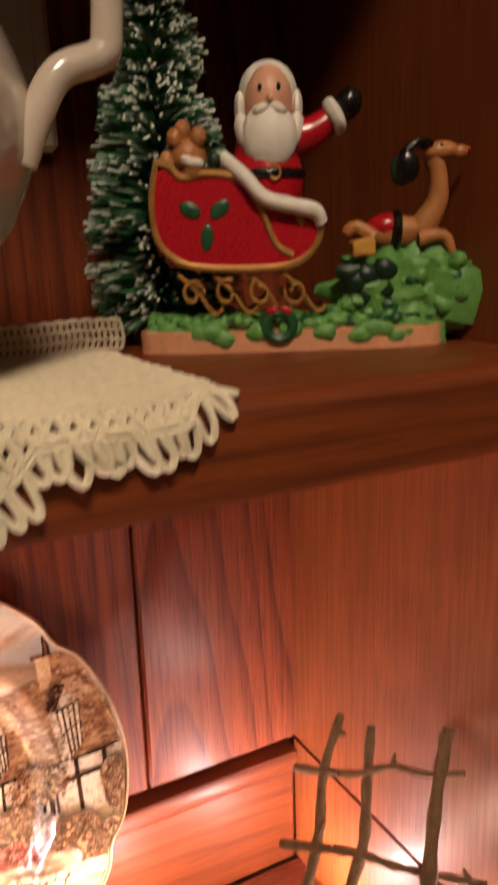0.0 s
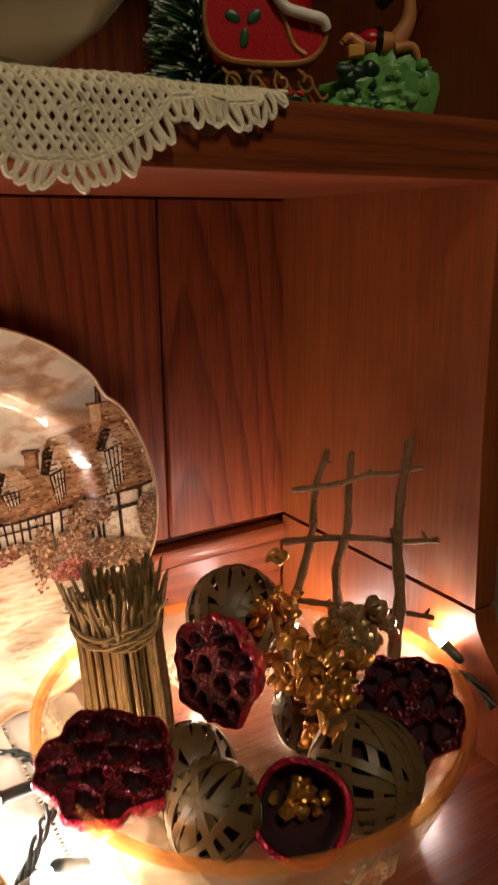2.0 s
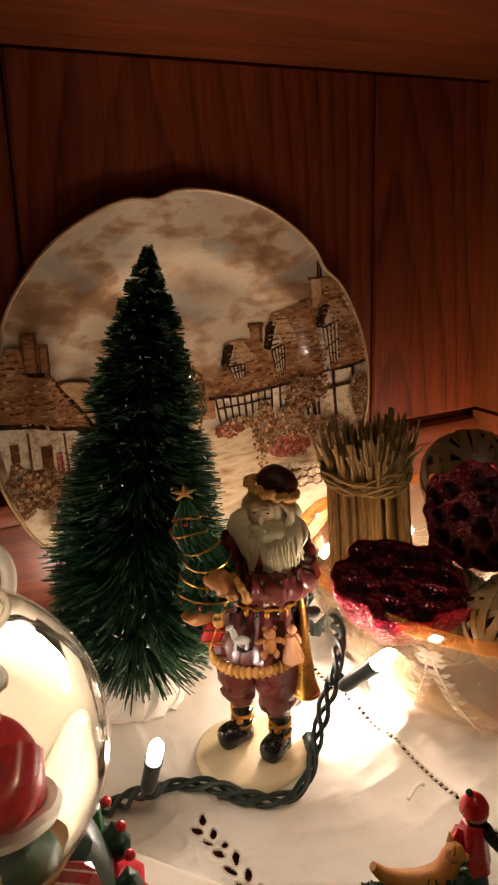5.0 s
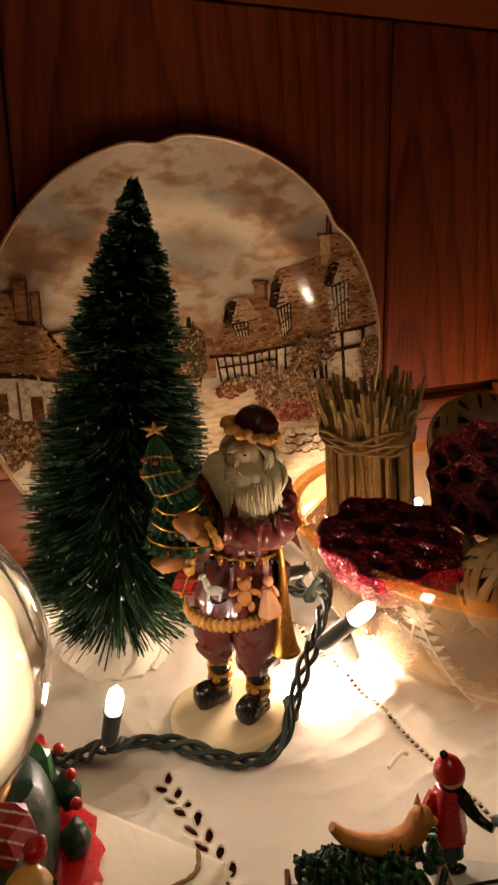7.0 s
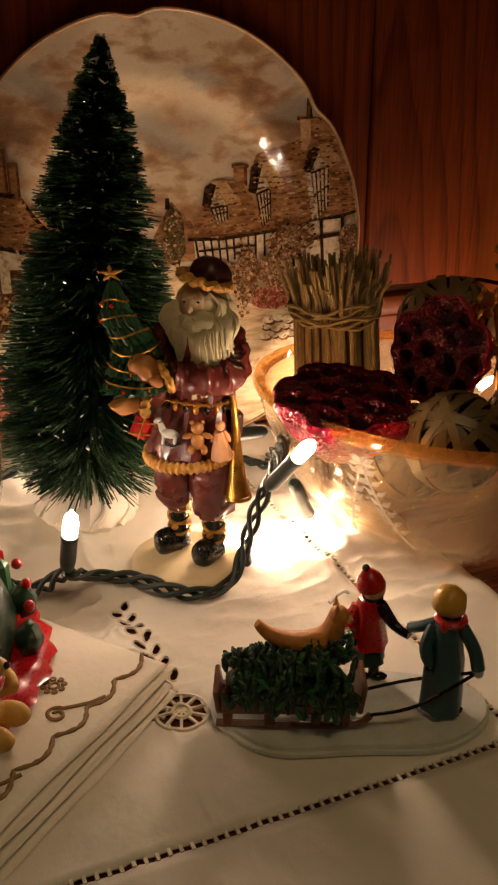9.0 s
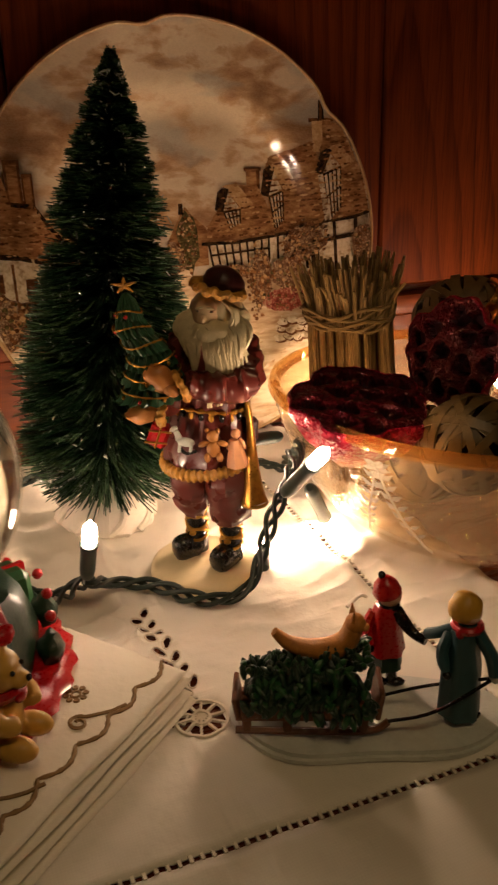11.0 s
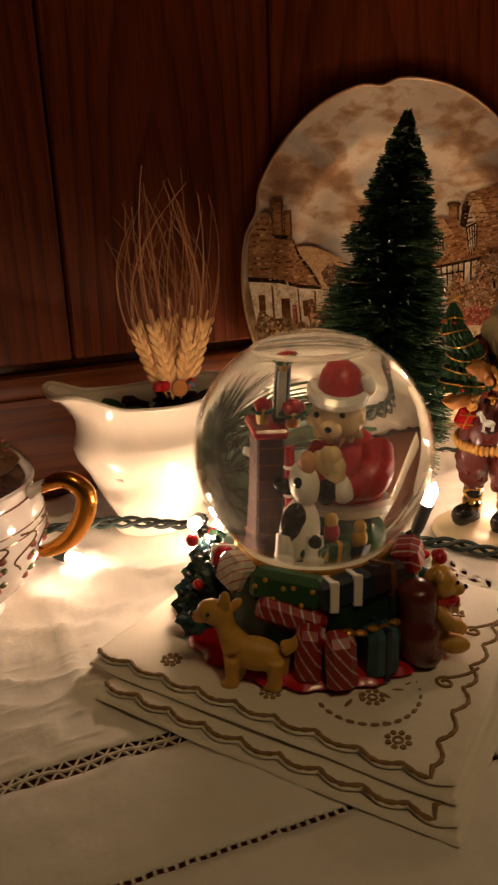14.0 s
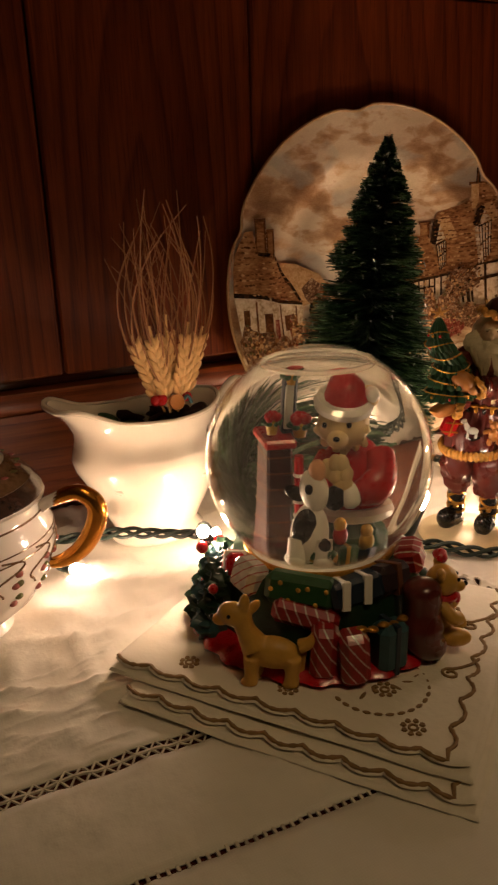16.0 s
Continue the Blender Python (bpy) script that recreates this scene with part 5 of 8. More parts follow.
    g.blob((0.0060, -0.0178, 0.0560), (0.0030, 0.0021, 0.0040), 9, nu=12, nv=9)
    g.blob((0.0060, -0.0186, 0.0620), (0.0028, 0.0022, 0.0026), 9, nu=12, nv=8)
    for t in (-1, 1):
        g.blob((0.0060 + t * 0.0023, -0.0182, 0.0645), 0.0011, 9, nu=8, nv=6)
        g.blob((0.0060 + t * 0.0042, -0.0182, 0.0585), (0.0026, 0.0013, 0.0013), 9, (0, t * 20, 0), 8, 6)
        g.blob((0.0060 + t * 0.0027, -0.0186, 0.0522), (0.0016, 0.0016, 0.0022), 9, nu=8, nv=6)
    g.lathe([(0.0050, 0.0), (0.0040, 0.0050), (0.0022, 0.0100), (0.0016, 0.0120)], 14, 11, pose(0.0165, -0.0165, 0.0480, 6, -6, 0), lambda a, j: 1 + 0.08 * math.sin(6 * a))
    g.blob((0.0160, -0.0172, 0.0625), 0.0022, 11, nu=10, nv=7)
    for t in (-1, 1):
        g.blob((0.0160 + t * 0.0028, -0.0165, 0.0575), (0.0012, 0.0010, 0.0030), 11, (0, t * -25, 0), 8, 6)
    # horn and pouch at the side
    horn = curve([(0.0215, -0.0080, 0.0740), (0.0225, -0.0090, 0.0600), (0.0228, -0.0095, 0.0440), (0.0235, -0.0100, 0.0330)], 6)
    g.tube(horn, [0.0014 + 0.0046 * (i / (len(horn) - 1)) ** 2.2 for i in range(len(horn))], 10, 14)
    g.tube([(p.x, p.y, p.z) for p in circle_pts((0.0235, -0.0100, 0.0326), 0.0058, 16)], 0.0007, 10, 5, True)
    g.box((0.0232, -0.0050, 0.0600), (0.0050, 0.0060, 0.0110), 7, (0, 4, 20), 0.0014)
    # small gift hung from the hand
    dm = pose(-0.0180, -0.0120, 0.0615, 0, 24, 0)
    g.box((0, 0, 0), (0.0088, 0.0070, 0.0110), 8, bev=0.0016, m=dm)
    for z in (-0.0030, 0.0025):
        g.tube([dm @ Vector((0.0047 * t, -0.0037, z + 0.0014 * t)) for t in (-1, -0.3, 0.3, 1)], 0.0005, 10, 5)
    g.tube([dm @ Vector((0.0004, -0.0038, -0.0056)), dm @ Vector((-0.0004, -0.0038, 0.0056))], 0.0005, 10, 5)
    # sleeves: one arm folded across the chest to the tree, the other under it
    arm = curve([(0.0190, 0.0000, 0.1010), (0.0275, -0.0040, 0.0930), (0.0225, -0.0130, 0.0850), (0.0060, -0.0180, 0.0850), (-0.0080, -0.0195, 0.0875)], 16)
    k = len(arm) - 1
    g.tube(arm, [0.0070 + 0.0020 * math.sin(math.pi * min(1, 0.1 + 0.75 * i / k)) - 0.0024 * (i / k) ** 2 + 0.0004 * math.sin(0.9 * i + 1.2 * math.sin(0.4 * i)) for i in range(k + 1)], 0, 20)
    under = curve([(-0.0060, 0.0000, 0.1020), (-0.0165, -0.0040, 0.0930), (-0.0150, -0.0120, 0.0790), (-0.0150, -0.0165, 0.0735)], 6)
    g.tube(under, [0.0078 - 0.0024 * i / (len(under) - 1) for i in range(len(under))], 0, 18)
    for c, r, big in (((-0.0098, -0.0200, 0.0862), (0, 62, 20), 0.0062), ((-0.0170, -0.0165, 0.0728), (0, 78, 10), 0.0044)):
        ring_ = [pose(*c, *r) @ p for p in circle_pts((0, 0, 0), big, 40)]
        g.tube(ring_, [0.0021 + 0.0004 * math.sin(i * 1.5) for i in range(40)], 4, 8, True)
    g.blob((-0.0205, -0.0215, 0.0905), (0.0088, 0.0052, 0.0066), 9, (0, 22, 0), 18, 12, 0.12, 200)
    g.blob((-0.0150, -0.0240, 0.0860), (0.0048, 0.0028, 0.0030), 9, (0, 30, 0), 12, 8)
    g.blob((-0.0250, -0.0160, 0.0730), (0.0070, 0.0050, 0.0052), 9, (0, 8, 0), 16, 10, 0.12, 200)
    # head: narrow face, hair and a wide beard in wavy locks blown to one side, soft cap
    hm = pose(0.0080, -0.0020, 0.1145, -4, 3, -12) @ Matrix.Diagonal((0.84, 0.90, 0.92, 1))
    g.blob(hm @ Vector((0.001, 0.003, 0.000)), (0.0120, 0.0105, 0.0125), 1, (0, 0, -12), 20, 14, 0.12, 260)
    g.blob(hm @ Vector((-0.0020, -0.0052, 0.0002)), (0.0062, 0.0052, 0.0085), 2, (0, 0, -12), 16, 12)
    g.blob(hm @ Vector((0.0010, -0.0045, -0.0150)), (0.0135, 0.0080, 0.0130), 1, (10, 0, -12), 22, 14, 0.14, 260)
    for i in range(110):
        u = -1.0 + 2.0 * i / 109
        a = u * 1.75
        mid = 1 - abs(u)
        layer_ = i % 3
        p0 = Vector((0.0074 * math.sin(a) - 0.0018, -0.0070 * math.cos(a) - 0.0022, 0.0046 - 0.0108 * mid ** 0.6))
        ln = 0.023 + 0.014 * mid + 0.003 * rnd.random() - 0.003 * layer_
        out = 0.0140 + 0.0016 * layer_
        sway = 0.0048 + 0.0045 * max(0, u)
        p1 = Vector((out * math.sin(a * 0.92), -0.0128 * math.cos(a * 0.8) - 0.0010, p0.z - ln * 0.28))
        p2 = Vector((out * 1.06 * math.sin(a * 0.86) + sway * 0.3 + 0.0024 * math.sin(i * 0.9), -0.0130 * math.cos(a * 0.7) - 0.0014, p0.z - ln * 0.62))
        p3 = Vector((out * 0.86 * math.sin(a * 0.80) + sway + 0.0022 * math.sin(i * 1.7), -0.0108 * math.cos(a * 0.7) - 0.0020, p0.z - ln))
        c = [hm @ q for q in curve([p0, p1, p2, p3], 5)]
        g.tube(c, [0.0004 + 0.0010 * math.sin(math.pi * min(1, (j + 1) / (len(c)) * 0.9)) for j in range(len(c))], 1, 6)
    for i in range(30):
        t = i / 29
        p0 = Vector((0.0060 + 0.004 * t, -0.0070 + 0.014 * t, 0.0080 - 0.002 * t))
        c = [hm @ q for q in curve([p0, p0 + Vector((0.0062, 0.0, -0.0060)), p0 + Vector((0.0050 + 0.002 * math.sin(i * 2), 0.0, -0.0140)), p0 + Vector((0.0095 + 0.002 * math.sin(i * 3), 0.001, -0.0260 - 0.006 * rnd.random()))], 5)]
        g.tube(c, [0.0005 + 0.0009 * math.sin(math.pi * min(1, (j + 1) / len(c) * 0.92)) for j in range(len(c))], 1, 6)
    g.blob(hm @ Vector((-0.0016, -0.0098, -0.0085)), (0.0062, 0.0034, 0.0050), 1, (0, 0, -12), 14, 9, 0.1, 400)
    for t in (-1, 1):
        for q in range(4):
            g.tube([hm @ w for w in curve([(-0.0020 + t * 0.0004, -0.0106, -0.0046 - 0.0005 * q), (-0.0018 + t * (0.0036 + 0.0006 * q), -0.0118, -0.0066 - 0.0010 * q), (-0.0010 + t * (0.0056 + 0.0008 * q), -0.0122, -0.0130 - 0.0020 * q)], 4)], [0.0009, 0.0014, 0.0017, 0.0017, 0.0015, 0.0013, 0.0010, 0.0007, 0.0003], 1, 6)
        g.blob(hm @ Vector((-0.0020 + t * 0.0028, -0.0098, 0.0026)), (0.0013, 0.0006, 0.0005), 3, (0, 0, -12), 8, 5)
        g.blob(hm @ Vector((-0.0020 + t * 0.0030, -0.0100, 0.0042)), (0.0022, 0.0009, 0.0007), 1, (0, t * 16, -12), 8, 5)
    g.blob(hm @ Vector((-0.0022, -0.0108, -0.0012)), (0.0013, 0.0018, 0.0024), 2, (0, 0, -12), 10, 7)
    cap = hm @ pose(0.0022, -0.0005, 0.0132, 4, 14, 0)
    g.tube([cap @ Vector((p.x * 1.16, p.y, p.z + 0.0006 * math.sin(i * 0.7))) for i, p in enumerate(circle_pts((0, 0, 0), 0.0108, 110))], [0.0022 + 0.0004 * math.sin(i * 1.3) for i in range(110)], 4, 8, True)
    g.lathe([(0.0102, 0.0), (0.0108, 0.0030), (0.0098, 0.0072), (0.0066, 0.0105), (0.001, 0.0118)], 30, 7, cap @ pose(0.0012, 0.001, 0, 0, 6, 0), lambda a, j: 1 + 0.05 * math.sin(5 * a + j) + 0.03 * math.sin(11 * a))
    # small tree held at the side: drooping pleated tiers with gold garland, fruit and a star
    mt = pose(-0.0250, -0.0110, 0.0835, 3, -3, 0) @ Matrix.Diagonal((1.32, 1.15, 0.90, 1))
    for k in range(6):
        z, r = 0.0080 * k, 0.0138 - 0.0019 * k
        pleat = lambda a, j: 1 + 0.09 * math.sin(17 * a + 2 * k) + 0.04 * math.sin(4 * a + k)
        g.lathe([(r * 0.40, z + 0.0015), (r * 0.80, z - 0.0024), (r, z - 0.0040), (r * 0.96, z - 0.0020), (r * 0.74, z + 0.0030), (r * 0.46, z + 0.0072), (0.0008, z + 0.0100)], 84, 5, mt, pleat)
        g.tube([mt @ Vector((r * 0.97 * math.cos(a), r * 0.97 * math.sin(a), z + 0.0004 + 0.0012 * math.sin(a * 2 + k))) for a in [2 * math.pi * i / 40 for i in range(40)]], [0.0005 + 0.0002 * math.sin(i * 2.2) for i in range(40)], 10, 4, True)
        for q in range(4):
            a = 3.6 + q * 0.75 + k
            g.blob(mt @ Vector((r * 0.98 * math.cos(a), r * 0.98 * math.sin(a), z - 0.0016)), 0.0010, 8 if q % 2 else 10, nu=7, nv=5)
    for i in range(5):
        a = math.pi / 2 + i * 2 * math.pi / 5
        g.tube([mt @ Vector((0, -0.0010, 0.0535)), mt @ Vector((0.0042 * math.cos(a), -0.0010, 0.0535 + 0.0042 * math.sin(a)))], [0.0013, 0.0003], 4, 5)
    # long legs, narrow chest
    steps = [(-1, -1), (0.0, 0.0), (0.020, 0.0235), (0.046, 0.062), (0.0712, 0.0875), (0.111, 0.125), (0.150, 0.1605), (1, 1)]
    for q, (x, y, z) in enumerate(g.v):
        pull = min(1, max(0, (z - 0.072) / 0.008)) * min(1, max(0, (0.112 - z) / 0.012))
        x += (0.0075 - x) * 0.20 * pull
        for (a, u), (b, v) in zip(steps, steps[1:]):
            if z <= b:
                z = u + (v - u) * (z - a) / (b - a)
                break
        g.v[q] = (x, y, z)
    # cloth folds, tufted fur
    slot_of = {}
    for f, sl in zip(g.f, g.m):
        for q in f:
            slot_of[q] = sl
    for q, (x, y, z) in enumerate(g.v):
        sl = slot_of.get(q, 0)
        if sl in (0, 4, 7, 9):
            w = Vector((x * 210, y * 210, z * 48 + 60 * x))
            d = 0.0036 * (math.sqrt(noise.noise(w) ** 2 + 0.012) * 2 - 0.7) if sl == 0 else 0.0005 * noise.noise(Vector((x, y, z)) * (700 if sl == 4 else 260))
            r = math.hypot(x, y) + 1e-6
            g.v[q] = (x * (1 + d / r), y * (1 + d / r), z + 0.4 * d)
    return g, M


g, M = figure_standing()
tagged(g.put("santa_figurine", M, at=pose(-0.0120, 0.2775, 0.0002, 0, 0, -22)), "painted resin figurine in a burgundy coat with long grey beard", "figurine")


# ---- figurine of two children pulling a sled ----
def figure_sled():
    M = [SNOW, BROWN, DKGREEN, ORANGE, RED, BLUE, BLACK, SKIN, YELLOW, GREEN]
    g = Geo()
    out = []
    for i in range(40):
        a = 2 * math.pi * i / 40
        out.append((0.003 + 0.050 * math.cos(a) * (1 + 0.04 * math.sin(3 * a)), -0.004 + 0.0245 * math.sin(a) * (1 + 0.14 * math.sin(2 * a + 1) + 0.05 * math.sin(5 * a))))
    g.slab(out, 0.0, 0.0016, 0)
    g.slab([(x * 0.97 + 0.0003, y * 0.94 - 0.0003) for x, y in out], 0.0016, 0.0034, 0)
    # sled
    for y in (-0.0165, -0.003):
        g.tube(curve([(-0.044, y, 0.0062), (-0.020, y, 0.0058), (0.002, y, 0.0062), (0.0085, y, 0.0100)], 6), 0.0013, 1, 6)
        for x in (-0.040, -0.026, -0.010, 0.0):
            g.box((x, y, 0.0085), (0.0032, 0.0024, 0.006), 1, bev=0.0004)
    for y in (-0.0165, -0.0120, -0.0075, -0.003):
        g.box((-0.020, y, 0.0118), (0.046, 0.0036, 0.0016), 1, bev=0.0005)
    g.box((-0.0435, -0.0098, 0.0150), (0.0018, 0.016, 0.009), 1, (0, -8, 0), 0.0005)
    g.box((0.0055, -0.0098, 0.0165), (0.0018, 0.016, 0.011), 1, (0, 8, 0), 0.0005)
    g.box((-0.020, -0.0176, 0.0145), (0.044, 0.0014, 0.005), 1, bev=0.0005)
    # cut tree on the sled
    rnd = random.Random(3)
    for i in range(380):
        t = rnd.random()
        a = rnd.random() * 3.5 - 0.2
        r = 0.0085 + 0.0075 * t
        p = Vector((-0.041 + 0.043 * t, -0.0098 - r * math.cos(a), 0.0175 + r * math.sin(a) * 1.10))
        g.blob(p, (0.0031, 0.0013, 0.0011), 2 if rnd.random() < 0.7 else 9, (rnd.random() * 60, -35 - 40 * rnd.random(), rnd.random() * 360), 7, 5)
    g.blob((-0.020, -0.0098, 0.0185), (0.021, 0.0095, 0.0100), 2, nu=16, nv=10, lump=0.15, freq=300)
    for x in (-0.024, -0.005):
        g.tube([(x, -0.0098 + 0.0112 * math.cos(a), 0.0155 + 0.0118 * math.sin(a)) for a in [math.pi * i / 12 for i in range(13)]], 0.0006, 6, 5)
    # cat lying along the load
    mark = len(g.v)
    c = curve([(-0.038, -0.006, 0.0400), (-0.032, -0.006, 0.0345), (-0.023, -0.006, 0.0315), (-0.014, -0.006, 0.0315), (-0.007, -0.006, 0.0345), (-0.0040, -0.006, 0.0400), (-0.0025, -0.006, 0.0465)], 5)
    g.tube(c, [0.0014 + 0.0034 * math.sin(math.pi * min(1, (i + 2) / len(c) * 0.70)) for i in range(len(c) - 3)] + [0.0036, 0.0026, 0.0008], 3, 10)
    g.blob((-0.0025, -0.0065, 0.0445), (0.0046, 0.0042, 0.0044), 3, (0, 0, 0), 14, 9)
    g.blob((0.0015, -0.0075, 0.0435), (0.0022, 0.0020, 0.0016), 3, nu=9, nv=6)
    for s in (-1, 1):
        g.tube([(-0.0035, -0.006 + s * 0.0024, 0.0470), (-0.0035, -0.006 + s * 0.0030, 0.0518)], [0.0016, 0.0002], 3, 6)
    g.v[mark:] = [(-0.0025 + (x + 0.0025) * 0.78, y, 0.0335 + (z - 0.0330) * 0.80) for x, y, z in g.v[mark:]]
    # child in red
    def child(x, y, coat, hat, tall, long_):
        m = pose(x, y, 0.0040)
        for s in (-1, 1):
            g.tube([m @ Vector((s * 0.0028, 0, 0.0005)), m @ Vector((s * 0.0026, 0, 0.012))], 0.0021, 6, 8)
            g.blob(m @ Vector((s * 0.0032 + 0.0012, -0.001, 0.0012)), (0.0036, 0.0022, 0.0016), 6, nu=8, nv=5)
        z0 = 0.0015 if long_ else 0.0150
        if not long_:
            g.lathe([(0.0046, 0.0085), (0.0066, 0.0090), (0.0060, 0.0130), (0.0052, 0.0170)], 20, 2, m, lambda a, j: 1 + 0.09 * math.sin(6 * a))
        g.lathe([(0.005, z0), (0.0072, z0 + 0.0005), (0.0064, tall * 0.44), (0.0050, tall * 0.62), (0.0050, tall * 0.70), (0.0040, tall * 0.78), (0.0018, tall * 0.80)], 24, coat, m, lambda a, j: 1 + 0.08 * math.sin(6 * a + 0.7 * j))
        g.tube(curve([m @ Vector((-0.0044, 0.0010, tall * 0.70)), m @ Vector((-0.0072, -0.0010, tall * 0.56)), m @ Vector((-0.0062, -0.0040, tall * 0.44))], 4), [0.0022] * 7 + [0.0018, 0.0014], coat, 8)
        g.blob(m @ Vector((-0.0060, -0.0046, tall * 0.42)), 0.0016, 6, nu=8, nv=6)
        hd = m @ Vector((0.0008, 0, tall * 0.88))
        g.blob(hd, (0.0046, 0.0046, 0.0048), 7, nu=12, nv=8)
        return m, hd
    m, hd = child(0.0106, 0.0120, 4, 4, 0.044, False)
    g.lathe([(0.0050, 0.0), (0.0054, 0.0015), (0.0044, 0.0048), (0.0022, 0.0072), (0.0010, 0.0078)], 16, 4, Matrix.Translation(hd) @ pose(-0.0006, 0, -0.0002, 0, -12, 0))
    g.blob(hd + Vector((-0.0030, 0, 0.0078)), 0.0015, 6, nu=7, nv=5)
    g.tube([hd + Vector((0, 0, -0.0050)), hd + Vector((0, 0, -0.0035))], 0.0040, 6, 10)
    g.tube(curve([m @ Vector((0.003, -0.002, 0.033)), m @ Vector((0.0085, -0.005, 0.026)), m @ Vector((0.0130, -0.009, 0.0245))], 4), [0.0026, 0.0026, 0.0024, 0.0022, 0.002, 0.0018, 0.0017, 0.0016, 0.0015], 6, 8)
    m, hd = child(0.0345, -0.0060, 5, 8, 0.049, True)
    g.blob(hd + Vector((-0.001, 0.0005, 0.0010)), (0.0058, 0.0056, 0.0058), 8, (0, 0, 0), 14, 9, 0.12, 300)
    g.tube([p for p in circle_pts(hd + Vector((0, 0, -0.0055)), 0.0044, 14)], 0.0014, 4, 6, True)
    g.blob(hd + Vector((-0.0030, -0.0035, -0.0065)), (0.0016, 0.0014, 0.0024), 4, nu=8, nv=6)
    g.tube(curve([m @ Vector((-0.003, 0.001, 0.036)), m @ Vector((-0.008, 0.004, 0.032)), m @ Vector((-0.0105, 0.0085, 0.0285))], 4), 0.0020, 5, 8)
    g.tube(curve([m @ Vector((0.004, -0.002, 0.036)), m @ Vector((0.0085, -0.004, 0.028)), m @ Vector((0.0100, -0.006, 0.0215))], 4), 0.0023, 5, 8)
    hand = m @ Vector((0.0100, -0.006, 0.0205))
    g.blob(hand, 0.0020, 0, nu=8, nv=6)
    for y in (-0.0165, -0.003):
        g.tube(curve([(0.0085, y, 0.0100), (0.024, y - 0.001, 0.0150), hand], 6), 0.00065, 6, 5)
    return g, M


g, M = figure_sled()
tagged(g.put("sled_figurine", M, at=pose(0.0035, 0.1595, 0.0002, 0, 0, -25)), "small painted figurine of two children pulling a loaded sled", "figurine")


# ---- folded napkins ----
NU, NV, NF = Vector((0.782, 0.623, 0)), Vector((-0.60, 0.80, 0)), Vector((-0.160, 0.104, 0))


def napkin(z, lu, lv, off, label, seed, thick):
    h = holder("napkin", Matrix.Translation(NF + off), label, "napkin", "stacked napkins")
    at = lambda u, v, dz=0.0: NU * (lu * u) + NV * (lv * v) + Vector((0, 0, z + dz))
    edge = lambda t, k, amp: amp * abs(math.sin(math.pi * k * t))
    soft = lambda u, v: 0.0010 * noise.noise(Vector((u * 3, v * 3, seed))) + 0.0030 * max(0, v) ** 3 * (1 - u) ** 2
    sway = lambda u, v, q: 0.0011 * noise.noise(Vector((u * 5, v * 5, seed + 7 * q)))
    for layer_ in range(2):
        g = Geo()
        base = layer_ * thick * 0.5
        n = 90
        vs, fs = [], []
        for j in range(n + 1):
            for i in range(n + 1):
                u, v = i / n, j / n
                p = at(u, v, base + thick * 0.45 + soft(u, v)) + NU * sway(u, v, layer_) + NV * sway(v, u, layer_ + 3)
                if layer_ == 1:
                    p += (NU * (1 - u) * 0.0055 + NV * (1 - v) * 0.0020)
                    if i == 0:
                        p -= NU * edge(v, 9, 0.0032)
                vs.append(p)
        k = len(vs)
        deep = thick * (0.40 if layer_ else 0.46)
        vs += [p - Vector((0, 0, deep)) for p in vs]
        ring = [i for i in range(n + 1)] + [j * (n + 1) + n for j in range(1, n + 1)] + [n * (n + 1) + i for i in range(n - 1, -1, -1)] + [j * (n + 1) for j in range(n - 1, 0, -1)]
        hub = sum(vs[:k], Vector()) / k
        round_ = len(vs)
        for q in ring:
            out = (vs[q] - hub) * Vector((1, 1, 0))
            vs.append(vs[q] - Vector((0, 0, deep * 0.5)) + out.normalized() * 0.0011)
        for j in range(n):
            for i in range(n):
                q = j * (n + 1) + i
                fs.append((q, q + 1, q + n + 2, q + n + 1))
                fs.append((k + q + n + 1, k + q + n + 2, k + q + 1, k + q))
        for q, (a, b) in enumerate(zip(ring, ring[1:] + ring[:1])):
            a2, b2 = round_ + q, round_ + (q + 1) % len(ring)
            fs += [(a, a2, b2, b), (a2, k + a, k + b, b2)]
        g.add(vs, fs)
        g.put("fold", NAPKIN, h, angle=60)
        if layer_ == 1:
            # one scalloped line: along the flap's edge, round the corner, then inset along the next side
            line = [vs[j * (n + 1)] + NU * 0.0004 for j in range(n, 3, -1)]
            line += [vs[i] + NV * (0.0105 - edge(i / n, 8, 0.0042)) + Vector((0, 0, 0.0003)) for i in range(2, n + 1)]
            Geo().tube(line, [0.00088 + 0.00022 * math.sin(q * 2.4) for q in range(len(line))], 0, 6).put("scalloped_stitching", THREAD, h)
    return h, at, soft


napkin(0.0004, 0.146, 0.150, Vector((-0.004, -0.006, 0)), "folded white napkin with brown scalloped stitching, lowest of the stack", 1, 0.0052)
nap, at, soft = napkin(0.0062, 0.138, 0.158, Vector((0.002, 0.004, 0)), "folded white napkin with brown embroidered scrolls and eyelets", 2, 0.0052)


def stitched(path, r=0.0008, name="embroidery"):
    Geo().tube([at(u, v, 0.0051 + soft(u, v)) for u, v in path], r, 0, 5).put(name, THREAD, nap)


def eyelet(u, v, r):
    for i in range(8):
        a = 2 * math.pi * i / 8
        c = at(u + r / 0.138 * math.cos(a), v + r / 0.158 * math.sin(a), 0.0050 + soft(u, v))
        Geo().lathe([(0.0003, 0.0004), (0.0010, 0.0006), (0.0013, 0.0)], 7, 0, Matrix.Translation(c)).put("eyelet", THREAD, nap)
    Geo().tube([p for p in circle_pts(at(u, v, 0.0050 + soft(u, v)), 0.0017, 12)], 0.0006, 0, 5, True).put("eyelet_ring", THREAD, nap)


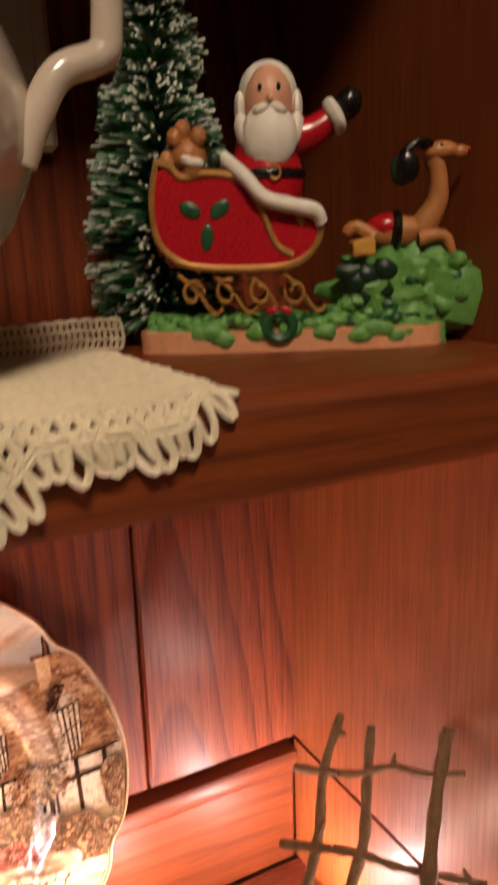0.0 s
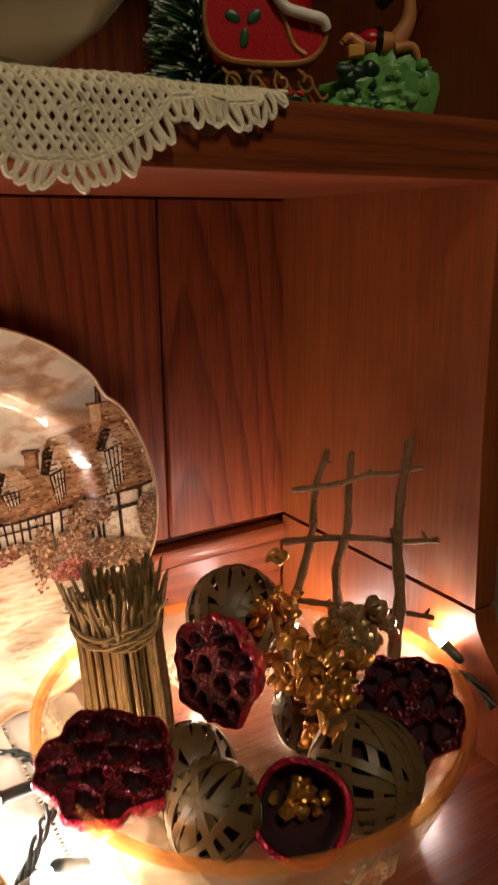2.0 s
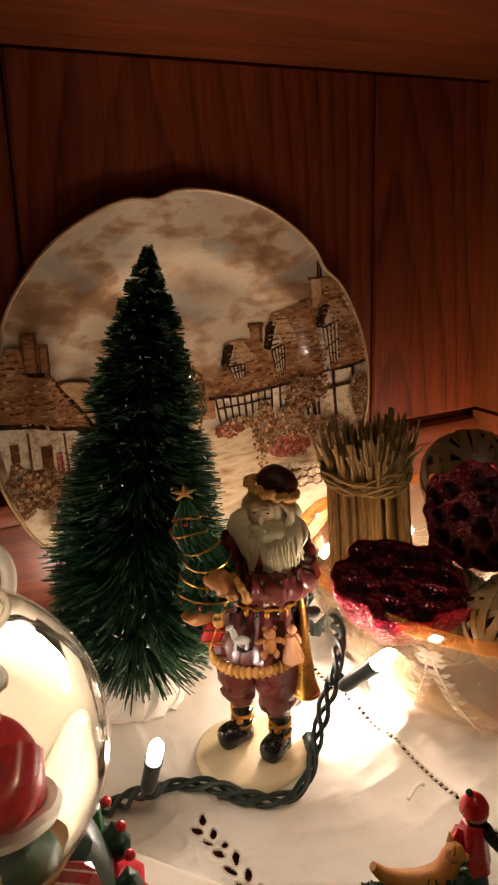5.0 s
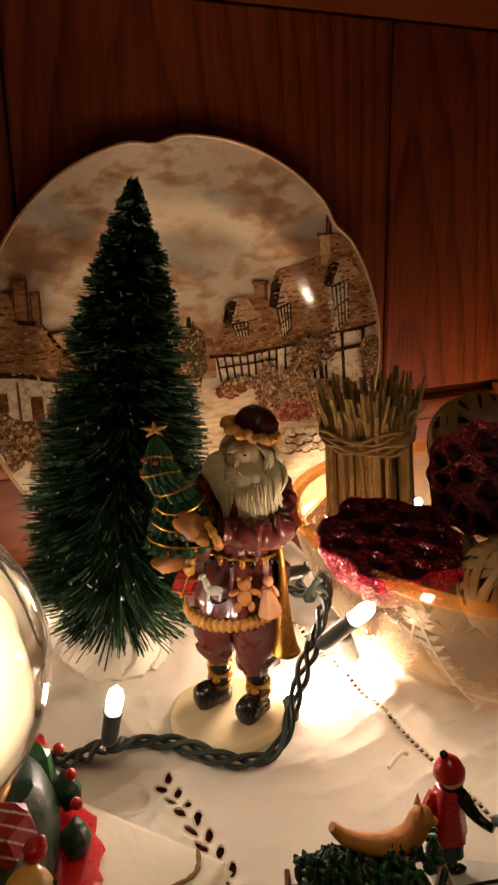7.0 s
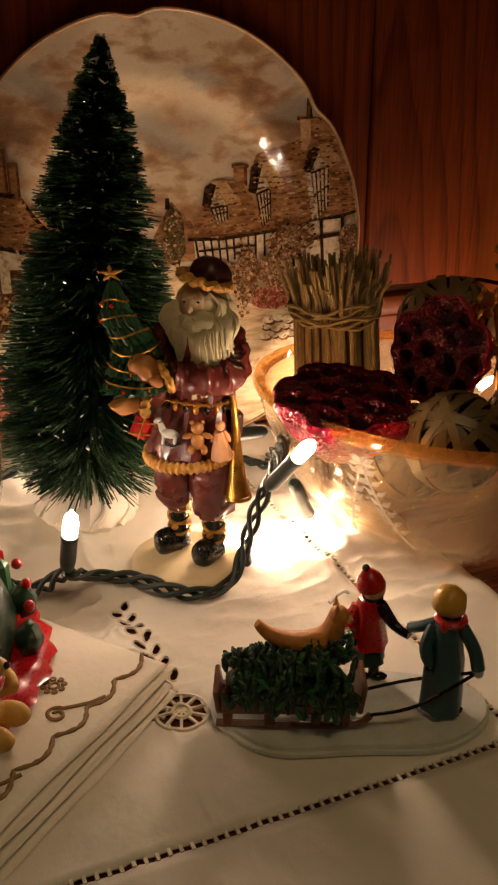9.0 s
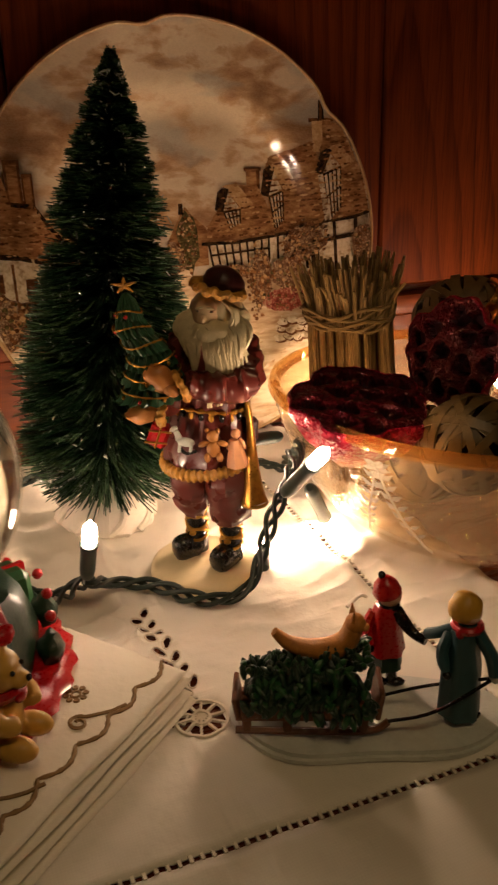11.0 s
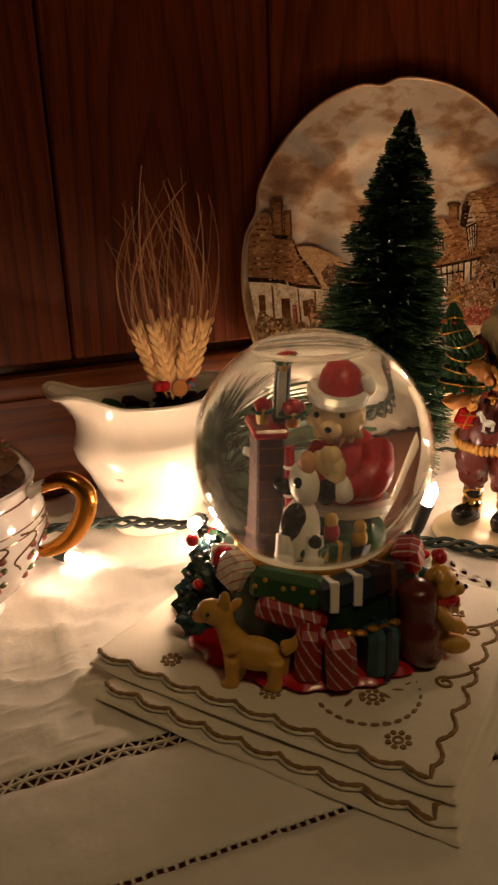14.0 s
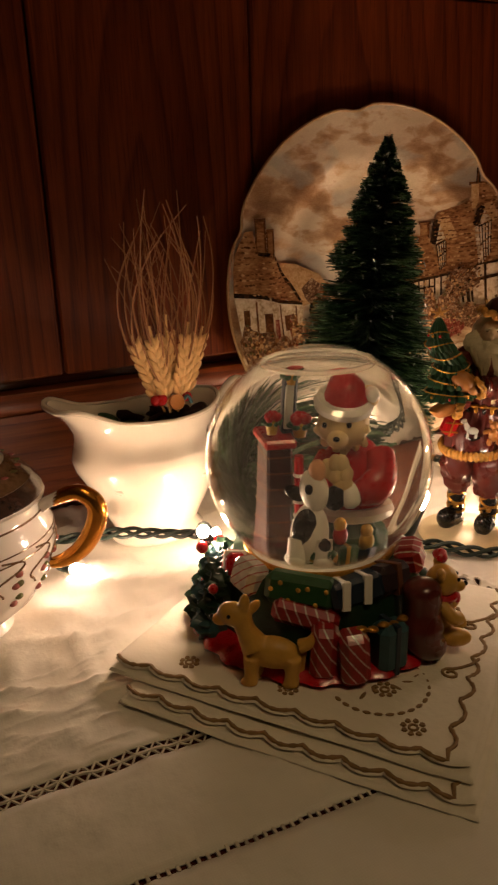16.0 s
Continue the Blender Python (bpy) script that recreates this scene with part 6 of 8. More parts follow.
for c in ((0.40, 0.120), (0.70, 0.115)):
    stitched([(c[0] + 0.115, 0.062), (c[0] + 0.075, 0.078), (c[0] + 0.045, 0.100)] + [(c[0] + 0.026 * (1 - k / 28) * math.cos(k * 0.42), c[1] + 0.026 * (1 - k / 28) * math.sin(k * 0.42)) for k in range(20)], 0.0008)
for u, v, r in ((0.115, 0.160, 0.0040), (0.125, 0.50, 0.0036), (0.46, 0.190, 0.0036), (0.115, 0.80, 0.0036), (0.78, 0.185, 0.0036)):
    eyelet(u, v, r)
for i in range(15):
    a = math.pi * (1.05 + 0.98 * i / 14)
    c = at(0.27 + 0.15 * math.cos(a - 0.75), 0.29 + 0.135 * math.sin(a - 0.75), 0.0051)
    Geo().blob(c, (0.0019, 0.0010, 0.0004), 0, (0, 0, math.degrees(a) + 85), 8, 5).put("petal_stitch", THREAD, nap)
eyelet(0.245, 0.265, 0.0040)
for k in range(5):
    c = at(0.19 + 0.040 * k, 0.31 - 0.03 * k + 0.012 * math.sin(k * 2), 0.0051)
    Geo().blob(c, (0.0030, 0.0009, 0.0004), 0, (0, 0, 30 + 40 * k), 8, 5).put("leaf_stitch", THREAD, nap)


# ---- snow globe ----
GC, GR, GB = Vector((-0.1488, 0.2280, 0.0)), 0.0522, 0.0118
GZ = 0.0928
globe = holder("snow_globe", GC, "water-filled snow globe on a base heaped with gifts, on the napkins", "snow globe")
ring = [(0.0195 * 0 + GR * math.sin(t), GZ - GR * math.cos(t)) for t in [math.pi * i / 40 for i in range(1, 41)]]
dome = Geo().lathe([(0.002, GZ - GR)] + ring[1:-1] + [(0.0005, GZ + GR)], 72).put("glass_dome", DOMEGLASS, globe, "clear glass dome")
wn = Nodes("globe_water")
wn.tree.nodes.remove(wn.bsdf)
glass = wn.node("ShaderNodeBsdfGlass", Color=(0.97, 0.97, 0.93, 1), Roughness=0.0, IOR=1.34)
wn.link(glass.outputs[0], wn.out.inputs["Surface"])
WR = GR - 0.0008
lim = math.acos(-0.875)
wp = [(WR * math.sin(t), GZ - WR * math.cos(t)) for t in [lim * i / 36 for i in range(1, 37)]]
water = Geo().lathe([(0.001, GZ - WR)] + wp + [(wp[-1][0] * 0.97, wp[-1][1] + 0.0002), (0.0005, wp[-1][1] + 0.0002)], 72).put("water", wn.mat, globe, "clear water with an air gap at the top")
# frosted ring added in place of the bright reflection at the water's edge
Geo().tube(circle_pts((0, 0, wp[-1][1]), wp[-1][0] * 0.985, 56), 0.0014, 0, 8, True).put("water_line", ETCHED, globe)
for ob in (dome, water):
    ob.visible_shadow = False


def globe_scene():
    """The one figure inside: a seated bear in a red cap by a chimney, with a spotted dog and parcels."""
    M = [RED, WHITE, PEACH, BLACK, PLUM, GREEN, YELLOW, NAVY, BROWN, SNOW, FUR]
    g = Geo()
    g.lathe([(0.001, -0.0005), (0.022, 0.0), (0.023, 0.002), (0.018, 0.0045), (0.001, 0.006)], 36, 9, None, lambda a, j: 1 + 0.03 * math.sin(6 * a))
    # chimney with pots of flowers on top and a smaller stack behind
    g.box((-0.0165, 0.002, 0.021), (0.0090, 0.014, 0.036), 4, (0, 0, 12), 0.0008)
    g.box((-0.0165, 0.002, 0.0400), (0.0116, 0.017, 0.0028), 0, (0, 0, 12), 0.0008)
    for k in range(7):
        g.box((-0.0165, 0.002, 0.007 + 0.0048 * k), (0.0092, 0.0142, 0.0004), 8, (0, 0, 12))
    g.box((-0.0120, 0.004, 0.0500), (0.0050, 0.0050, 0.018), 7, (0, 3, 10), 0.0008)
    g.box((-0.0120, 0.0012, 0.0500), (0.0030, 0.001, 0.014), 9, (0, 3, 10), 0.0003)
    for c, r in (((-0.0115, 0.003, 0.0610), 0.0036), ((-0.0180, -0.004, 0.0480), 0.0034), ((-0.0082, 0.000, 0.0460), 0.0040)):
        for i in range(9):
            a = i * 2.4
            g.blob((c[0] + r * 0.7 * math.cos(a) * math.sqrt(i / 9), c[1] + r * 0.7 * math.sin(a) * math.sqrt(i / 9), c[2] + 0.3 * r * (1 - i / 9)), r * 0.42, 0, nu=9, nv=7)
            g.blob((c[0] + r * 0.9 * math.cos(a + 1), c[1] + r * 0.9 * math.sin(a + 1), c[2] - r * 0.35), (r * 0.4, r * 0.25, r * 0.2), 5, (0, 0, math.degrees(a)), 8, 5)
        g.lathe([(r * 0.5, -0.0050), (r * 0.72, -0.001), (r * 0.4, 0.0)], 14, 6, Matrix.Translation(Vector(c)))
    mark = len(g.v)
    # bear
    g.blob((0.0085, 0.002, 0.018), (0.0125, 0.0105, 0.0150), 0, (0, 0, 0), 20, 14)
    g.tube([(p.x, p.y, p.z) for p in circle_pts((0.0085, 0.002, 0.0085), 0.0118, 24)], 0.0024, 1, 7, True)
    g.blob((0.0060, -0.003, 0.0385), (0.0098, 0.0088, 0.0090), 10, (0, 0, 0), 20, 14, 0.08, 300)
    g.blob((0.0040, -0.0115, 0.0355), (0.0042, 0.0036, 0.0032), 10, (0, 0, 0), 12, 8)
    g.blob((0.0036, -0.0155, 0.0368), (0.0014, 0.0010, 0.0010), 3, nu=8, nv=6)
    for x in (-0.0010, 0.0085):
        g.blob((x, -0.0115, 0.0405), 0.0011, 3, nu=8, nv=6)
    g.blob((0.0160, -0.001, 0.0475), (0.0042, 0.0025, 0.0042), 10, nu=12, nv=8)
    g.tube([pose(0.0060, -0.002, 0.0450, 8, 6, 0) @ p for p in circle_pts((0, 0, 0), 0.0090, 24)], 0.0026, 1, 7, True)
    g.lathe([(0.0088, 0.0), (0.0082, 0.005), (0.0052, 0.0085), (0.0010, 0.0098)], 22, 0, pose(0.0070, -0.001, 0.0455, 4, 14, 0))
    g.blob((0.0175, -0.003, 0.0490), 0.0030, 1, (0, 0, 0), 10, 7, 0.2, 500)
    g.tube(curve([(0.0185, 0.0, 0.026), (0.0195, -0.008, 0.020), (0.0110, -0.0135, 0.0170)], 5), [0.0060] * 8 + [0.0050, 0.0045, 0.004], 0, 12)
    g.blob((0.0085, -0.0145, 0.0170), (0.0046, 0.0042, 0.0044), 1, nu=12, nv=8)
    g.tube(curve([(0.000, -0.002, 0.026), (-0.0040, -0.009, 0.021), (0.0010, -0.0135, 0.0240)], 5), 0.0046, 0, 12)
    g.blob((0.0005, -0.0135, 0.0255), (0.0040, 0.0035, 0.0040), 10, nu=12, nv=8)
    for k in range(6):
        g.blob((0.0035 + 0.0016 * (k % 3), -0.0150, 0.0280 - 0.0035 * (k // 2)), (0.0034, 0.0026, 0.0036), 10, (0, 0, 0), 10, 7, 0.2, 500)
    # the bear sits high, leaning over the presents
    g.v[mark:] = [(x * 0.92 + 0.0015, y, 0.0115 + z * 0.90) for x, y, z in g.v[mark:]]
    g.blob((0.0085, 0.001, 0.010), (0.0115, 0.0095, 0.0090), 5, (0, 0, 0), 18, 12, 0.2, 300)
    for i in range(34):
        a = 2 * math.pi * i / 34
        p = pose(0.0072, -0.002, 0.0522, 8, 6, 0) @ Vector((0.0084 * math.cos(a), 0.0084 * math.sin(a), 0))
        g.blob(p, (0.0022, 0.0020, 0.0019), 1, (0, 0, 0), 8, 6, 0.4, 700)
    for i in range(40):
        a, q = i * 2.4, math.sqrt(i / 40)
        g.blob((0.0068 + 0.0088 * q * math.cos(a), -0.0090 + 0.003 * q, 0.0455 + 0.0075 * q * math.sin(a)), (0.0017, 0.0013, 0.0017), 10, (0, 0, 0), 7, 5, 0.4, 700)
    mark = len(g.v)
    # spotted cow calf looking up
    g.blob((-0.0045, -0.0165, 0.0115), (0.0056, 0.0062, 0.0080), 1, (0, 10, 0), 18, 12)
    g.blob((-0.0030, -0.0175, 0.0225), (0.0042, 0.0050, 0.0052), 1, (0, -20, 0), 14, 9)
    g.blob((-0.0020, -0.0190, 0.0275), (0.0026, 0.0030, 0.0028), 2, nu=10, nv=7)
    g.blob((-0.0085, -0.0160, 0.0215), (0.0034, 0.0020, 0.0018), 3, (0, 20, 0), 10, 7)
    g.blob((0.0030, -0.0165, 0.0205), (0.0034, 0.0024, 0.0030), 3, (0, -20, 0), 10, 7)
    g.blob((-0.0058, -0.0205, 0.0135), (0.0038, 0.0026, 0.0052), 3, (0, 14, 0), 12, 9)
    for x in (-0.0090, -0.0005):
        g.tube([(x, -0.0205, 0.0030), (x * 0.9, -0.0200, 0.0110)], [0.0030, 0.0028], 1, 10)
        g.blob((x, -0.0222, 0.0035), (0.0032, 0.0034, 0.0024), 1, nu=10, nv=6)
    for c, r in (((0.0000, -0.0218, 0.0095), 0.0020), ((-0.0095, -0.0205, 0.0075), 0.0018), ((-0.0045, -0.0220, 0.0235), 0.0013)):
        g.blob(c, r, 3, nu=9, nv=6)
    g.v[mark:] = [(-0.0050 + (x + 0.0045) * 1.22, -0.0165 + (y + 0.0165) * 1.05, z * 1.30) for x, y, z in g.v[mark:]]
    g.tube([(-0.0085, -0.010, 0.038), (-0.0085, -0.010, 0.010)], 0.0016, 0, 8)
    for k in range(6):
        g.tube([p for p in circle_pts((-0.0085, -0.010, 0.012 + 0.004 * k), 0.0017, 10)], 0.0006, 1, 4, True)
    for i in range(26):
        a = i * 2.4
        g.blob((0.004 + 0.016 * math.cos(a) * (0.5 + 0.5 * ((i * 7) % 5) / 4), -0.012 - 0.010 * math.sin(a) ** 2, 0.0050 + 0.0012 * (i % 4)), (0.0024, 0.0022, 0.0022), (9, 5, 6, 1, 7, 9)[i % 6], (0, 0, 0), 8, 6, 0.3, 500)
    # parcels and toys
    g.box((0.0085, -0.0195, 0.0075), (0.0080, 0.0080, 0.0090), 5, (0, 0, 15), 0.0006)
    g.box((0.0085, -0.0195, 0.0076), (0.0016, 0.0083, 0.0092), 6, (0, 0, 15), 0.0002)
    g.box((0.0155, -0.0165, 0.0065), (0.0065, 0.0065, 0.0075), 7, (0, 0, -15), 0.0005)
    g.blob((0.0060, -0.0195, 0.0155), (0.0028, 0.0026, 0.0034), 0, nu=10, nv=7)
    g.blob((0.0060, -0.0200, 0.0190), 0.0024, 6, nu=10, nv=7)
    g.blob((0.0155, -0.0180, 0.0125), (0.0030, 0.0028, 0.0036), 6, nu=10, nv=7)
    g.blob((0.0155, -0.0185, 0.0165), 0.0024, 6, nu=10, nv=7)
    return g, M


g, M = globe_scene()
inside = g.put("bear_figurine", M, globe, at=pose(0.0010, -0.0024, GZ - GR + 0.0105, 0, 0, -32) @ Matrix.Diagonal((1.02, 0.98, 1.22, 1)))
Geo().lathe([(0.030, GZ - GR - 0.001), (0.033, GZ - GR + 0.010), (0.0325, GZ - GR + 0.0098), (0.001, GZ - GR + 0.0085)], 40, 0).put("inner_floor", WHITE, globe)

# the base: ruffled mat, mound, parcels and toys round it
g = Geo().lathe([(0.001, GB), (0.060, GB), (0.062, GB + 0.002), (0.059, GB + 0.005), (0.050, GB + 0.006), (0.001, GB + 0.006)], 96, 0, None, lambda a, j: 1 + (0.022 * math.sin(26 * a) if 1 <= j <= 3 else 0))
g.put("ruffled_mat", RED, globe, "red ruffled mat")
g = Geo().lathe([(0.001, GB + 0.004), (0.048, GB + 0.004), (0.049, GB + 0.016), (0.046, GB + 0.030), (0.041, GB + 0.037), (0.0325, GB + 0.0385), (0.030, GB + 0.034), (0.001, GB + 0.032)], 60, 0, None, lambda a, j: 1 + 0.03 * math.sin(8 * a + j) + 0.02 * math.sin(13 * a))
g.put("mound", DKGREEN, globe)
Geo().tube(circle_pts((0, 0, GB + 0.0385), 0.0345, 60), 0.0016, 0, 8, True).put("collar", GOLDPAINT, globe, "thin gold collar under the dome")


def around(deg, r, z, tilt=0, spin=0):
    """A pose on the base at an angle from the camera's side, facing out."""
    deg -= 42
    a = radians(deg)
    return pose(r * math.sin(a), -r * math.cos(a), z, tilt, 0, deg) @ pose(0, 0, 0, 0, spin, 0)


def striped(name, ground, line, count, slant, width=0.30):
    """Wrapping paper with slanted painted lines, slightly worn."""
    n = Nodes(name)
    v = n.coords()
    mp = n.node("ShaderNodeMapping", Vector=v, Rotation=(0, slant, 0))
    wave = n.node("ShaderNodeTexWave", Vector=mp.outputs[0], Scale=count, Distortion=0.5, Detail=2.0, Detail_Scale=2.0)
    wear = n.noise(v, 700, 3)
    mask = n.mix(0.18, wave.outputs["Fac"], wear)
    a, b = rgb(ground), rgb(line)
    tone = n.ramp(n.noise(v, 240, 3), [(0.3, scaled(a, 0.65)), (0.7, a)])
    n.set(Base_Color=n.mix(n.ramp(mask, [(0.80 - width * 0.3, grey(0)), (0.92 - width * 0.3, grey(1))]), tone, b), Roughness=0.4, Coat_Weight=0.2, Normal=n.bump(wear, 0.2, 0.0004))
    return n.mat


STRIPED = striped("striped_red_paper", "a01a18", "d8cfc0", 80.0, 0.6, -0.08)
LATTICE = striped("lattice_red_paper", "d8cfc0", "a01a18", 90.0, -0.7, 0.0)


def parcel(deg, r, z, size, mat, ribbon, spin=0, tilt=0, stripes=False):
    ob = Geo().box((0, 0, 0), size, 0, bev=min(size) * 0.24).put("parcel", STRIPED if stripes and mat is RED else LATTICE if stripes else mat, globe, at=around(deg, r, z, tilt, spin))
    w, d, h = size
    if not stripes:
        Geo().box((0, 0, 0), (w * 0.16, d + 0.001, h + 0.001), 0, bev=0.0002).put("ribbon", ribbon, ob)
    return ob


parcel(13, 0.0550, GB + 0.0145, (0.0115, 0.012, 0.024), RED, WHITE, 4, 0, True)
parcel(25, 0.0585, GB + 0.0130, (0.0125, 0.012, 0.024), RED, WHITE, -3, 0, True)
parcel(43, 0.0560, GB + 0.0130, (0.0150, 0.012, 0.022), BLUE, NAVY, 2)
parcel(4, 0.0470, GB + 0.0260, (0.0290, 0.010, 0.010), RED, WHITE, 12, -8, True)
top1 = Geo().box((0, 0, 0), (0.031, 0.012, 0.014), 0, bev=0.003).put("parcel", GREEN, globe, at=around(0, 0.0405, GB + 0.0345, -14, 4))
for i in range(7):
    Geo().blob((-0.012 + 0.004 * i, -0.0064, 0.004 * math.sin(i * 2.2)), (0.0011, 0.0005, 0.0011), 0, nu=8, nv=5).put("star", YELLOW, top1)
top2 = Geo().box((0, 0, 0), (0.024, 0.012, 0.012), 0, bev=0.002).put("parcel", NAVY, globe, at=around(32, 0.0420, GB + 0.0345, -14, -8))
for x in (-0.006, 0.004):
    Geo().box((x, -0.0003, 0), (0.0038, 0.0126, 0.0126), 0, (0, 14, 0), 0.0004).put("ribbon", WHITE, top2)
parcel(58, 0.0420, GB + 0.0350, (0.020, 0.012, 0.013), POTPOURRI, BROWN, 6, -12)
parcel(-35, 0.0430, GB + 0.0360, (0.016, 0.012, 0.015), WHITE, RED, 10, -12, True)
parcel(-58, 0.0420, GB + 0.0340, (0.012, 0.010, 0.012), RED, WHITE, -8, -10)
parcel(86, 0.0430, GB + 0.0370, (0.016, 0.012, 0.014), RED, WHITE, -8, -12, True)
parcel(150, 0.0450, GB + 0.0250, (0.018, 0.012, 0.016), GREEN, RED, 5)
parcel(190, 0.0450, GB + 0.0240, (0.020, 0.012, 0.016), RED, WHITE, -5)
# stocking
Geo().tube(curve([(0, 0, 0.014), (0, -0.0005, 0.005), (-0.001, -0.001, -0.003), (0.0, -0.003, -0.008), (0.005, -0.004, -0.0095)], 5), [0.0010, 0.0048] + [0.0062] * 6 + [0.0068, 0.0072, 0.0074, 0.0072, 0.007, 0.0068, 0.0064, 0.006, 0.0058, 0.0056, 0.005, 0.004, 0.0022], 0, 14).put("stocking", RUST, globe, at=around(62, 0.0565, GB + 0.0190) @ Matrix.Scale(1.35, 4))
for i in range(12):
    a = -92 + (i % 4) * 13
    z = GB + 0.008 + 0.009 * (i // 4)
    Geo().blob((0, 0, 0), (0.0072, 0.0075, 0.0066), 0, nu=22, nv=14, lump=0.7, freq=420).put("sprig", DKGREEN if i % 3 else BLUE, globe, at=around(a, 0.0565 - 0.004 * (i // 4), z))
for i in range(7):
    Geo().blob((0, 0, 0), 0.0024 + 0.0008 * (i % 2), 0, nu=9, nv=6).put("berry", RED, globe, at=around(-112 + 11 * i, 0.0565 - 0.0016 * (i % 3), GB + 0.012 + 0.0058 * ((i * 3) % 5)))
for i in range(5):
    Geo().blob((0, 0, 0), 0.0022, 0, nu=9, nv=6).put("berry", RED, globe, at=around(122 + 12 * i, 0.0550, GB + 0.022 + 0.003 * (i % 3)))
for i in range(6):
    Geo().blob((0, 0, 0), (0.007, 0.005, 0.006), 0, nu=10, nv=7, lump=0.35, freq=260).put("sprig", DKGREEN, globe, at=around(120 + 18 * i, 0.0540, GB + 0.010 + 0.006 * (i % 2)))
for i in range(6):
    Geo().blob((0, 0, 0), (0.0028, 0.0020, 0.0014), 0, nu=9, nv=6, lump=0.3, freq=500).put("bow", GOLDPAINT, globe, at=around(24 + 5 * i, 0.0575, GB + 0.0235 + 0.001 * (i % 2)))


def puppy():
    g = Geo()
    g.blob((0.004, 0, 0.0115), (0.0090, 0.0048, 0.0056), 0, (0, 6, 0), 16, 10)
    g.tube(curve([(-0.002, 0, 0.0135), (-0.0050, 0, 0.0195), (-0.0060, 0, 0.0235)], 5), [0.0050, 0.0048, 0.0044, 0.0040, 0.0036, 0.0034, 0.0034, 0.0034, 0.0034, 0.0034, 0.0034], 0, 12)
    g.blob((-0.0085, 0, 0.0250), (0.0058, 0.0040, 0.0042), 0, (0, 18, 0), 14, 9)
    g.blob((-0.0132, 0, 0.0232), (0.0030, 0.0024, 0.0022), 0, nu=10, nv=7)
    g.blob((-0.0050, -0.0012, 0.0295), (0.0020, 0.0014, 0.0040), 0, (0, 8, 0), 10, 7)
    g.blob((-0.0026, 0.0024, 0.0265), (0.0018, 0.0014, 0.0034), 0, (0, 40, 0), 10, 7)
    for x, y in ((-0.003, -0.0022), (-0.0015, 0.0022), (0.0105, -0.0022), (0.0120, 0.0022)):
        g.tube([(x, y, 0.0110), (x - 0.0004, y, 0.0050), (x - 0.0006, y, 0.0010)], [0.0030, 0.0024, 0.0026], 0, 10)
        g.blob((x - 0.0014, y, 0.0013), (0.0030, 0.0024, 0.0016), 0, nu=9, nv=6)
    g.tube(curve([(0.0125, 0, 0.0140), (0.0160, 0, 0.0160), (0.0180, 0, 0.0195)], 4), [0.0026, 0.0026, 0.0024, 0.0022, 0.0020, 0.0018, 0.0016, 0.0013, 0.001], 0, 9)
    return g


def fused(ob, size=0.0005):
    """Moulded resin: the shapes run into one another."""
    md = ob.modifiers.new("moulded", "REMESH")
    md.mode, md.voxel_size, md.use_smooth_shade = "VOXEL", size, True
    sm = ob.modifiers.new("soft", "SMOOTH")
    sm.factor, sm.iterations = 0.5, 4
    return ob


pup = fused(puppy().put("puppy_figurine", PUP, globe, at=around(-14, 0.0615, GB - 0.0004) @ pose(0.002, 0, 0, 0, 0, 22) @ Matrix.Scale(1.28, 4)))
for c, r in (((-0.0098, -0.0038, 0.0262), 0.0007), ((-0.0098, 0.0038, 0.0262), 0.0007)):
    Geo().blob(c, r, 0, nu=8, nv=6).put("eye", BLACK, pup)
Geo().blob((-0.0160, 0, 0.0238), 0.0010, 0, nu=8, nv=6).put("nose", BLACK, pup)


def cub():
    g = Geo()
    g.blob((0, 0, 0.0095), (0.0056, 0.0050, 0.0080), 0, (0, 0, 0), 14, 10)
    g.blob((0, -0.001, 0.0205), (0.0054, 0.0050, 0.0050), 0, nu=14, nv=9)
    g.blob((0, -0.0058, 0.0190), (0.0026, 0.0024, 0.0020), 0, nu=10, nv=7)
    for s in (-1, 1):
        g.blob((s * 0.0044, 0, 0.0246), (0.0021, 0.0014, 0.0021), 0, nu=9, nv=6)
        g.blob((s * 0.0042, -0.0050, 0.0035), (0.0030, 0.0052, 0.0030), 0, nu=10, nv=7)
        g.tube(curve([(s * 0.0046, 0, 0.0150), (s * 0.0066, -0.0035, 0.0115), (s * 0.0040, -0.0060, 0.0100)], 4), 0.0022, 0, 9)
    return g


cubby = fused(cub().put("bear_cub_figurine", PUP, globe, at=around(74, 0.0590, GB + 0.003) @ pose(0, 0, 0, 0, 0, 26) @ Matrix.Scale(1.45, 4)))
Geo().blob((0, -0.0080, 0.0196), 0.0008, 0, nu=8, nv=6).put("nose", BLACK, cubby)
for sx in (-1, 1):
    Geo().blob((sx * 0.0021, -0.0056, 0.0218), 0.0006, 0, nu=8, nv=6).put("eye", BLACK, cubby)
Geo().tube(circle_pts((0, -0.0006, 0.0162), 0.0044, 14), 0.0014, 0, 6, True).put("collar", RED, cubby)
Geo().blob((0, -0.0056, 0.0150), (0.0024, 0.0012, 0.0018), 0, nu=9, nv=6).put("bow", RED, cubby)
Geo().blob((0.0050, -0.0010, 0.0262), (0.0030, 0.0022, 0.0020), 0, nu=10, nv=7, lump=0.4, freq=400).put("ear_bow", RED, cubby)


# ---- a loose clear pin on the cloth ----
Geo().tube(curve([(0.0320, 0.2180, 0.0030), (0.0370, 0.2200, 0.0046), (0.0410, 0.2212, 0.0050), (0.0440, 0.2218, 0.0030)], 6), 0.0009, 0, 8).put("plastic_pin", WHITE)
tagged(bpy.data.objects["plastic_pin"], "small bent white plastic pin lying on the tablecloth", "pin")


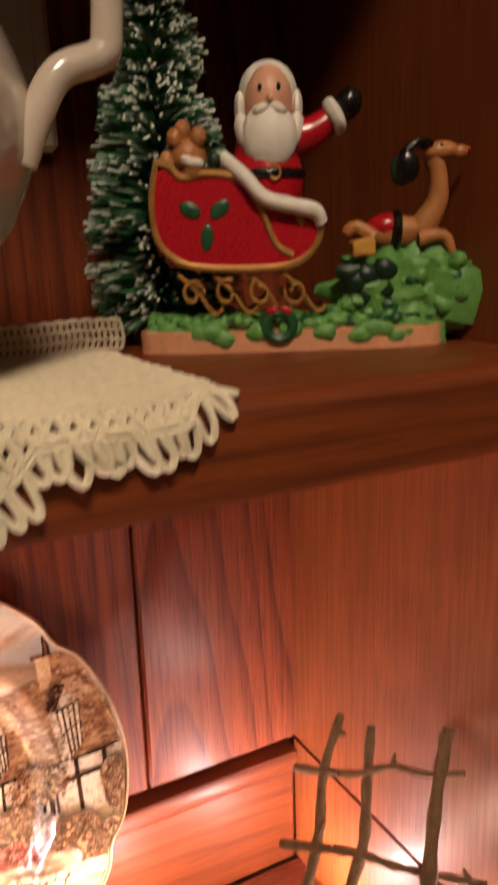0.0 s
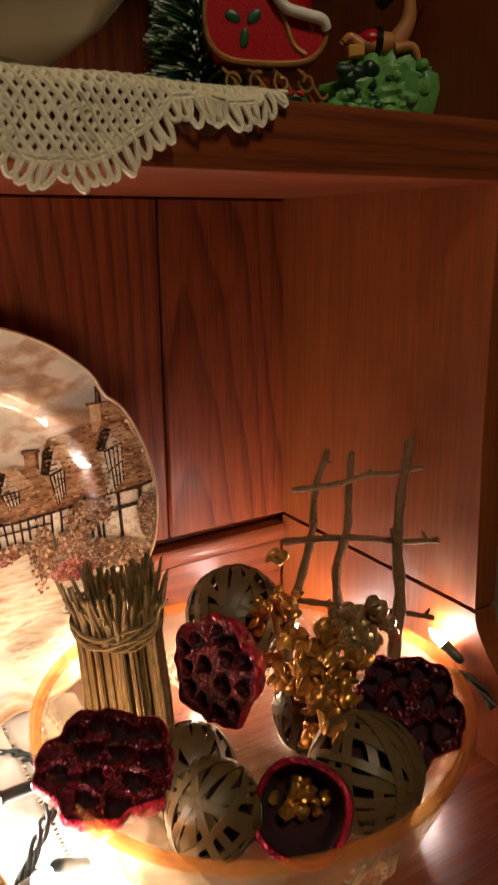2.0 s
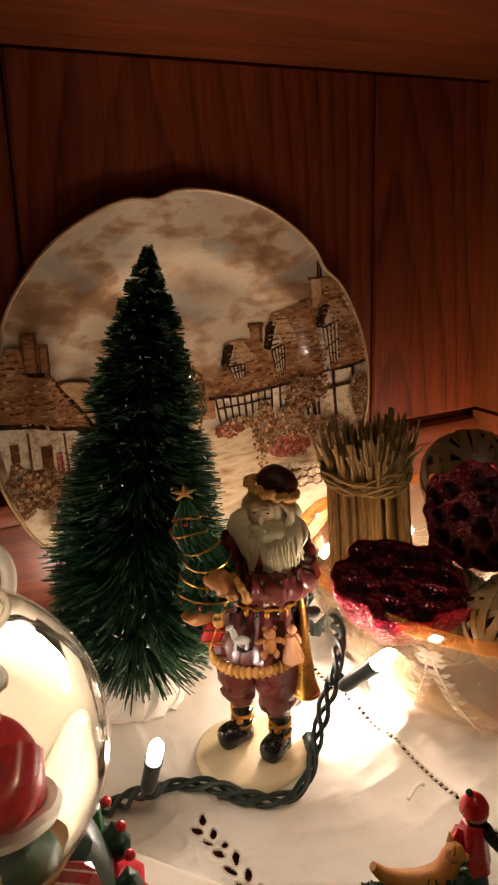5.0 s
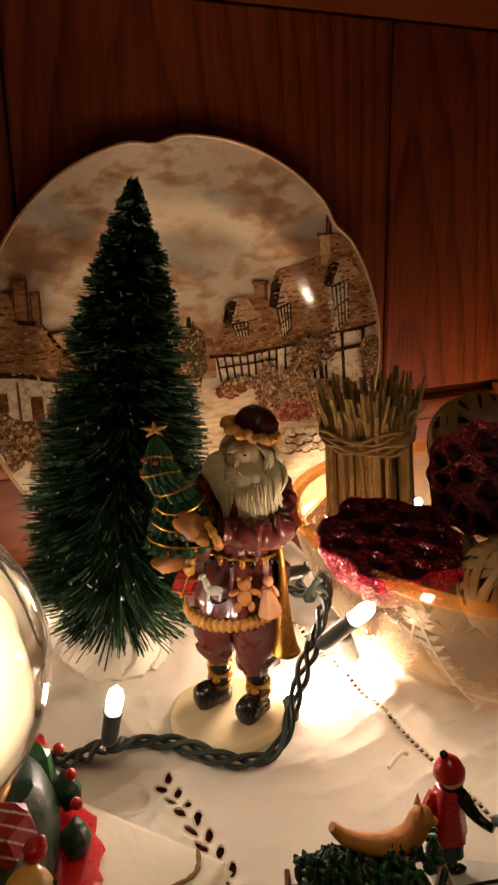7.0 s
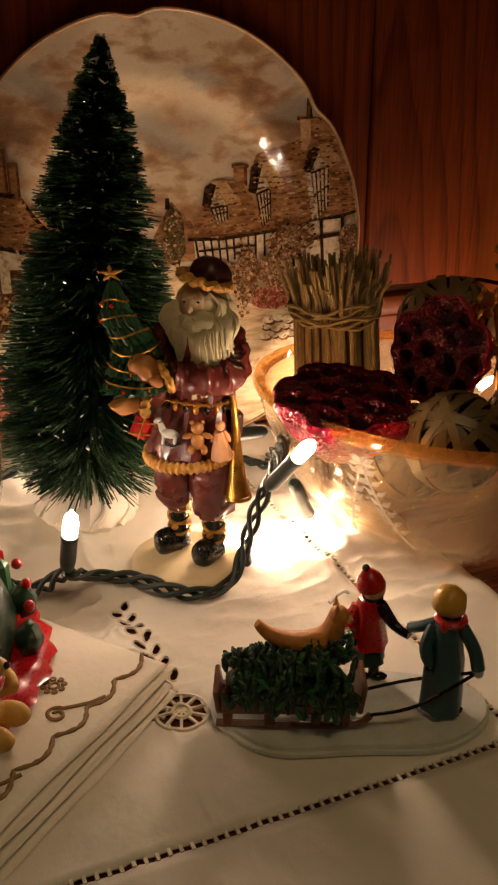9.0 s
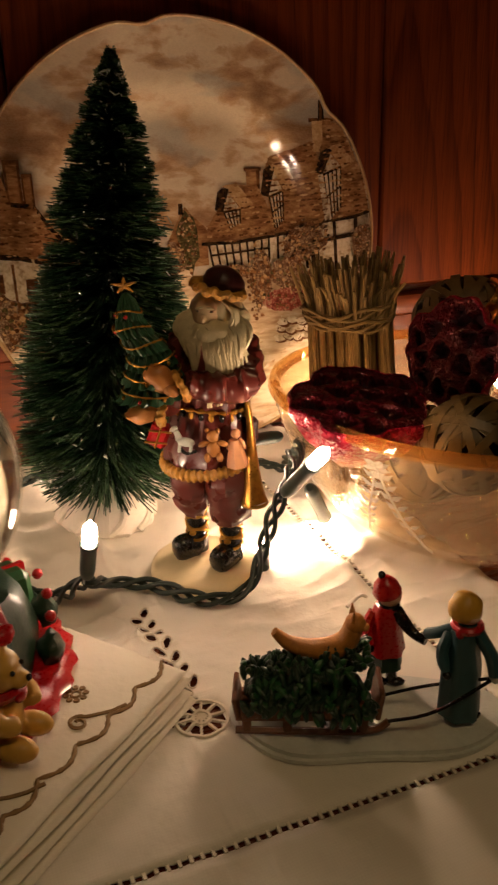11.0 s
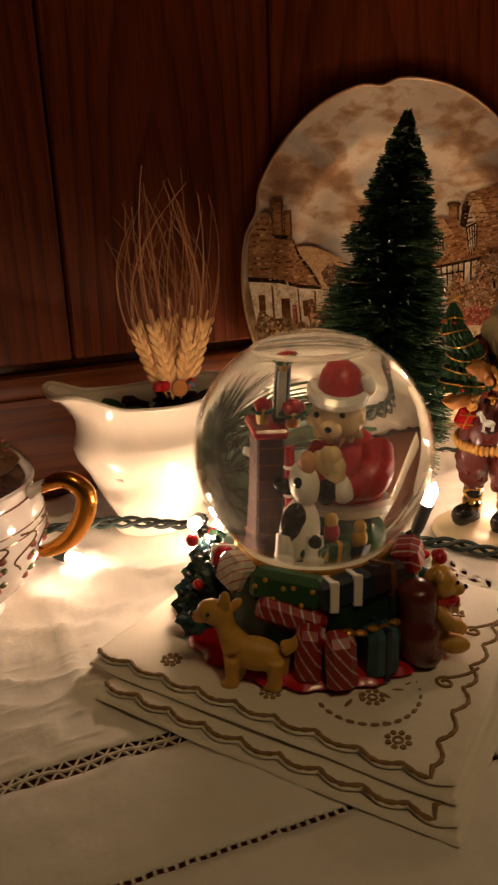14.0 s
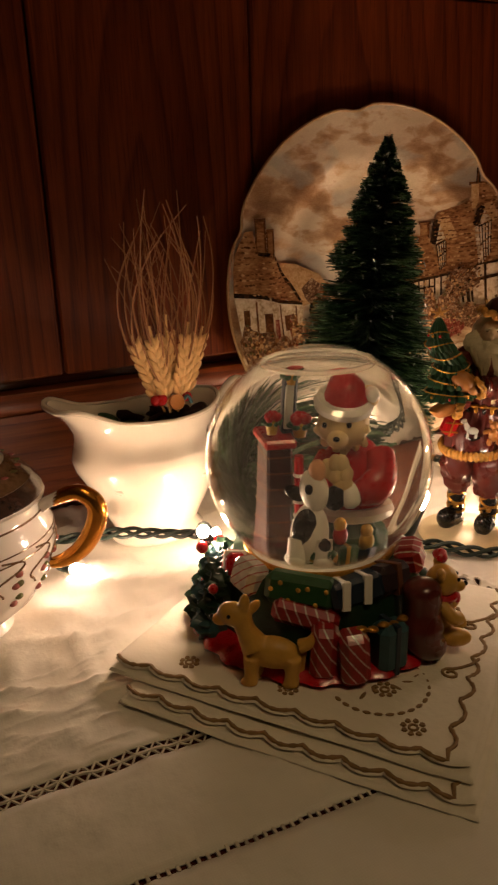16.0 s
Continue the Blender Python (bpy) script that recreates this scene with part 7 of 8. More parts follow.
# ---- gravy boat with wheat ----
boat = holder("gravy_boat", pose(-0.177, 0.388, 0.0, 0, 0, 10), "glossy cream ironstone gravy boat holding dried wheat", "gravy boat")


HULL = [Vector(q) for q in ((0.027, 0.020, 0.000), (0.031, 0.023, 0.001), (0.032, 0.0235, 0.004), (0.028, 0.0205, 0.009), (0.031, 0.023, 0.014), (0.038, 0.028, 0.027), (0.0445, 0.0325, 0.042), (0.0505, 0.0355, 0.052), (0.0520, 0.0362, 0.0585), (0.0450, 0.0325, 0.0700), (0.0490, 0.0345, 0.083))]


def hull(k):
    """One level of the hull: half length, half width and height, with the pouring lip to -x."""
    i = min(int(k), 9)
    t = k - i
    if t == 0 or i < 8:
        return HULL[i].lerp(HULL[i + 1], t)
    a, b = HULL[i], HULL[i + 1]
    before, after = HULL[i - 1], HULL[min(i + 2, 10)]
    return 0.5 * (2 * a + (b - before) * t + (2 * before - 5 * a + 4 * b - after) * t * t + (3 * a - before - 3 * b + after) * t ** 3)


def rim_height(a):
    lip = max(0, math.cos(a - math.pi)) ** 1.8
    tail = max(0, math.cos(a)) ** 3
    return 0.0205 * lip + 0.006 * tail - 0.0090 * max(0, -math.cos(a)) ** 8


def hull_point(a, k, inset=0.0):
    lx, ly, z = hull(k)
    lip = max(0, math.cos(a - math.pi))
    t = max(0, (k - 8) / 2)
    rx = lx * (1 + 0.31 * lip ** 1.3 * t ** 2) - inset
    zz = z + rim_height(a) * t ** 1.2
    flat = 1 - 0.52 * min(1, t) * min(1, 3 * lip)
    c, s = math.cos(a), math.sin(a)
    return Vector((rx * math.copysign(abs(c) ** flat, c), (ly - inset) * math.copysign(abs(s) ** flat, s) * (1 - 0.16 * lip * t), zz))


n = 120
g = Geo()
vs, fs = [], []
rows = [(k, 0.0) for k in (0, 1, 2, 3, 4, 5, 6, 7, 8, 8.25, 8.5, 8.75, 9, 9.25, 9.5, 9.75, 10)] + [(10, 0.0022)] + [(k, 0.0035) for k in (9.7, 9.3, 9, 8, 7, 6, 5)]
for k, ins in rows:
    for i in range(n):
        p = hull_point(2 * math.pi * i / n, k, ins)
        if (k, ins) == (10, 0.0022):
            p.z -= 0.0002
        vs.append(p)
for j in range(len(rows) - 1):
    for i in range(n):
        i2 = (i + 1) % n
        fs.append((j * n + i, j * n + i2, (j + 1) * n + i2, (j + 1) * n + i))
fs.append(tuple(reversed(range(n))))
fs.append(tuple((len(rows) - 1) * n + i for i in range(n)))
g.add(vs, fs)
g.put("body", CERAMIC, boat, angle=70)
Geo().tube([hull_point(2 * math.pi * i / n, 10, 0.0011) for i in range(n)], [0.0014 + 0.0006 * max(0, -math.cos(2 * math.pi * i / n)) ** 3 for i in range(n)], 0, 8, True).put("rim", CERAMIC, boat)
Geo().tube(curve([(0.050, 0, 0.074), (0.068, 0, 0.090), (0.082, 0, 0.072), (0.074, 0, 0.044), (0.048, 0, 0.032)], 8), 0.0045, 0, 10).put("handle", CERAMIC, boat)
rnd = random.Random(12)
for i in range(16):
    a = math.pi * (1.1 + 0.8 * rnd.random())
    p = hull_point(a, 6)
    Geo().blob(p + Vector((0, 0, 0.010 * rnd.random())), (0.0034, 0.0010, 0.0016), 0, (0, 40 * rnd.random(), math.degrees(a) + 90), 8, 5).put("relief_leaf", CERAMIC, boat)

filler = holder("dried_petals", (-0.170, 0.388, 0.061), "dark dried petals and leaves filling the gravy boat", "potpourri")
for i in range(46):
    a, q = rnd.random() * 6.28, math.sqrt(rnd.random())
    Geo().blob((0.041 * q * math.cos(a), 0.026 * q * math.sin(a), 0.008 * rnd.random() + 0.008), (0.008, 0.006, 0.0022), 0, (rnd.random() * 50 - 25, rnd.random() * 60 - 30, rnd.random() * 180), 9, 6, 0.3, 200).put("petal", POTPOURRI if i % 5 else GREEN, filler)

wheat = holder("wheat_spray", (-0.169, 0.366, 0.094), "fan of dried wheat ears with long awns and a button", "dried wheat")
rnd = random.Random(31)
for i, (x, lean, top, yy) in enumerate(((-0.0135, -20, 0.043, 0.0), (-0.0065, -10, 0.046, -0.003), (0.0005, 1, 0.050, 0.003), (0.0075, 11, 0.046, -0.003), (0.0140, 21, 0.044, 0.001))):
    m = pose(x * 0.55, yy, 0.0, 0, lean, 0)
    g = Geo()
    g.tube([m @ Vector((0, 0, -0.008)), m @ Vector((0, 0, top))], 0.0008, 0, 6)
    for r in range(6):
        z = 0.005 + 0.0058 * r
        for s in (-1, 1):
            w = 0.0030 * (1 - 0.06 * r)
            g.blob(m @ Vector((s * w, -0.0008, z + (0.002 if s > 0 else 0))), (0.0021, 0.0020, 0.0056), 0, (0, lean + s * 27, 0), 10, 7)
        g.blob(m @ Vector((0, -0.0014, z + 0.001)), (0.0015, 0.0014, 0.0044), 0, (0, lean, 0), 9, 6)
    ear = g.put("ear", WHEAT, wheat)
    for q in range(11):
        s = (q % 2) * 2 - 1
        z0 = 0.010 + 0.0019 * q
        spread = (lean * 1.0 + s * (4 + 7 * rnd.random()) + rnd.gauss(0, 5))
        ln = 0.060 + 0.042 * rnd.random()
        p0 = m @ Vector((s * 0.002, -0.001, z0))
        d0 = Vector((math.sin(radians(spread)), 0.12 * rnd.gauss(0, 1), math.cos(radians(spread))))
        bend = Vector((-1.05 * math.sin(radians(spread)) + 0.16 * rnd.gauss(0, 1), 0.1 * rnd.gauss(0, 1), -0.06))
        pts = [p0 + d0 * ln * t + bend * ln * t * t * 0.9 for t in (0, 0.25, 0.5, 0.75, 1)]
        Geo().tube(curve(pts, 3), [0.00058 - 0.00034 * j / 12 for j in range(13)], 0, 4).put("awn", AWN, ear)
for x, r in ((-0.0075, 0.0036), (0.0080, 0.0030), (-0.0115, 0.0030), (0.0095, 0.0024)):
    Geo().blob((x, -0.004, 0.001), r, 0, nu=10, nv=7, lump=0.2, freq=300).put("berry", RED, wheat)
Geo().lathe([(0.0008, -0.0012), (0.0045, -0.0012), (0.0050, 0.0), (0.0045, 0.0014), (0.0028, 0.0008), (0.0008, 0.0012)], 20, 0, pose(0.001, -0.0065, -0.001, 75, 0, 0)).put("button", TAN, wheat, "round tan wooden button")
Geo().tube(curve([(0.005, -0.006, -0.001), (0.008, -0.007, 0.002), (0.011, -0.005, -0.003)], 4), 0.0011, 0, 6).put("ribbon", BLUE, wheat)


# ---- covered sugar bowl ----
SUG = pose(-0.3095, 0.322, 0.0, 0, 0, 0)
sugar = holder("sugar_bowl", SUG, "white china sugar bowl, gold handles and floral band, lid on", "sugar bowl")
prof = [(0.001, 0.0), (0.026, 0.0), (0.028, 0.002), (0.026, 0.006), (0.030, 0.010), (0.042, 0.020), (0.0505, 0.034), (0.0545, 0.048), (0.0540, 0.058), (0.0505, 0.066), (0.0500, 0.070), (0.0515, 0.0725), (0.0490, 0.0735), (0.0470, 0.070), (0.046, 0.060)]
Geo().lathe(prof, 64, 0).put("body", CHINA, sugar, angle=60)
lid = Geo().lathe([(0.0495, 0.0725), (0.0508, 0.0740), (0.0500, 0.0765), (0.044, 0.083), (0.034, 0.090), (0.020, 0.095), (0.008, 0.097), (0.006, 0.101), (0.009, 0.106), (0.006, 0.111), (0.001, 0.112)], 64, 0).put("lid", CHINA, sugar)
BANDDARK = plain("dark_band_print", "3a2a22", 0.15, var=0.5, scale=400, coat=0.5)
ROSE = plain("rose_print", "a8645a", 0.2, var=0.4, scale=500)
LEAFP = plain("leaf_print", "6a6a42", 0.2, var=0.4, scale=500)
TRACERY = plain("brown_tracery", "7a5a3a", 0.25, 0.3, var=0.4)
Geo().lathe([(0.0512, 0.0742), (0.0503, 0.0768), (0.0462, 0.0818)], 64, 0, None, None, False).put("dark_band", BANDDARK, lid)
Geo().lathe([(0.0462, 0.0819), (0.0440, 0.0836), (0.0350, 0.0898), (0.0340, 0.0904)], 64, 0, None, None, False).put("floral_band", plain("lid_band", "6a5238", 0.15, var=0.6, scale=260, coat=0.5), lid)
for i in range(26):
    a = 2 * math.pi * i / 26
    Geo().blob((0.0400 * math.cos(a), 0.0400 * math.sin(a), 0.0868), (0.0020, 0.0020, 0.0006), 0, (0, 0, 0), 8, 5).put("painted_flower", ROSE if i % 2 else LEAFP, lid)


def wall_r(z):
    for (r0, z0), (r1, z1) in zip(prof[1:11], prof[2:12]):
        if z0 <= z <= z1:
            return r0 + (r1 - r0) * (z - z0) / (z1 - z0)
    return 0.05


for z, r in ((0.0662, 0.0006), (0.0560, 0.0004), (0.0520, 0.0004)):
    Geo().tube(circle_pts((0, 0, z), wall_r(z) + 0.0001, 64), r, 0, 5, True).put("band_line", TRACERY, sugar)
for i in range(16):
    a0 = 2 * math.pi * i / 16
    pts = []
    for k in range(22):
        t = k / 21
        a, z = a0 + 0.30 * math.sin(t * 6.28) * (1 - t), 0.054 - 0.018 * t
        pts.append(((wall_r(z) + 0.0001) * math.cos(a), (wall_r(z) + 0.0001) * math.sin(a), z))
    Geo().tube(pts, 0.0006, 0, 4).put("scroll_print", TRACERY, sugar)
    for k in range(5):
        a, z = a0 + 0.16 + 0.03 * math.sin(k * 2.5), 0.046 - 0.004 * k + 0.002 * math.sin(k * 4)
        Geo().blob(((wall_r(z) - 0.0004) * math.cos(a), (wall_r(z) - 0.0004) * math.sin(a), z), (0.0024, 0.0024, 0.0018), 0, nu=8, nv=5).put("painted_flower", (ROSE, LEAFP)[k % 2], sugar)
for deg in (-24, 156):
    hm = pose(0, 0, 0, 0, 0, deg)
    pts = curve([(0.048, 0, 0.0655), (0.056, 0, 0.0700), (0.068, 0, 0.0735), (0.0765, 0, 0.0670), (0.0755, 0, 0.0560), (0.0680, 0, 0.0440), (0.0590, 0, 0.0380), (0.0510, 0, 0.0360)], 6)
    k = len(pts)
    inner_ = Geo().tube(pts[: k // 3 + 1], [0.0030 + 0.0010 * i / k for i in range(k // 3 + 1)], 0, 12, False, hm)
    inner_.put("handle_arm", CHINA, sugar)
    Geo().tube([p + Vector((0.0006, 0, 0)) for p in pts[4:]], [0.0026 + 0.0026 * math.sin(math.pi * min(1, i / (k - 5))) for i in range(k - 4)], 0, 14, False, hm).put("handle", GOLD, sugar, "worn gold gilt handle")


# ---- upper shelf: sleigh figurine ----
def figure_sleigh():
    M = [RED, GILT, WHITE, SKIN, BLACK, LEAF, GREEN, PEACH, BROWN, TAN, DKGREEN, YELLOW]
    g = Geo()
    # base: plaster front with green moss, higher at the deer's end
    out = [(-0.066, -0.016), (-0.040, -0.020), (0.000, -0.021), (0.040, -0.020), (0.062, -0.014), (0.066, 0.0), (0.060, 0.014), (0.0, 0.018), (-0.060, 0.015), (-0.068, 0.0)]
    out = [(p.x, p.y) for p in curve([(*q, 0) for q in out], 5, True)]
    g.slab(out, 0.0, 0.0095, 7)
    rnd = random.Random(2)
    for i in range(260):
        x = -0.064 + 0.128 * rnd.random()
        edge = 0.017 * (1 - (abs(x) / 0.07) ** 4)
        y = -edge + 2 * edge * rnd.random()
        g.blob((x, y, 0.0100 + 0.004 * rnd.random()), (0.0040, 0.0034, 0.0028), 5 if rnd.random() < 0.8 else 6, (0, 0, rnd.random() * 180), 9, 6, 0.3, 200)
    for i in range(26):
        x = -0.062 + 0.124 * i / 25
        edge = -0.0205 * (1 - (abs(x) / 0.072) ** 4)
        if abs(x) > 0.03 or i % 3 == 0:
            g.blob((x, edge, 0.0075 + 0.002 * math.sin(i * 1.7)), (0.0056, 0.0026, 0.0040), 5, (0, 0, 0), 9, 6, 0.3, 250)
    for i in range(200):
        t = rnd.random()
        x, z = 0.012 + 0.062 * t, 0.012 + 0.026 * t ** 0.8 * rnd.random()
        g.blob((x, -0.010 + 0.022 * rnd.random(), z), (0.0052, 0.0044, 0.0038), 5 if rnd.random() < 0.65 else 6, (0, 0, rnd.random() * 180), 9, 6, 0.35, 160)
    g.lathe([(0.016, 0.008), (0.015, 0.024), (0.011, 0.034), (0.001, 0.038)], 24, 5, pose(0.050, 0.003, 0))
    g.lathe([(0.013, 0.010), (0.016, 0.026), (0.013, 0.034), (0.001, 0.037)], 24, 5, pose(0.068, 0.002, 0, 0, 12, 0))
    g.blob((0.048, 0.001, 0.021), (0.031, 0.015, 0.025), 5, (0, -8, 0), 44, 26, 0.45, 160)
    g.blob((0.066, 0.001, 0.026), (0.014, 0.013, 0.015), 5, (0, 0, 0), 40, 24, 0.45, 180)
    for i in range(7):
        g.blob((0.018 + 0.022 * rnd.random(), -0.014 + 0.004 * rnd.random(), 0.018 + 0.016 * rnd.random()), (0.006, 0.004, 0.005), 10, (0, 0, 0), 9, 6, 0.3, 200)
    # wreath
    g.tube([(p.x, p.y, p.z) for p in circle_pts((-0.008, -0.0215, 0.0115), 0.0058, 18, flat="y")], 0.0026, 6, 7, True)
    for s in (-1, 1):
        g.blob((-0.008 + s * 0.0028, -0.0238, 0.0182), (0.0030, 0.0012, 0.0016), 0, (0, s * 25, 0), 9, 6)
    mark = len(g.v)
    # sleigh body, two cheeks and a curved shell
    for y in (-0.0165, 0.0125):
        m = Matrix(((1, 0, 0, 0), (0, 0, 1, y), (0, 1, 0, 0), (0, 0, 0, 1)))
        body = [(-0.057, 0.076), (-0.0595, 0.062), (-0.057, 0.048), (-0.047, 0.040), (-0.030, 0.037), (0.0, 0.0365), (0.014, 0.039), (0.022, 0.046), (0.0225, 0.054), (0.012, 0.060), (-0.004, 0.068), (-0.014, 0.072), (-0.030, 0.075), (-0.046, 0.076)]
        g.slab([(p.x, p.y) for p in curve([(*q, 0) for q in body], 4, True)], 0, 0.003, 0, m)
        trim = curve([(-0.057, y + 0.0005, 0.080), (-0.0605, y + 0.0005, 0.064), (-0.058, y + 0.0005, 0.048), (-0.047, y + 0.0005, 0.039), (-0.030, y + 0.0005, 0.0362), (0.0, y + 0.0005, 0.0358), (0.015, y + 0.0005, 0.0385), (0.0245, y + 0.0005, 0.047), (0.0245, y + 0.0005, 0.056), (0.019, y + 0.0005, 0.0605), (0.0140, y + 0.0005, 0.0575), (0.0165, y + 0.0005, 0.0535)], 5)
        g.tube(trim, 0.0018, 1, 7)
        top = curve([(-0.057, y + 0.0005, 0.080), (-0.050, y, 0.0775), (-0.044, y, 0.0735), (-0.030, y, 0.0750), (-0.014, y, 0.0715), (-0.005, y, 0.060), (0.002, y, 0.046), (0.011, y, 0.0405)], 5)
        g.tube(top, 0.0017, 1, 7)
    g.box((-0.018, -0.0005, 0.041), (0.076, 0.030, 0.008), 0, bev=0.003)
    g.box((-0.0575, -0.0005, 0.060), (0.004, 0.030, 0.036), 0, bev=0.0015)
    g.box((0.018, -0.0005, 0.046), (0.006, 0.030, 0.014), 0, bev=0.002)
    for x, z, r in ((-0.041, 0.0605, -70), (-0.026, 0.0605, 60), (-0.033, 0.0490, 10)):
        g.blob((x, -0.0172, z), (0.0032, 0.0008, 0.0056), 6, (0, r, 0), 10, 7)
    # runners: small scrolls
    for y in (-0.014, 0.010):
        for k in range(4):
            x = -0.042 + 0.018 * k
            sp = [(x + 0.0062 * (1 - i / 22) * math.cos(i * 0.45 + k), y - 0.001, 0.0255 + 0.0062 * (1 - i / 22) * math.sin(i * 0.45 + k)) for i in range(15)]
            g.tube(sp, 0.0011, 1, 6)
            g.tube(curve([(x - 0.007, y, 0.0335), (x + 0.002, y, 0.027), (x + 0.009, y, 0.0185), (x + 0.0125, y, 0.0165), (x + 0.0160, y, 0.0190)], 5), 0.0011, 1, 6)
    # driver: belly, coat, belt, head, beard, raised arm
    seat = len(g.v)
    g.blob((-0.008, -0.003, 0.071), (0.0195, 0.0140, 0.0210), 0, (0, 0, 0), 22, 14)
    g.blob((-0.008, -0.003, 0.080), (0.0165, 0.0120, 0.0180), 0, (0, 0, 0), 20, 12)
    g.tube([(-0.008 + 0.0192 * math.cos(a), -0.003 + 0.0142 * math.sin(a), 0.0735) for a in [2 * math.pi * i / 30 for i in range(30)]], 0.0020, 4, 8, True)
    g.tube(circle_pts((-0.004, -0.0182, 0.0735), 0.0026, 12, flat="y"), 0.0007, 1, 5, True)
    g.tube(curve([(-0.030, -0.012, 0.080), (-0.020, -0.0185, 0.0725), (-0.010, -0.0200, 0.0635), (0.004, -0.0200, 0.0600), (0.016, -0.0190, 0.0575), (0.019, -0.017, 0.0530)], 6), 0.0034, 2, 10)
    g.blob((-0.006, -0.004, 0.103), (0.0125, 0.0118, 0.0145), 3, (0, 0, 0), 20, 14)
    g.blob((-0.006, 0.0005, 0.1075), (0.0150, 0.0120, 0.0125), 2, (0, 0, 0), 20, 12)
    for i in range(30):
        a = -1.5 + 3.0 * i / 29
        g.blob((-0.006 + 0.0142 * math.sin(a), -0.006 - 0.0060 * math.cos(a), 0.0935 - 0.0075 * math.cos(a) + 0.001 * math.sin(i * 3)), (0.0040, 0.0040, 0.0056), 2, (0, 0, 0), 9, 6)
    g.blob((-0.006, -0.0115, 0.0885), (0.0140, 0.0075, 0.0140), 2, (0, 0, 0), 18, 12, 0.12, 260)
    for s in (-1, 1):
        g.blob((-0.006 + s * 0.0042, -0.0155, 0.0985), (0.0048, 0.0028, 0.0022), 2, (0, s * 18, 0), 10, 7)
        g.blob((-0.006 + s * 0.0046, -0.0150, 0.1068), (0.0011, 0.0007, 0.0016), 4, nu=8, nv=6)
        g.blob((-0.006 + s * 0.0145, -0.002, 0.1010), (0.0032, 0.0050, 0.0070), 2, nu=10, nv=8)
    g.blob((-0.006, -0.0168, 0.1022), (0.0020, 0.0020, 0.0018), 3, nu=10, nv=7)
    g.blob((-0.006, -0.0155, 0.0965), (0.0022, 0.0010, 0.0008), 0, nu=8, nv=5)
    g.tube(curve([(0.005, -0.002, 0.088), (0.016, -0.003, 0.090), (0.024, -0.003, 0.0945)], 5), [0.0085, 0.0082, 0.008, 0.0078, 0.0074, 0.007, 0.0068, 0.0066, 0.0064, 0.0062, 0.006], 0, 14)
    g.tube([pose(0.0275, -0.004, 0.0965, 0, 55, 0) @ p for p in circle_pts((0, 0, 0), 0.0052, 16)], 0.0034, 2, 8, True)
    g.blob((0.0345, -0.004, 0.1010), (0.0080, 0.0055, 0.0065), 4, (0, -35, 0), 14, 9)
    g.v[seat:] = [(x + 0.0065, y, z + 0.001) for x, y, z in g.v[seat:]]
    # toy sack behind
    g.blob((-0.042, -0.002, 0.083), (0.0100, 0.0090, 0.0085), 9, (0, 0, 0), 14, 10)
    for c in ((-0.048, -0.006, 0.090), (-0.036, -0.006, 0.0905), (-0.044, -0.004, 0.0935)):
        g.blob(c, 0.0045, 9, nu=10, nv=7)
    g.blob((-0.039, -0.0150, 0.0770), (0.0052, 0.0045, 0.0048), 9, nu=12, nv=8)
    g.tube([pose(-0.039, -0.015, 0.0800, 10, 10, 0) @ p for p in circle_pts((0, 0, 0), 0.0046, 14)], 0.0018, 2, 7, True)
    g.blob((-0.052, -0.013, 0.0790), (0.0040, 0.0030, 0.0060), 9, nu=10, nv=7)
    g.blob((-0.028, -0.0140, 0.0800), 0.0036, 10, nu=10, nv=7)
    # the sleigh and its driver are narrow for their height
    g.v[mark:] = [(-0.060 + (x + 0.060) * 0.83, y, z) for x, y, z in g.v[mark:]]
    # deer
    g.blob((0.044, -0.004, 0.0490), (0.0165, 0.0068, 0.0070), 9, (0, -4, 0), 18, 11)
    g.tube([(0.0445 + 0.0005 * math.sin(a), -0.004 + 0.0072 * math.cos(a), 0.0492 + 0.0074 * math.sin(a)) for a in [2 * math.pi * i / 20 for i in range(20)]], 0.0022, 4, 7, True)
    g.blob((0.0405, -0.004, 0.0515), (0.0090, 0.0074, 0.0058), 0, (0, -4, 0), 14, 9)
    g.tube(curve([(0.056, -0.004, 0.050), (0.0625, -0.005, 0.061), (0.0625, -0.006, 0.072), (0.0600, -0.006, 0.079)], 5), [0.0062, 0.006, 0.0058, 0.0055, 0.005, 0.0048, 0.0046, 0.0044, 0.0042, 0.004, 0.004, 0.004, 0.004, 0.004, 0.004, 0.004], 9, 12)
    g.blob((0.0630, -0.007, 0.0820), (0.0078, 0.0042, 0.0040), 9, (0, -6, 0), 14, 9)
    g.blob((0.0712, -0.007, 0.0815), (0.0040, 0.0030, 0.0028), 9, nu=10, nv=7)
    g.blob((0.0745, -0.007, 0.0820), 0.0016, 0, nu=8, nv=6)
    g.blob((0.0625, -0.0105, 0.0838), (0.0008, 0.0006, 0.0008), 4, nu=6, nv=5)
    for s in (-1, 1):
        g.tube(curve([(0.0585, -0.006 + s * 0.0035, 0.0845), (0.0525, -0.006 + s * 0.006, 0.0855), (0.0475, -0.006 + s * 0.007, 0.0815)], 4), 0.0017, 4, 7)
        g.blob((0.0480, -0.006 + s * 0.007, 0.0755), (0.0052, 0.0024, 0.0068), 10 if s > 0 else 4, nu=10, nv=7)
        g.tube(curve([(0.0540, -0.004 + s * 0.004, 0.046), (0.0650, -0.004 + s * 0.004, 0.0470), (0.0690, -0.004 + s * 0.004, 0.0400)], 4), [0.0040, 0.0036, 0.0032, 0.003, 0.0028, 0.0026, 0.0024, 0.0022, 0.002], 9, 9)
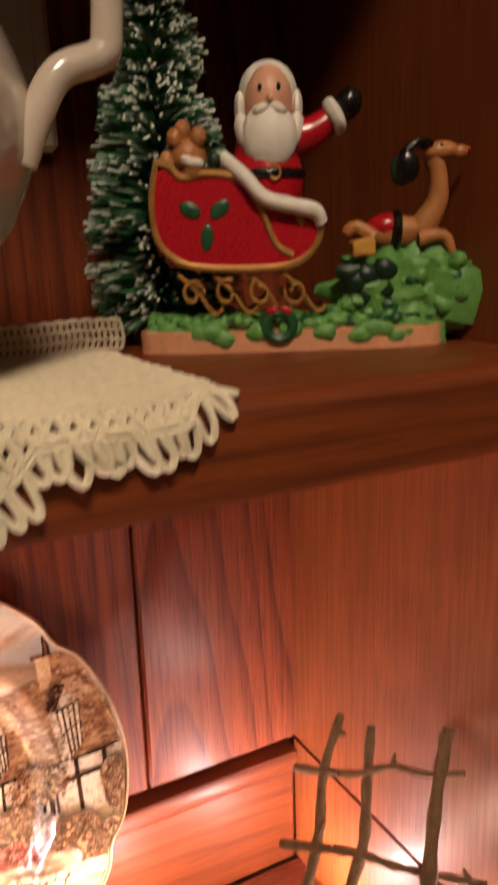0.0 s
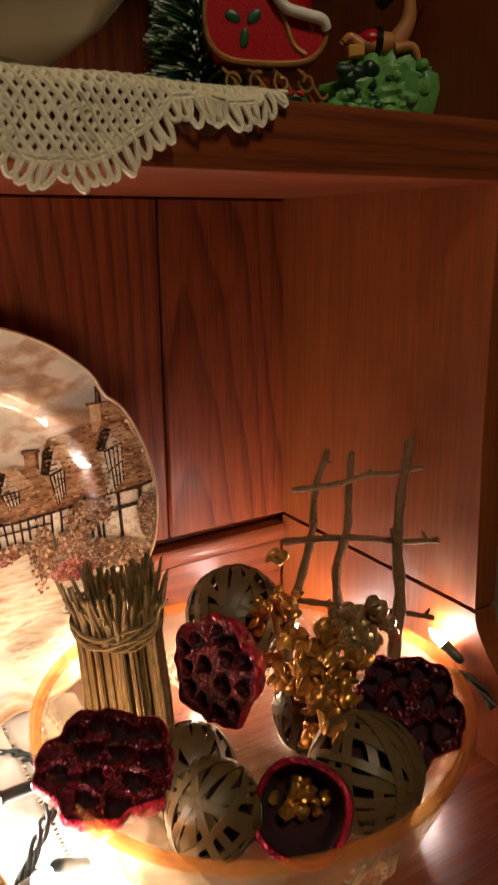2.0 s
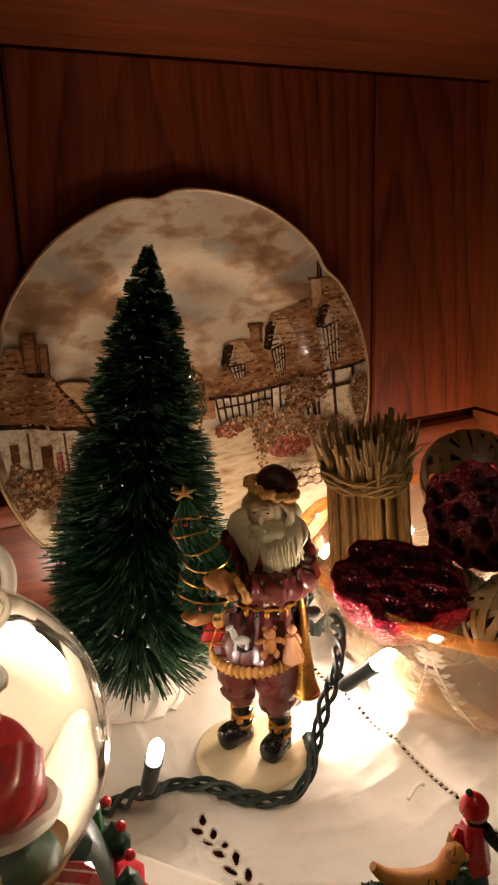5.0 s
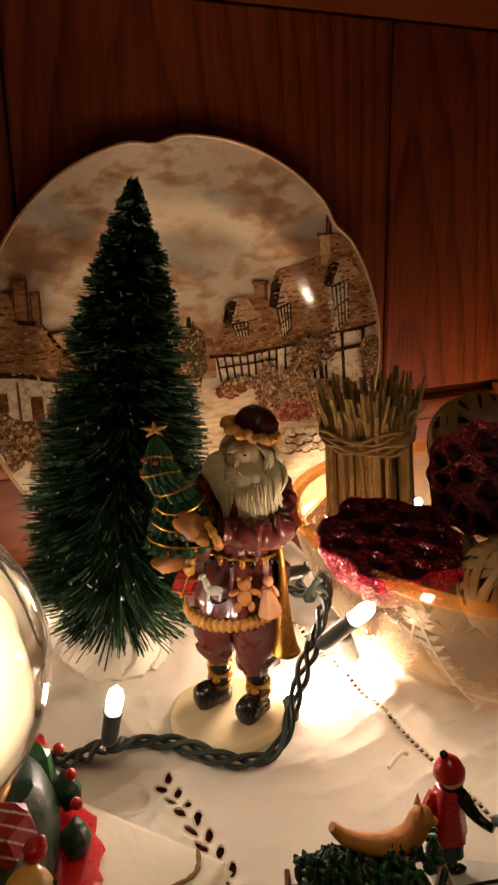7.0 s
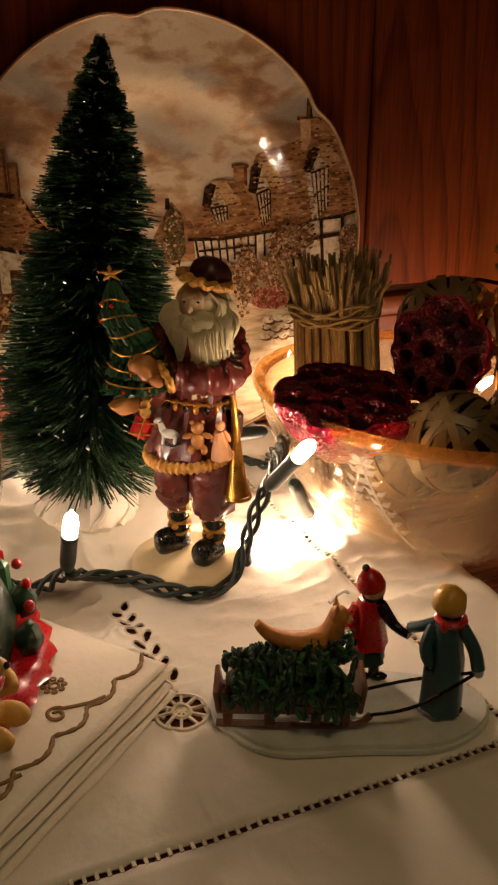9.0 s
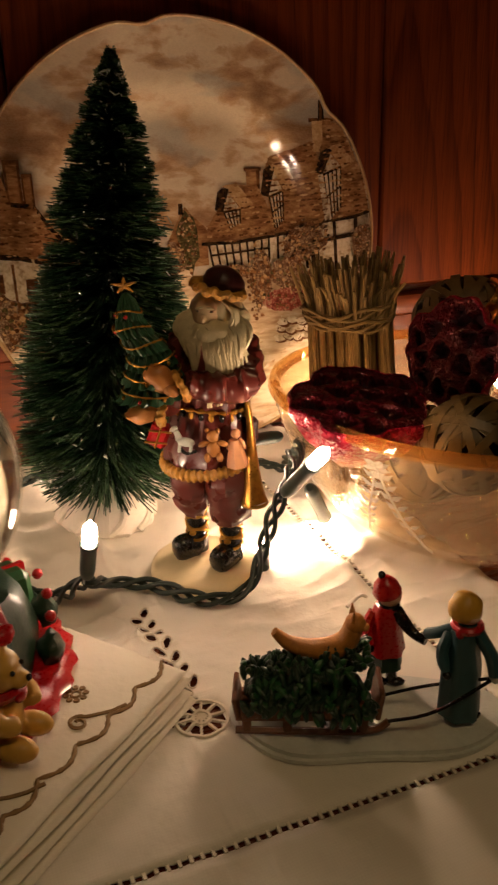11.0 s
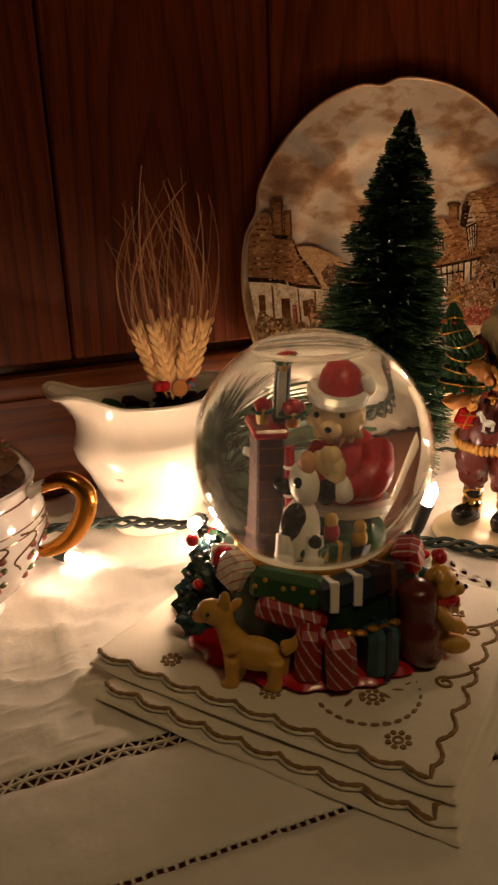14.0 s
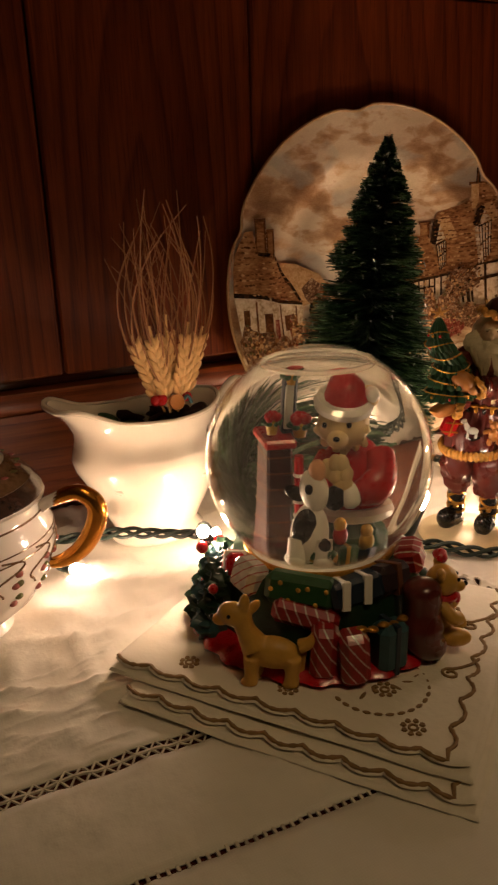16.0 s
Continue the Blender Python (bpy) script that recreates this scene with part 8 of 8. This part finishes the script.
        g.tube(curve([(0.034, -0.004 + s * 0.004, 0.047), (0.0270, -0.004 + s * 0.004, 0.0520), (0.0230, -0.004 + s * 0.004, 0.0490)], 4), [0.0042, 0.0038, 0.0034, 0.003, 0.0028, 0.0026, 0.0024, 0.0022, 0.002], 9, 9)
    g.box((0.0290, -0.013, 0.0430), (0.010, 0.008, 0.007), 11, (0, -5, 8), 0.0008)
    return g, M


g, M = figure_sleigh()
tagged(g.put("sleigh_figurine", M, at=pose(0.2415, 0.3555, SHELF_HI - 0.0002, 0, 0, -27.5) @ Matrix.Diagonal((0.94, 0.88, 0.94, 1))), "painted ceramic figurine of a red sleigh pulled by a deer", "figurine")


# ---- crocheted doily over the shelf edge ----
doily = holder("crochet_doily", (0, 0, 0), "cream crocheted cotton doily hanging over the shelf edge", "doily")


def drape(x, s):
    """A point of the doily: s metres from its fold on the shelf edge; below zero it lies on the shelf."""
    w = 0.0012 * math.sin(x * 70) + 0.0008 * math.sin(x * 160 + s * 90)
    if s < 0:
        up = 0.0010 + 0.0006 * math.sin(x * 90)
        if s < -0.125:
            up += 0.012 * min(1, (-0.125 - s) / 0.012)
            return Vector((x, FRONT + 0.1265 + w, SHELF_HI + up))
        return Vector((x, FRONT - s + 0.001, SHELF_HI + up))
    if s < 0.006:
        a = s / 0.006 * math.pi / 2
        return Vector((x, FRONT + 0.0025 - 0.0045 * math.sin(a), SHELF_HI + 0.0012 - 0.0045 * (1 - math.cos(a))))
    return Vector((x, FRONT - 0.0022 - abs(w) * 1.6 - 0.02 * (s - 0.006) ** 1.0, SHELF_HI - 0.0033 - (s - 0.006)))


def drop_at(x):
    """How far the edge hangs: a deep point in the middle and short scallops to the sides."""
    d = abs(x - 0.059)
    deep = max(0.0, math.cos(min(1.0, d / 0.048) * math.pi / 2)) ** 0.8
    return 0.0085 + 0.0265 * deep + 0.0016 * abs(math.sin(x * 105)) - max(0, x - 0.148) * 1.3 + 0.006 * max(0, math.cos((x + 0.045) / 0.03 * math.pi / 2) if abs(x + 0.045) < 0.03 else 0)


X0, X1 = -0.075, 0.166
yarn = Geo()
step = 0.0050
# lattice: two leaning families of threads, doubled at the crossings
for fam in (-1, 1):
    x = X0 - 0.20
    while x < X1 + 0.20:
        run, pts = -0.120, []
        while run < 0.06:
            xx = x + fam * (run + 0.03) * 0.72 + 0.0013 * noise.noise(Vector((x * 60, run * 120, fam)))
            if X0 < xx < X1 and run < drop_at(xx):
                pts.append(drape(xx, run) + Vector((0, -0.0002 * fam if run > 0 else 0, 0.0003 * fam if run <= 0 else 0)))
            elif len(pts) > 2:
                yarn.tube(pts, 0.0013, 0, 5)
                pts = []
            elif pts:
                pts = []
            run += 0.0026
        if len(pts) > 2:
            yarn.tube(pts, 0.0013, 0, 5)
        x += step
# rows of thicker stitches along the drop
for k in range(16):
    s0 = -0.118 + 0.0095 * k
    pts = []
    x = X0
    while x < X1:
        if s0 < drop_at(x):
            pts.append(drape(x, s0 + 0.0008 * math.sin(x * 1400)))
        elif len(pts) > 2:
            yarn.tube(pts, 0.00115, 0, 5)
            pts = []
        x += 0.0016
    if len(pts) > 2:
        yarn.tube(pts, 0.00115, 0, 5)
yarn.put("net", YARN, doily)
# close-stitched middle that lies on the shelf
g = Geo()
g.grid(lambda u, v: drape(X0 + (0.160 - X0) * u, -0.122 + 0.114 * v) - Vector((0, 0, 0.0004)), 110, 40)
g.put("stitched_middle", YARN, doily)
# solid band following the edge, and the loops that hang from it
band = Geo()
for off in (0.0, 0.0022):
    pts, x = [], X0
    while x <= X1:
        pts.append(drape(x, drop_at(x) - off - 0.001))
        x += 0.0016
    band.tube(pts, 0.0012, 0, 6)
band.put("edge_band", YARN, doily)
rnd = random.Random(17)
x = X0 + 0.002
while x < X1:
    d = drop_at(x)
    ln, wd = 0.0062 + 0.0042 * rnd.random(), 0.0026 + 0.0012 * rnd.random()
    lean = 0.5 * (rnd.random() - 0.5) + (0.35 if x > 0.06 else -0.35)
    pts = []
    for i in range(15):
        a = math.pi * (-0.12 + 1.24 * i / 14)
        dx, ds = wd * math.cos(a), ln * max(0.0, math.sin(a)) - 0.001
        p = drape(x + dx + lean * ds, d + ds)
        pts.append(p + Vector((0, -0.0006 * math.sin(a) * rnd.random(), 0)))
    Geo().tube(pts, 0.0013, 0, 6).put("loop", YARN, doily)
    x += 0.0046
# raised back hem
hem = Geo()
for off in (0.0, 0.004, 0.008, 0.0115):
    pts, x = [], X0
    while x <= 0.176:
        pts.append(drape(x, -0.1255 - off) + Vector((0, 0, 0.0008 * abs(math.sin(x * 520)) if off > 0.01 else 0)))
        x += 0.0016
    hem.tube(pts, 0.0010, 0, 5)
x = X0
while x < 0.176:
    hem.tube([drape(x, -0.1255), drape(x + 0.0012, -0.1300), drape(x, -0.1370)], 0.0009, 0, 5)
    x += 0.0026
hem.put("raised_hem", YARN, doily)


# ---- stoneware pitcher on the doily ----
pitcher = holder("pitcher", pose(0.046, 0.338, SHELF_HI + 0.0022, 0, 0, 0), "grey-cream glazed stoneware pitcher standing on the doily", "pitcher")
prof = [(0.001, 0.0), (0.034, 0.0), (0.037, 0.003), (0.034, 0.010), (0.046, 0.019), (0.063, 0.032), (0.077, 0.048), (0.0845, 0.066), (0.086, 0.082), (0.080, 0.100), (0.062, 0.122), (0.050, 0.138), (0.048, 0.150), (0.052, 0.162), (0.049, 0.162), (0.045, 0.150), (0.046, 0.138), (0.058, 0.122), (0.001, 0.112)]
Geo().lathe(prof, 64).put("body", STONEWARE, pitcher, angle=60)
Geo().tube(curve([(0.074, -0.036, 0.064), (0.080, -0.037, 0.078), (0.087, -0.037, 0.0885), (0.0985, -0.037, 0.0935), (0.1015, -0.037, 0.100), (0.1015, -0.037, 0.128), (0.090, -0.032, 0.150), (0.046, -0.018, 0.152)], 8), 0.0047, 0, 14).put("handle", STONEWARE, pitcher)

plaque = holder("wall_plaque", pose(0.140, 0.4640, 0.560), "pale cream glazed plaque hanging behind the pitcher", "plaque")
Geo().box((0, 0, 0), (0.070, 0.008, 0.180), 0, bev=0.003).put("tile", CERAMIC, plaque)
Geo().box((0, -0.004, 0), (0.054, 0.004, 0.164), 0, bev=0.0015).put("raised_field", CERAMIC, plaque)
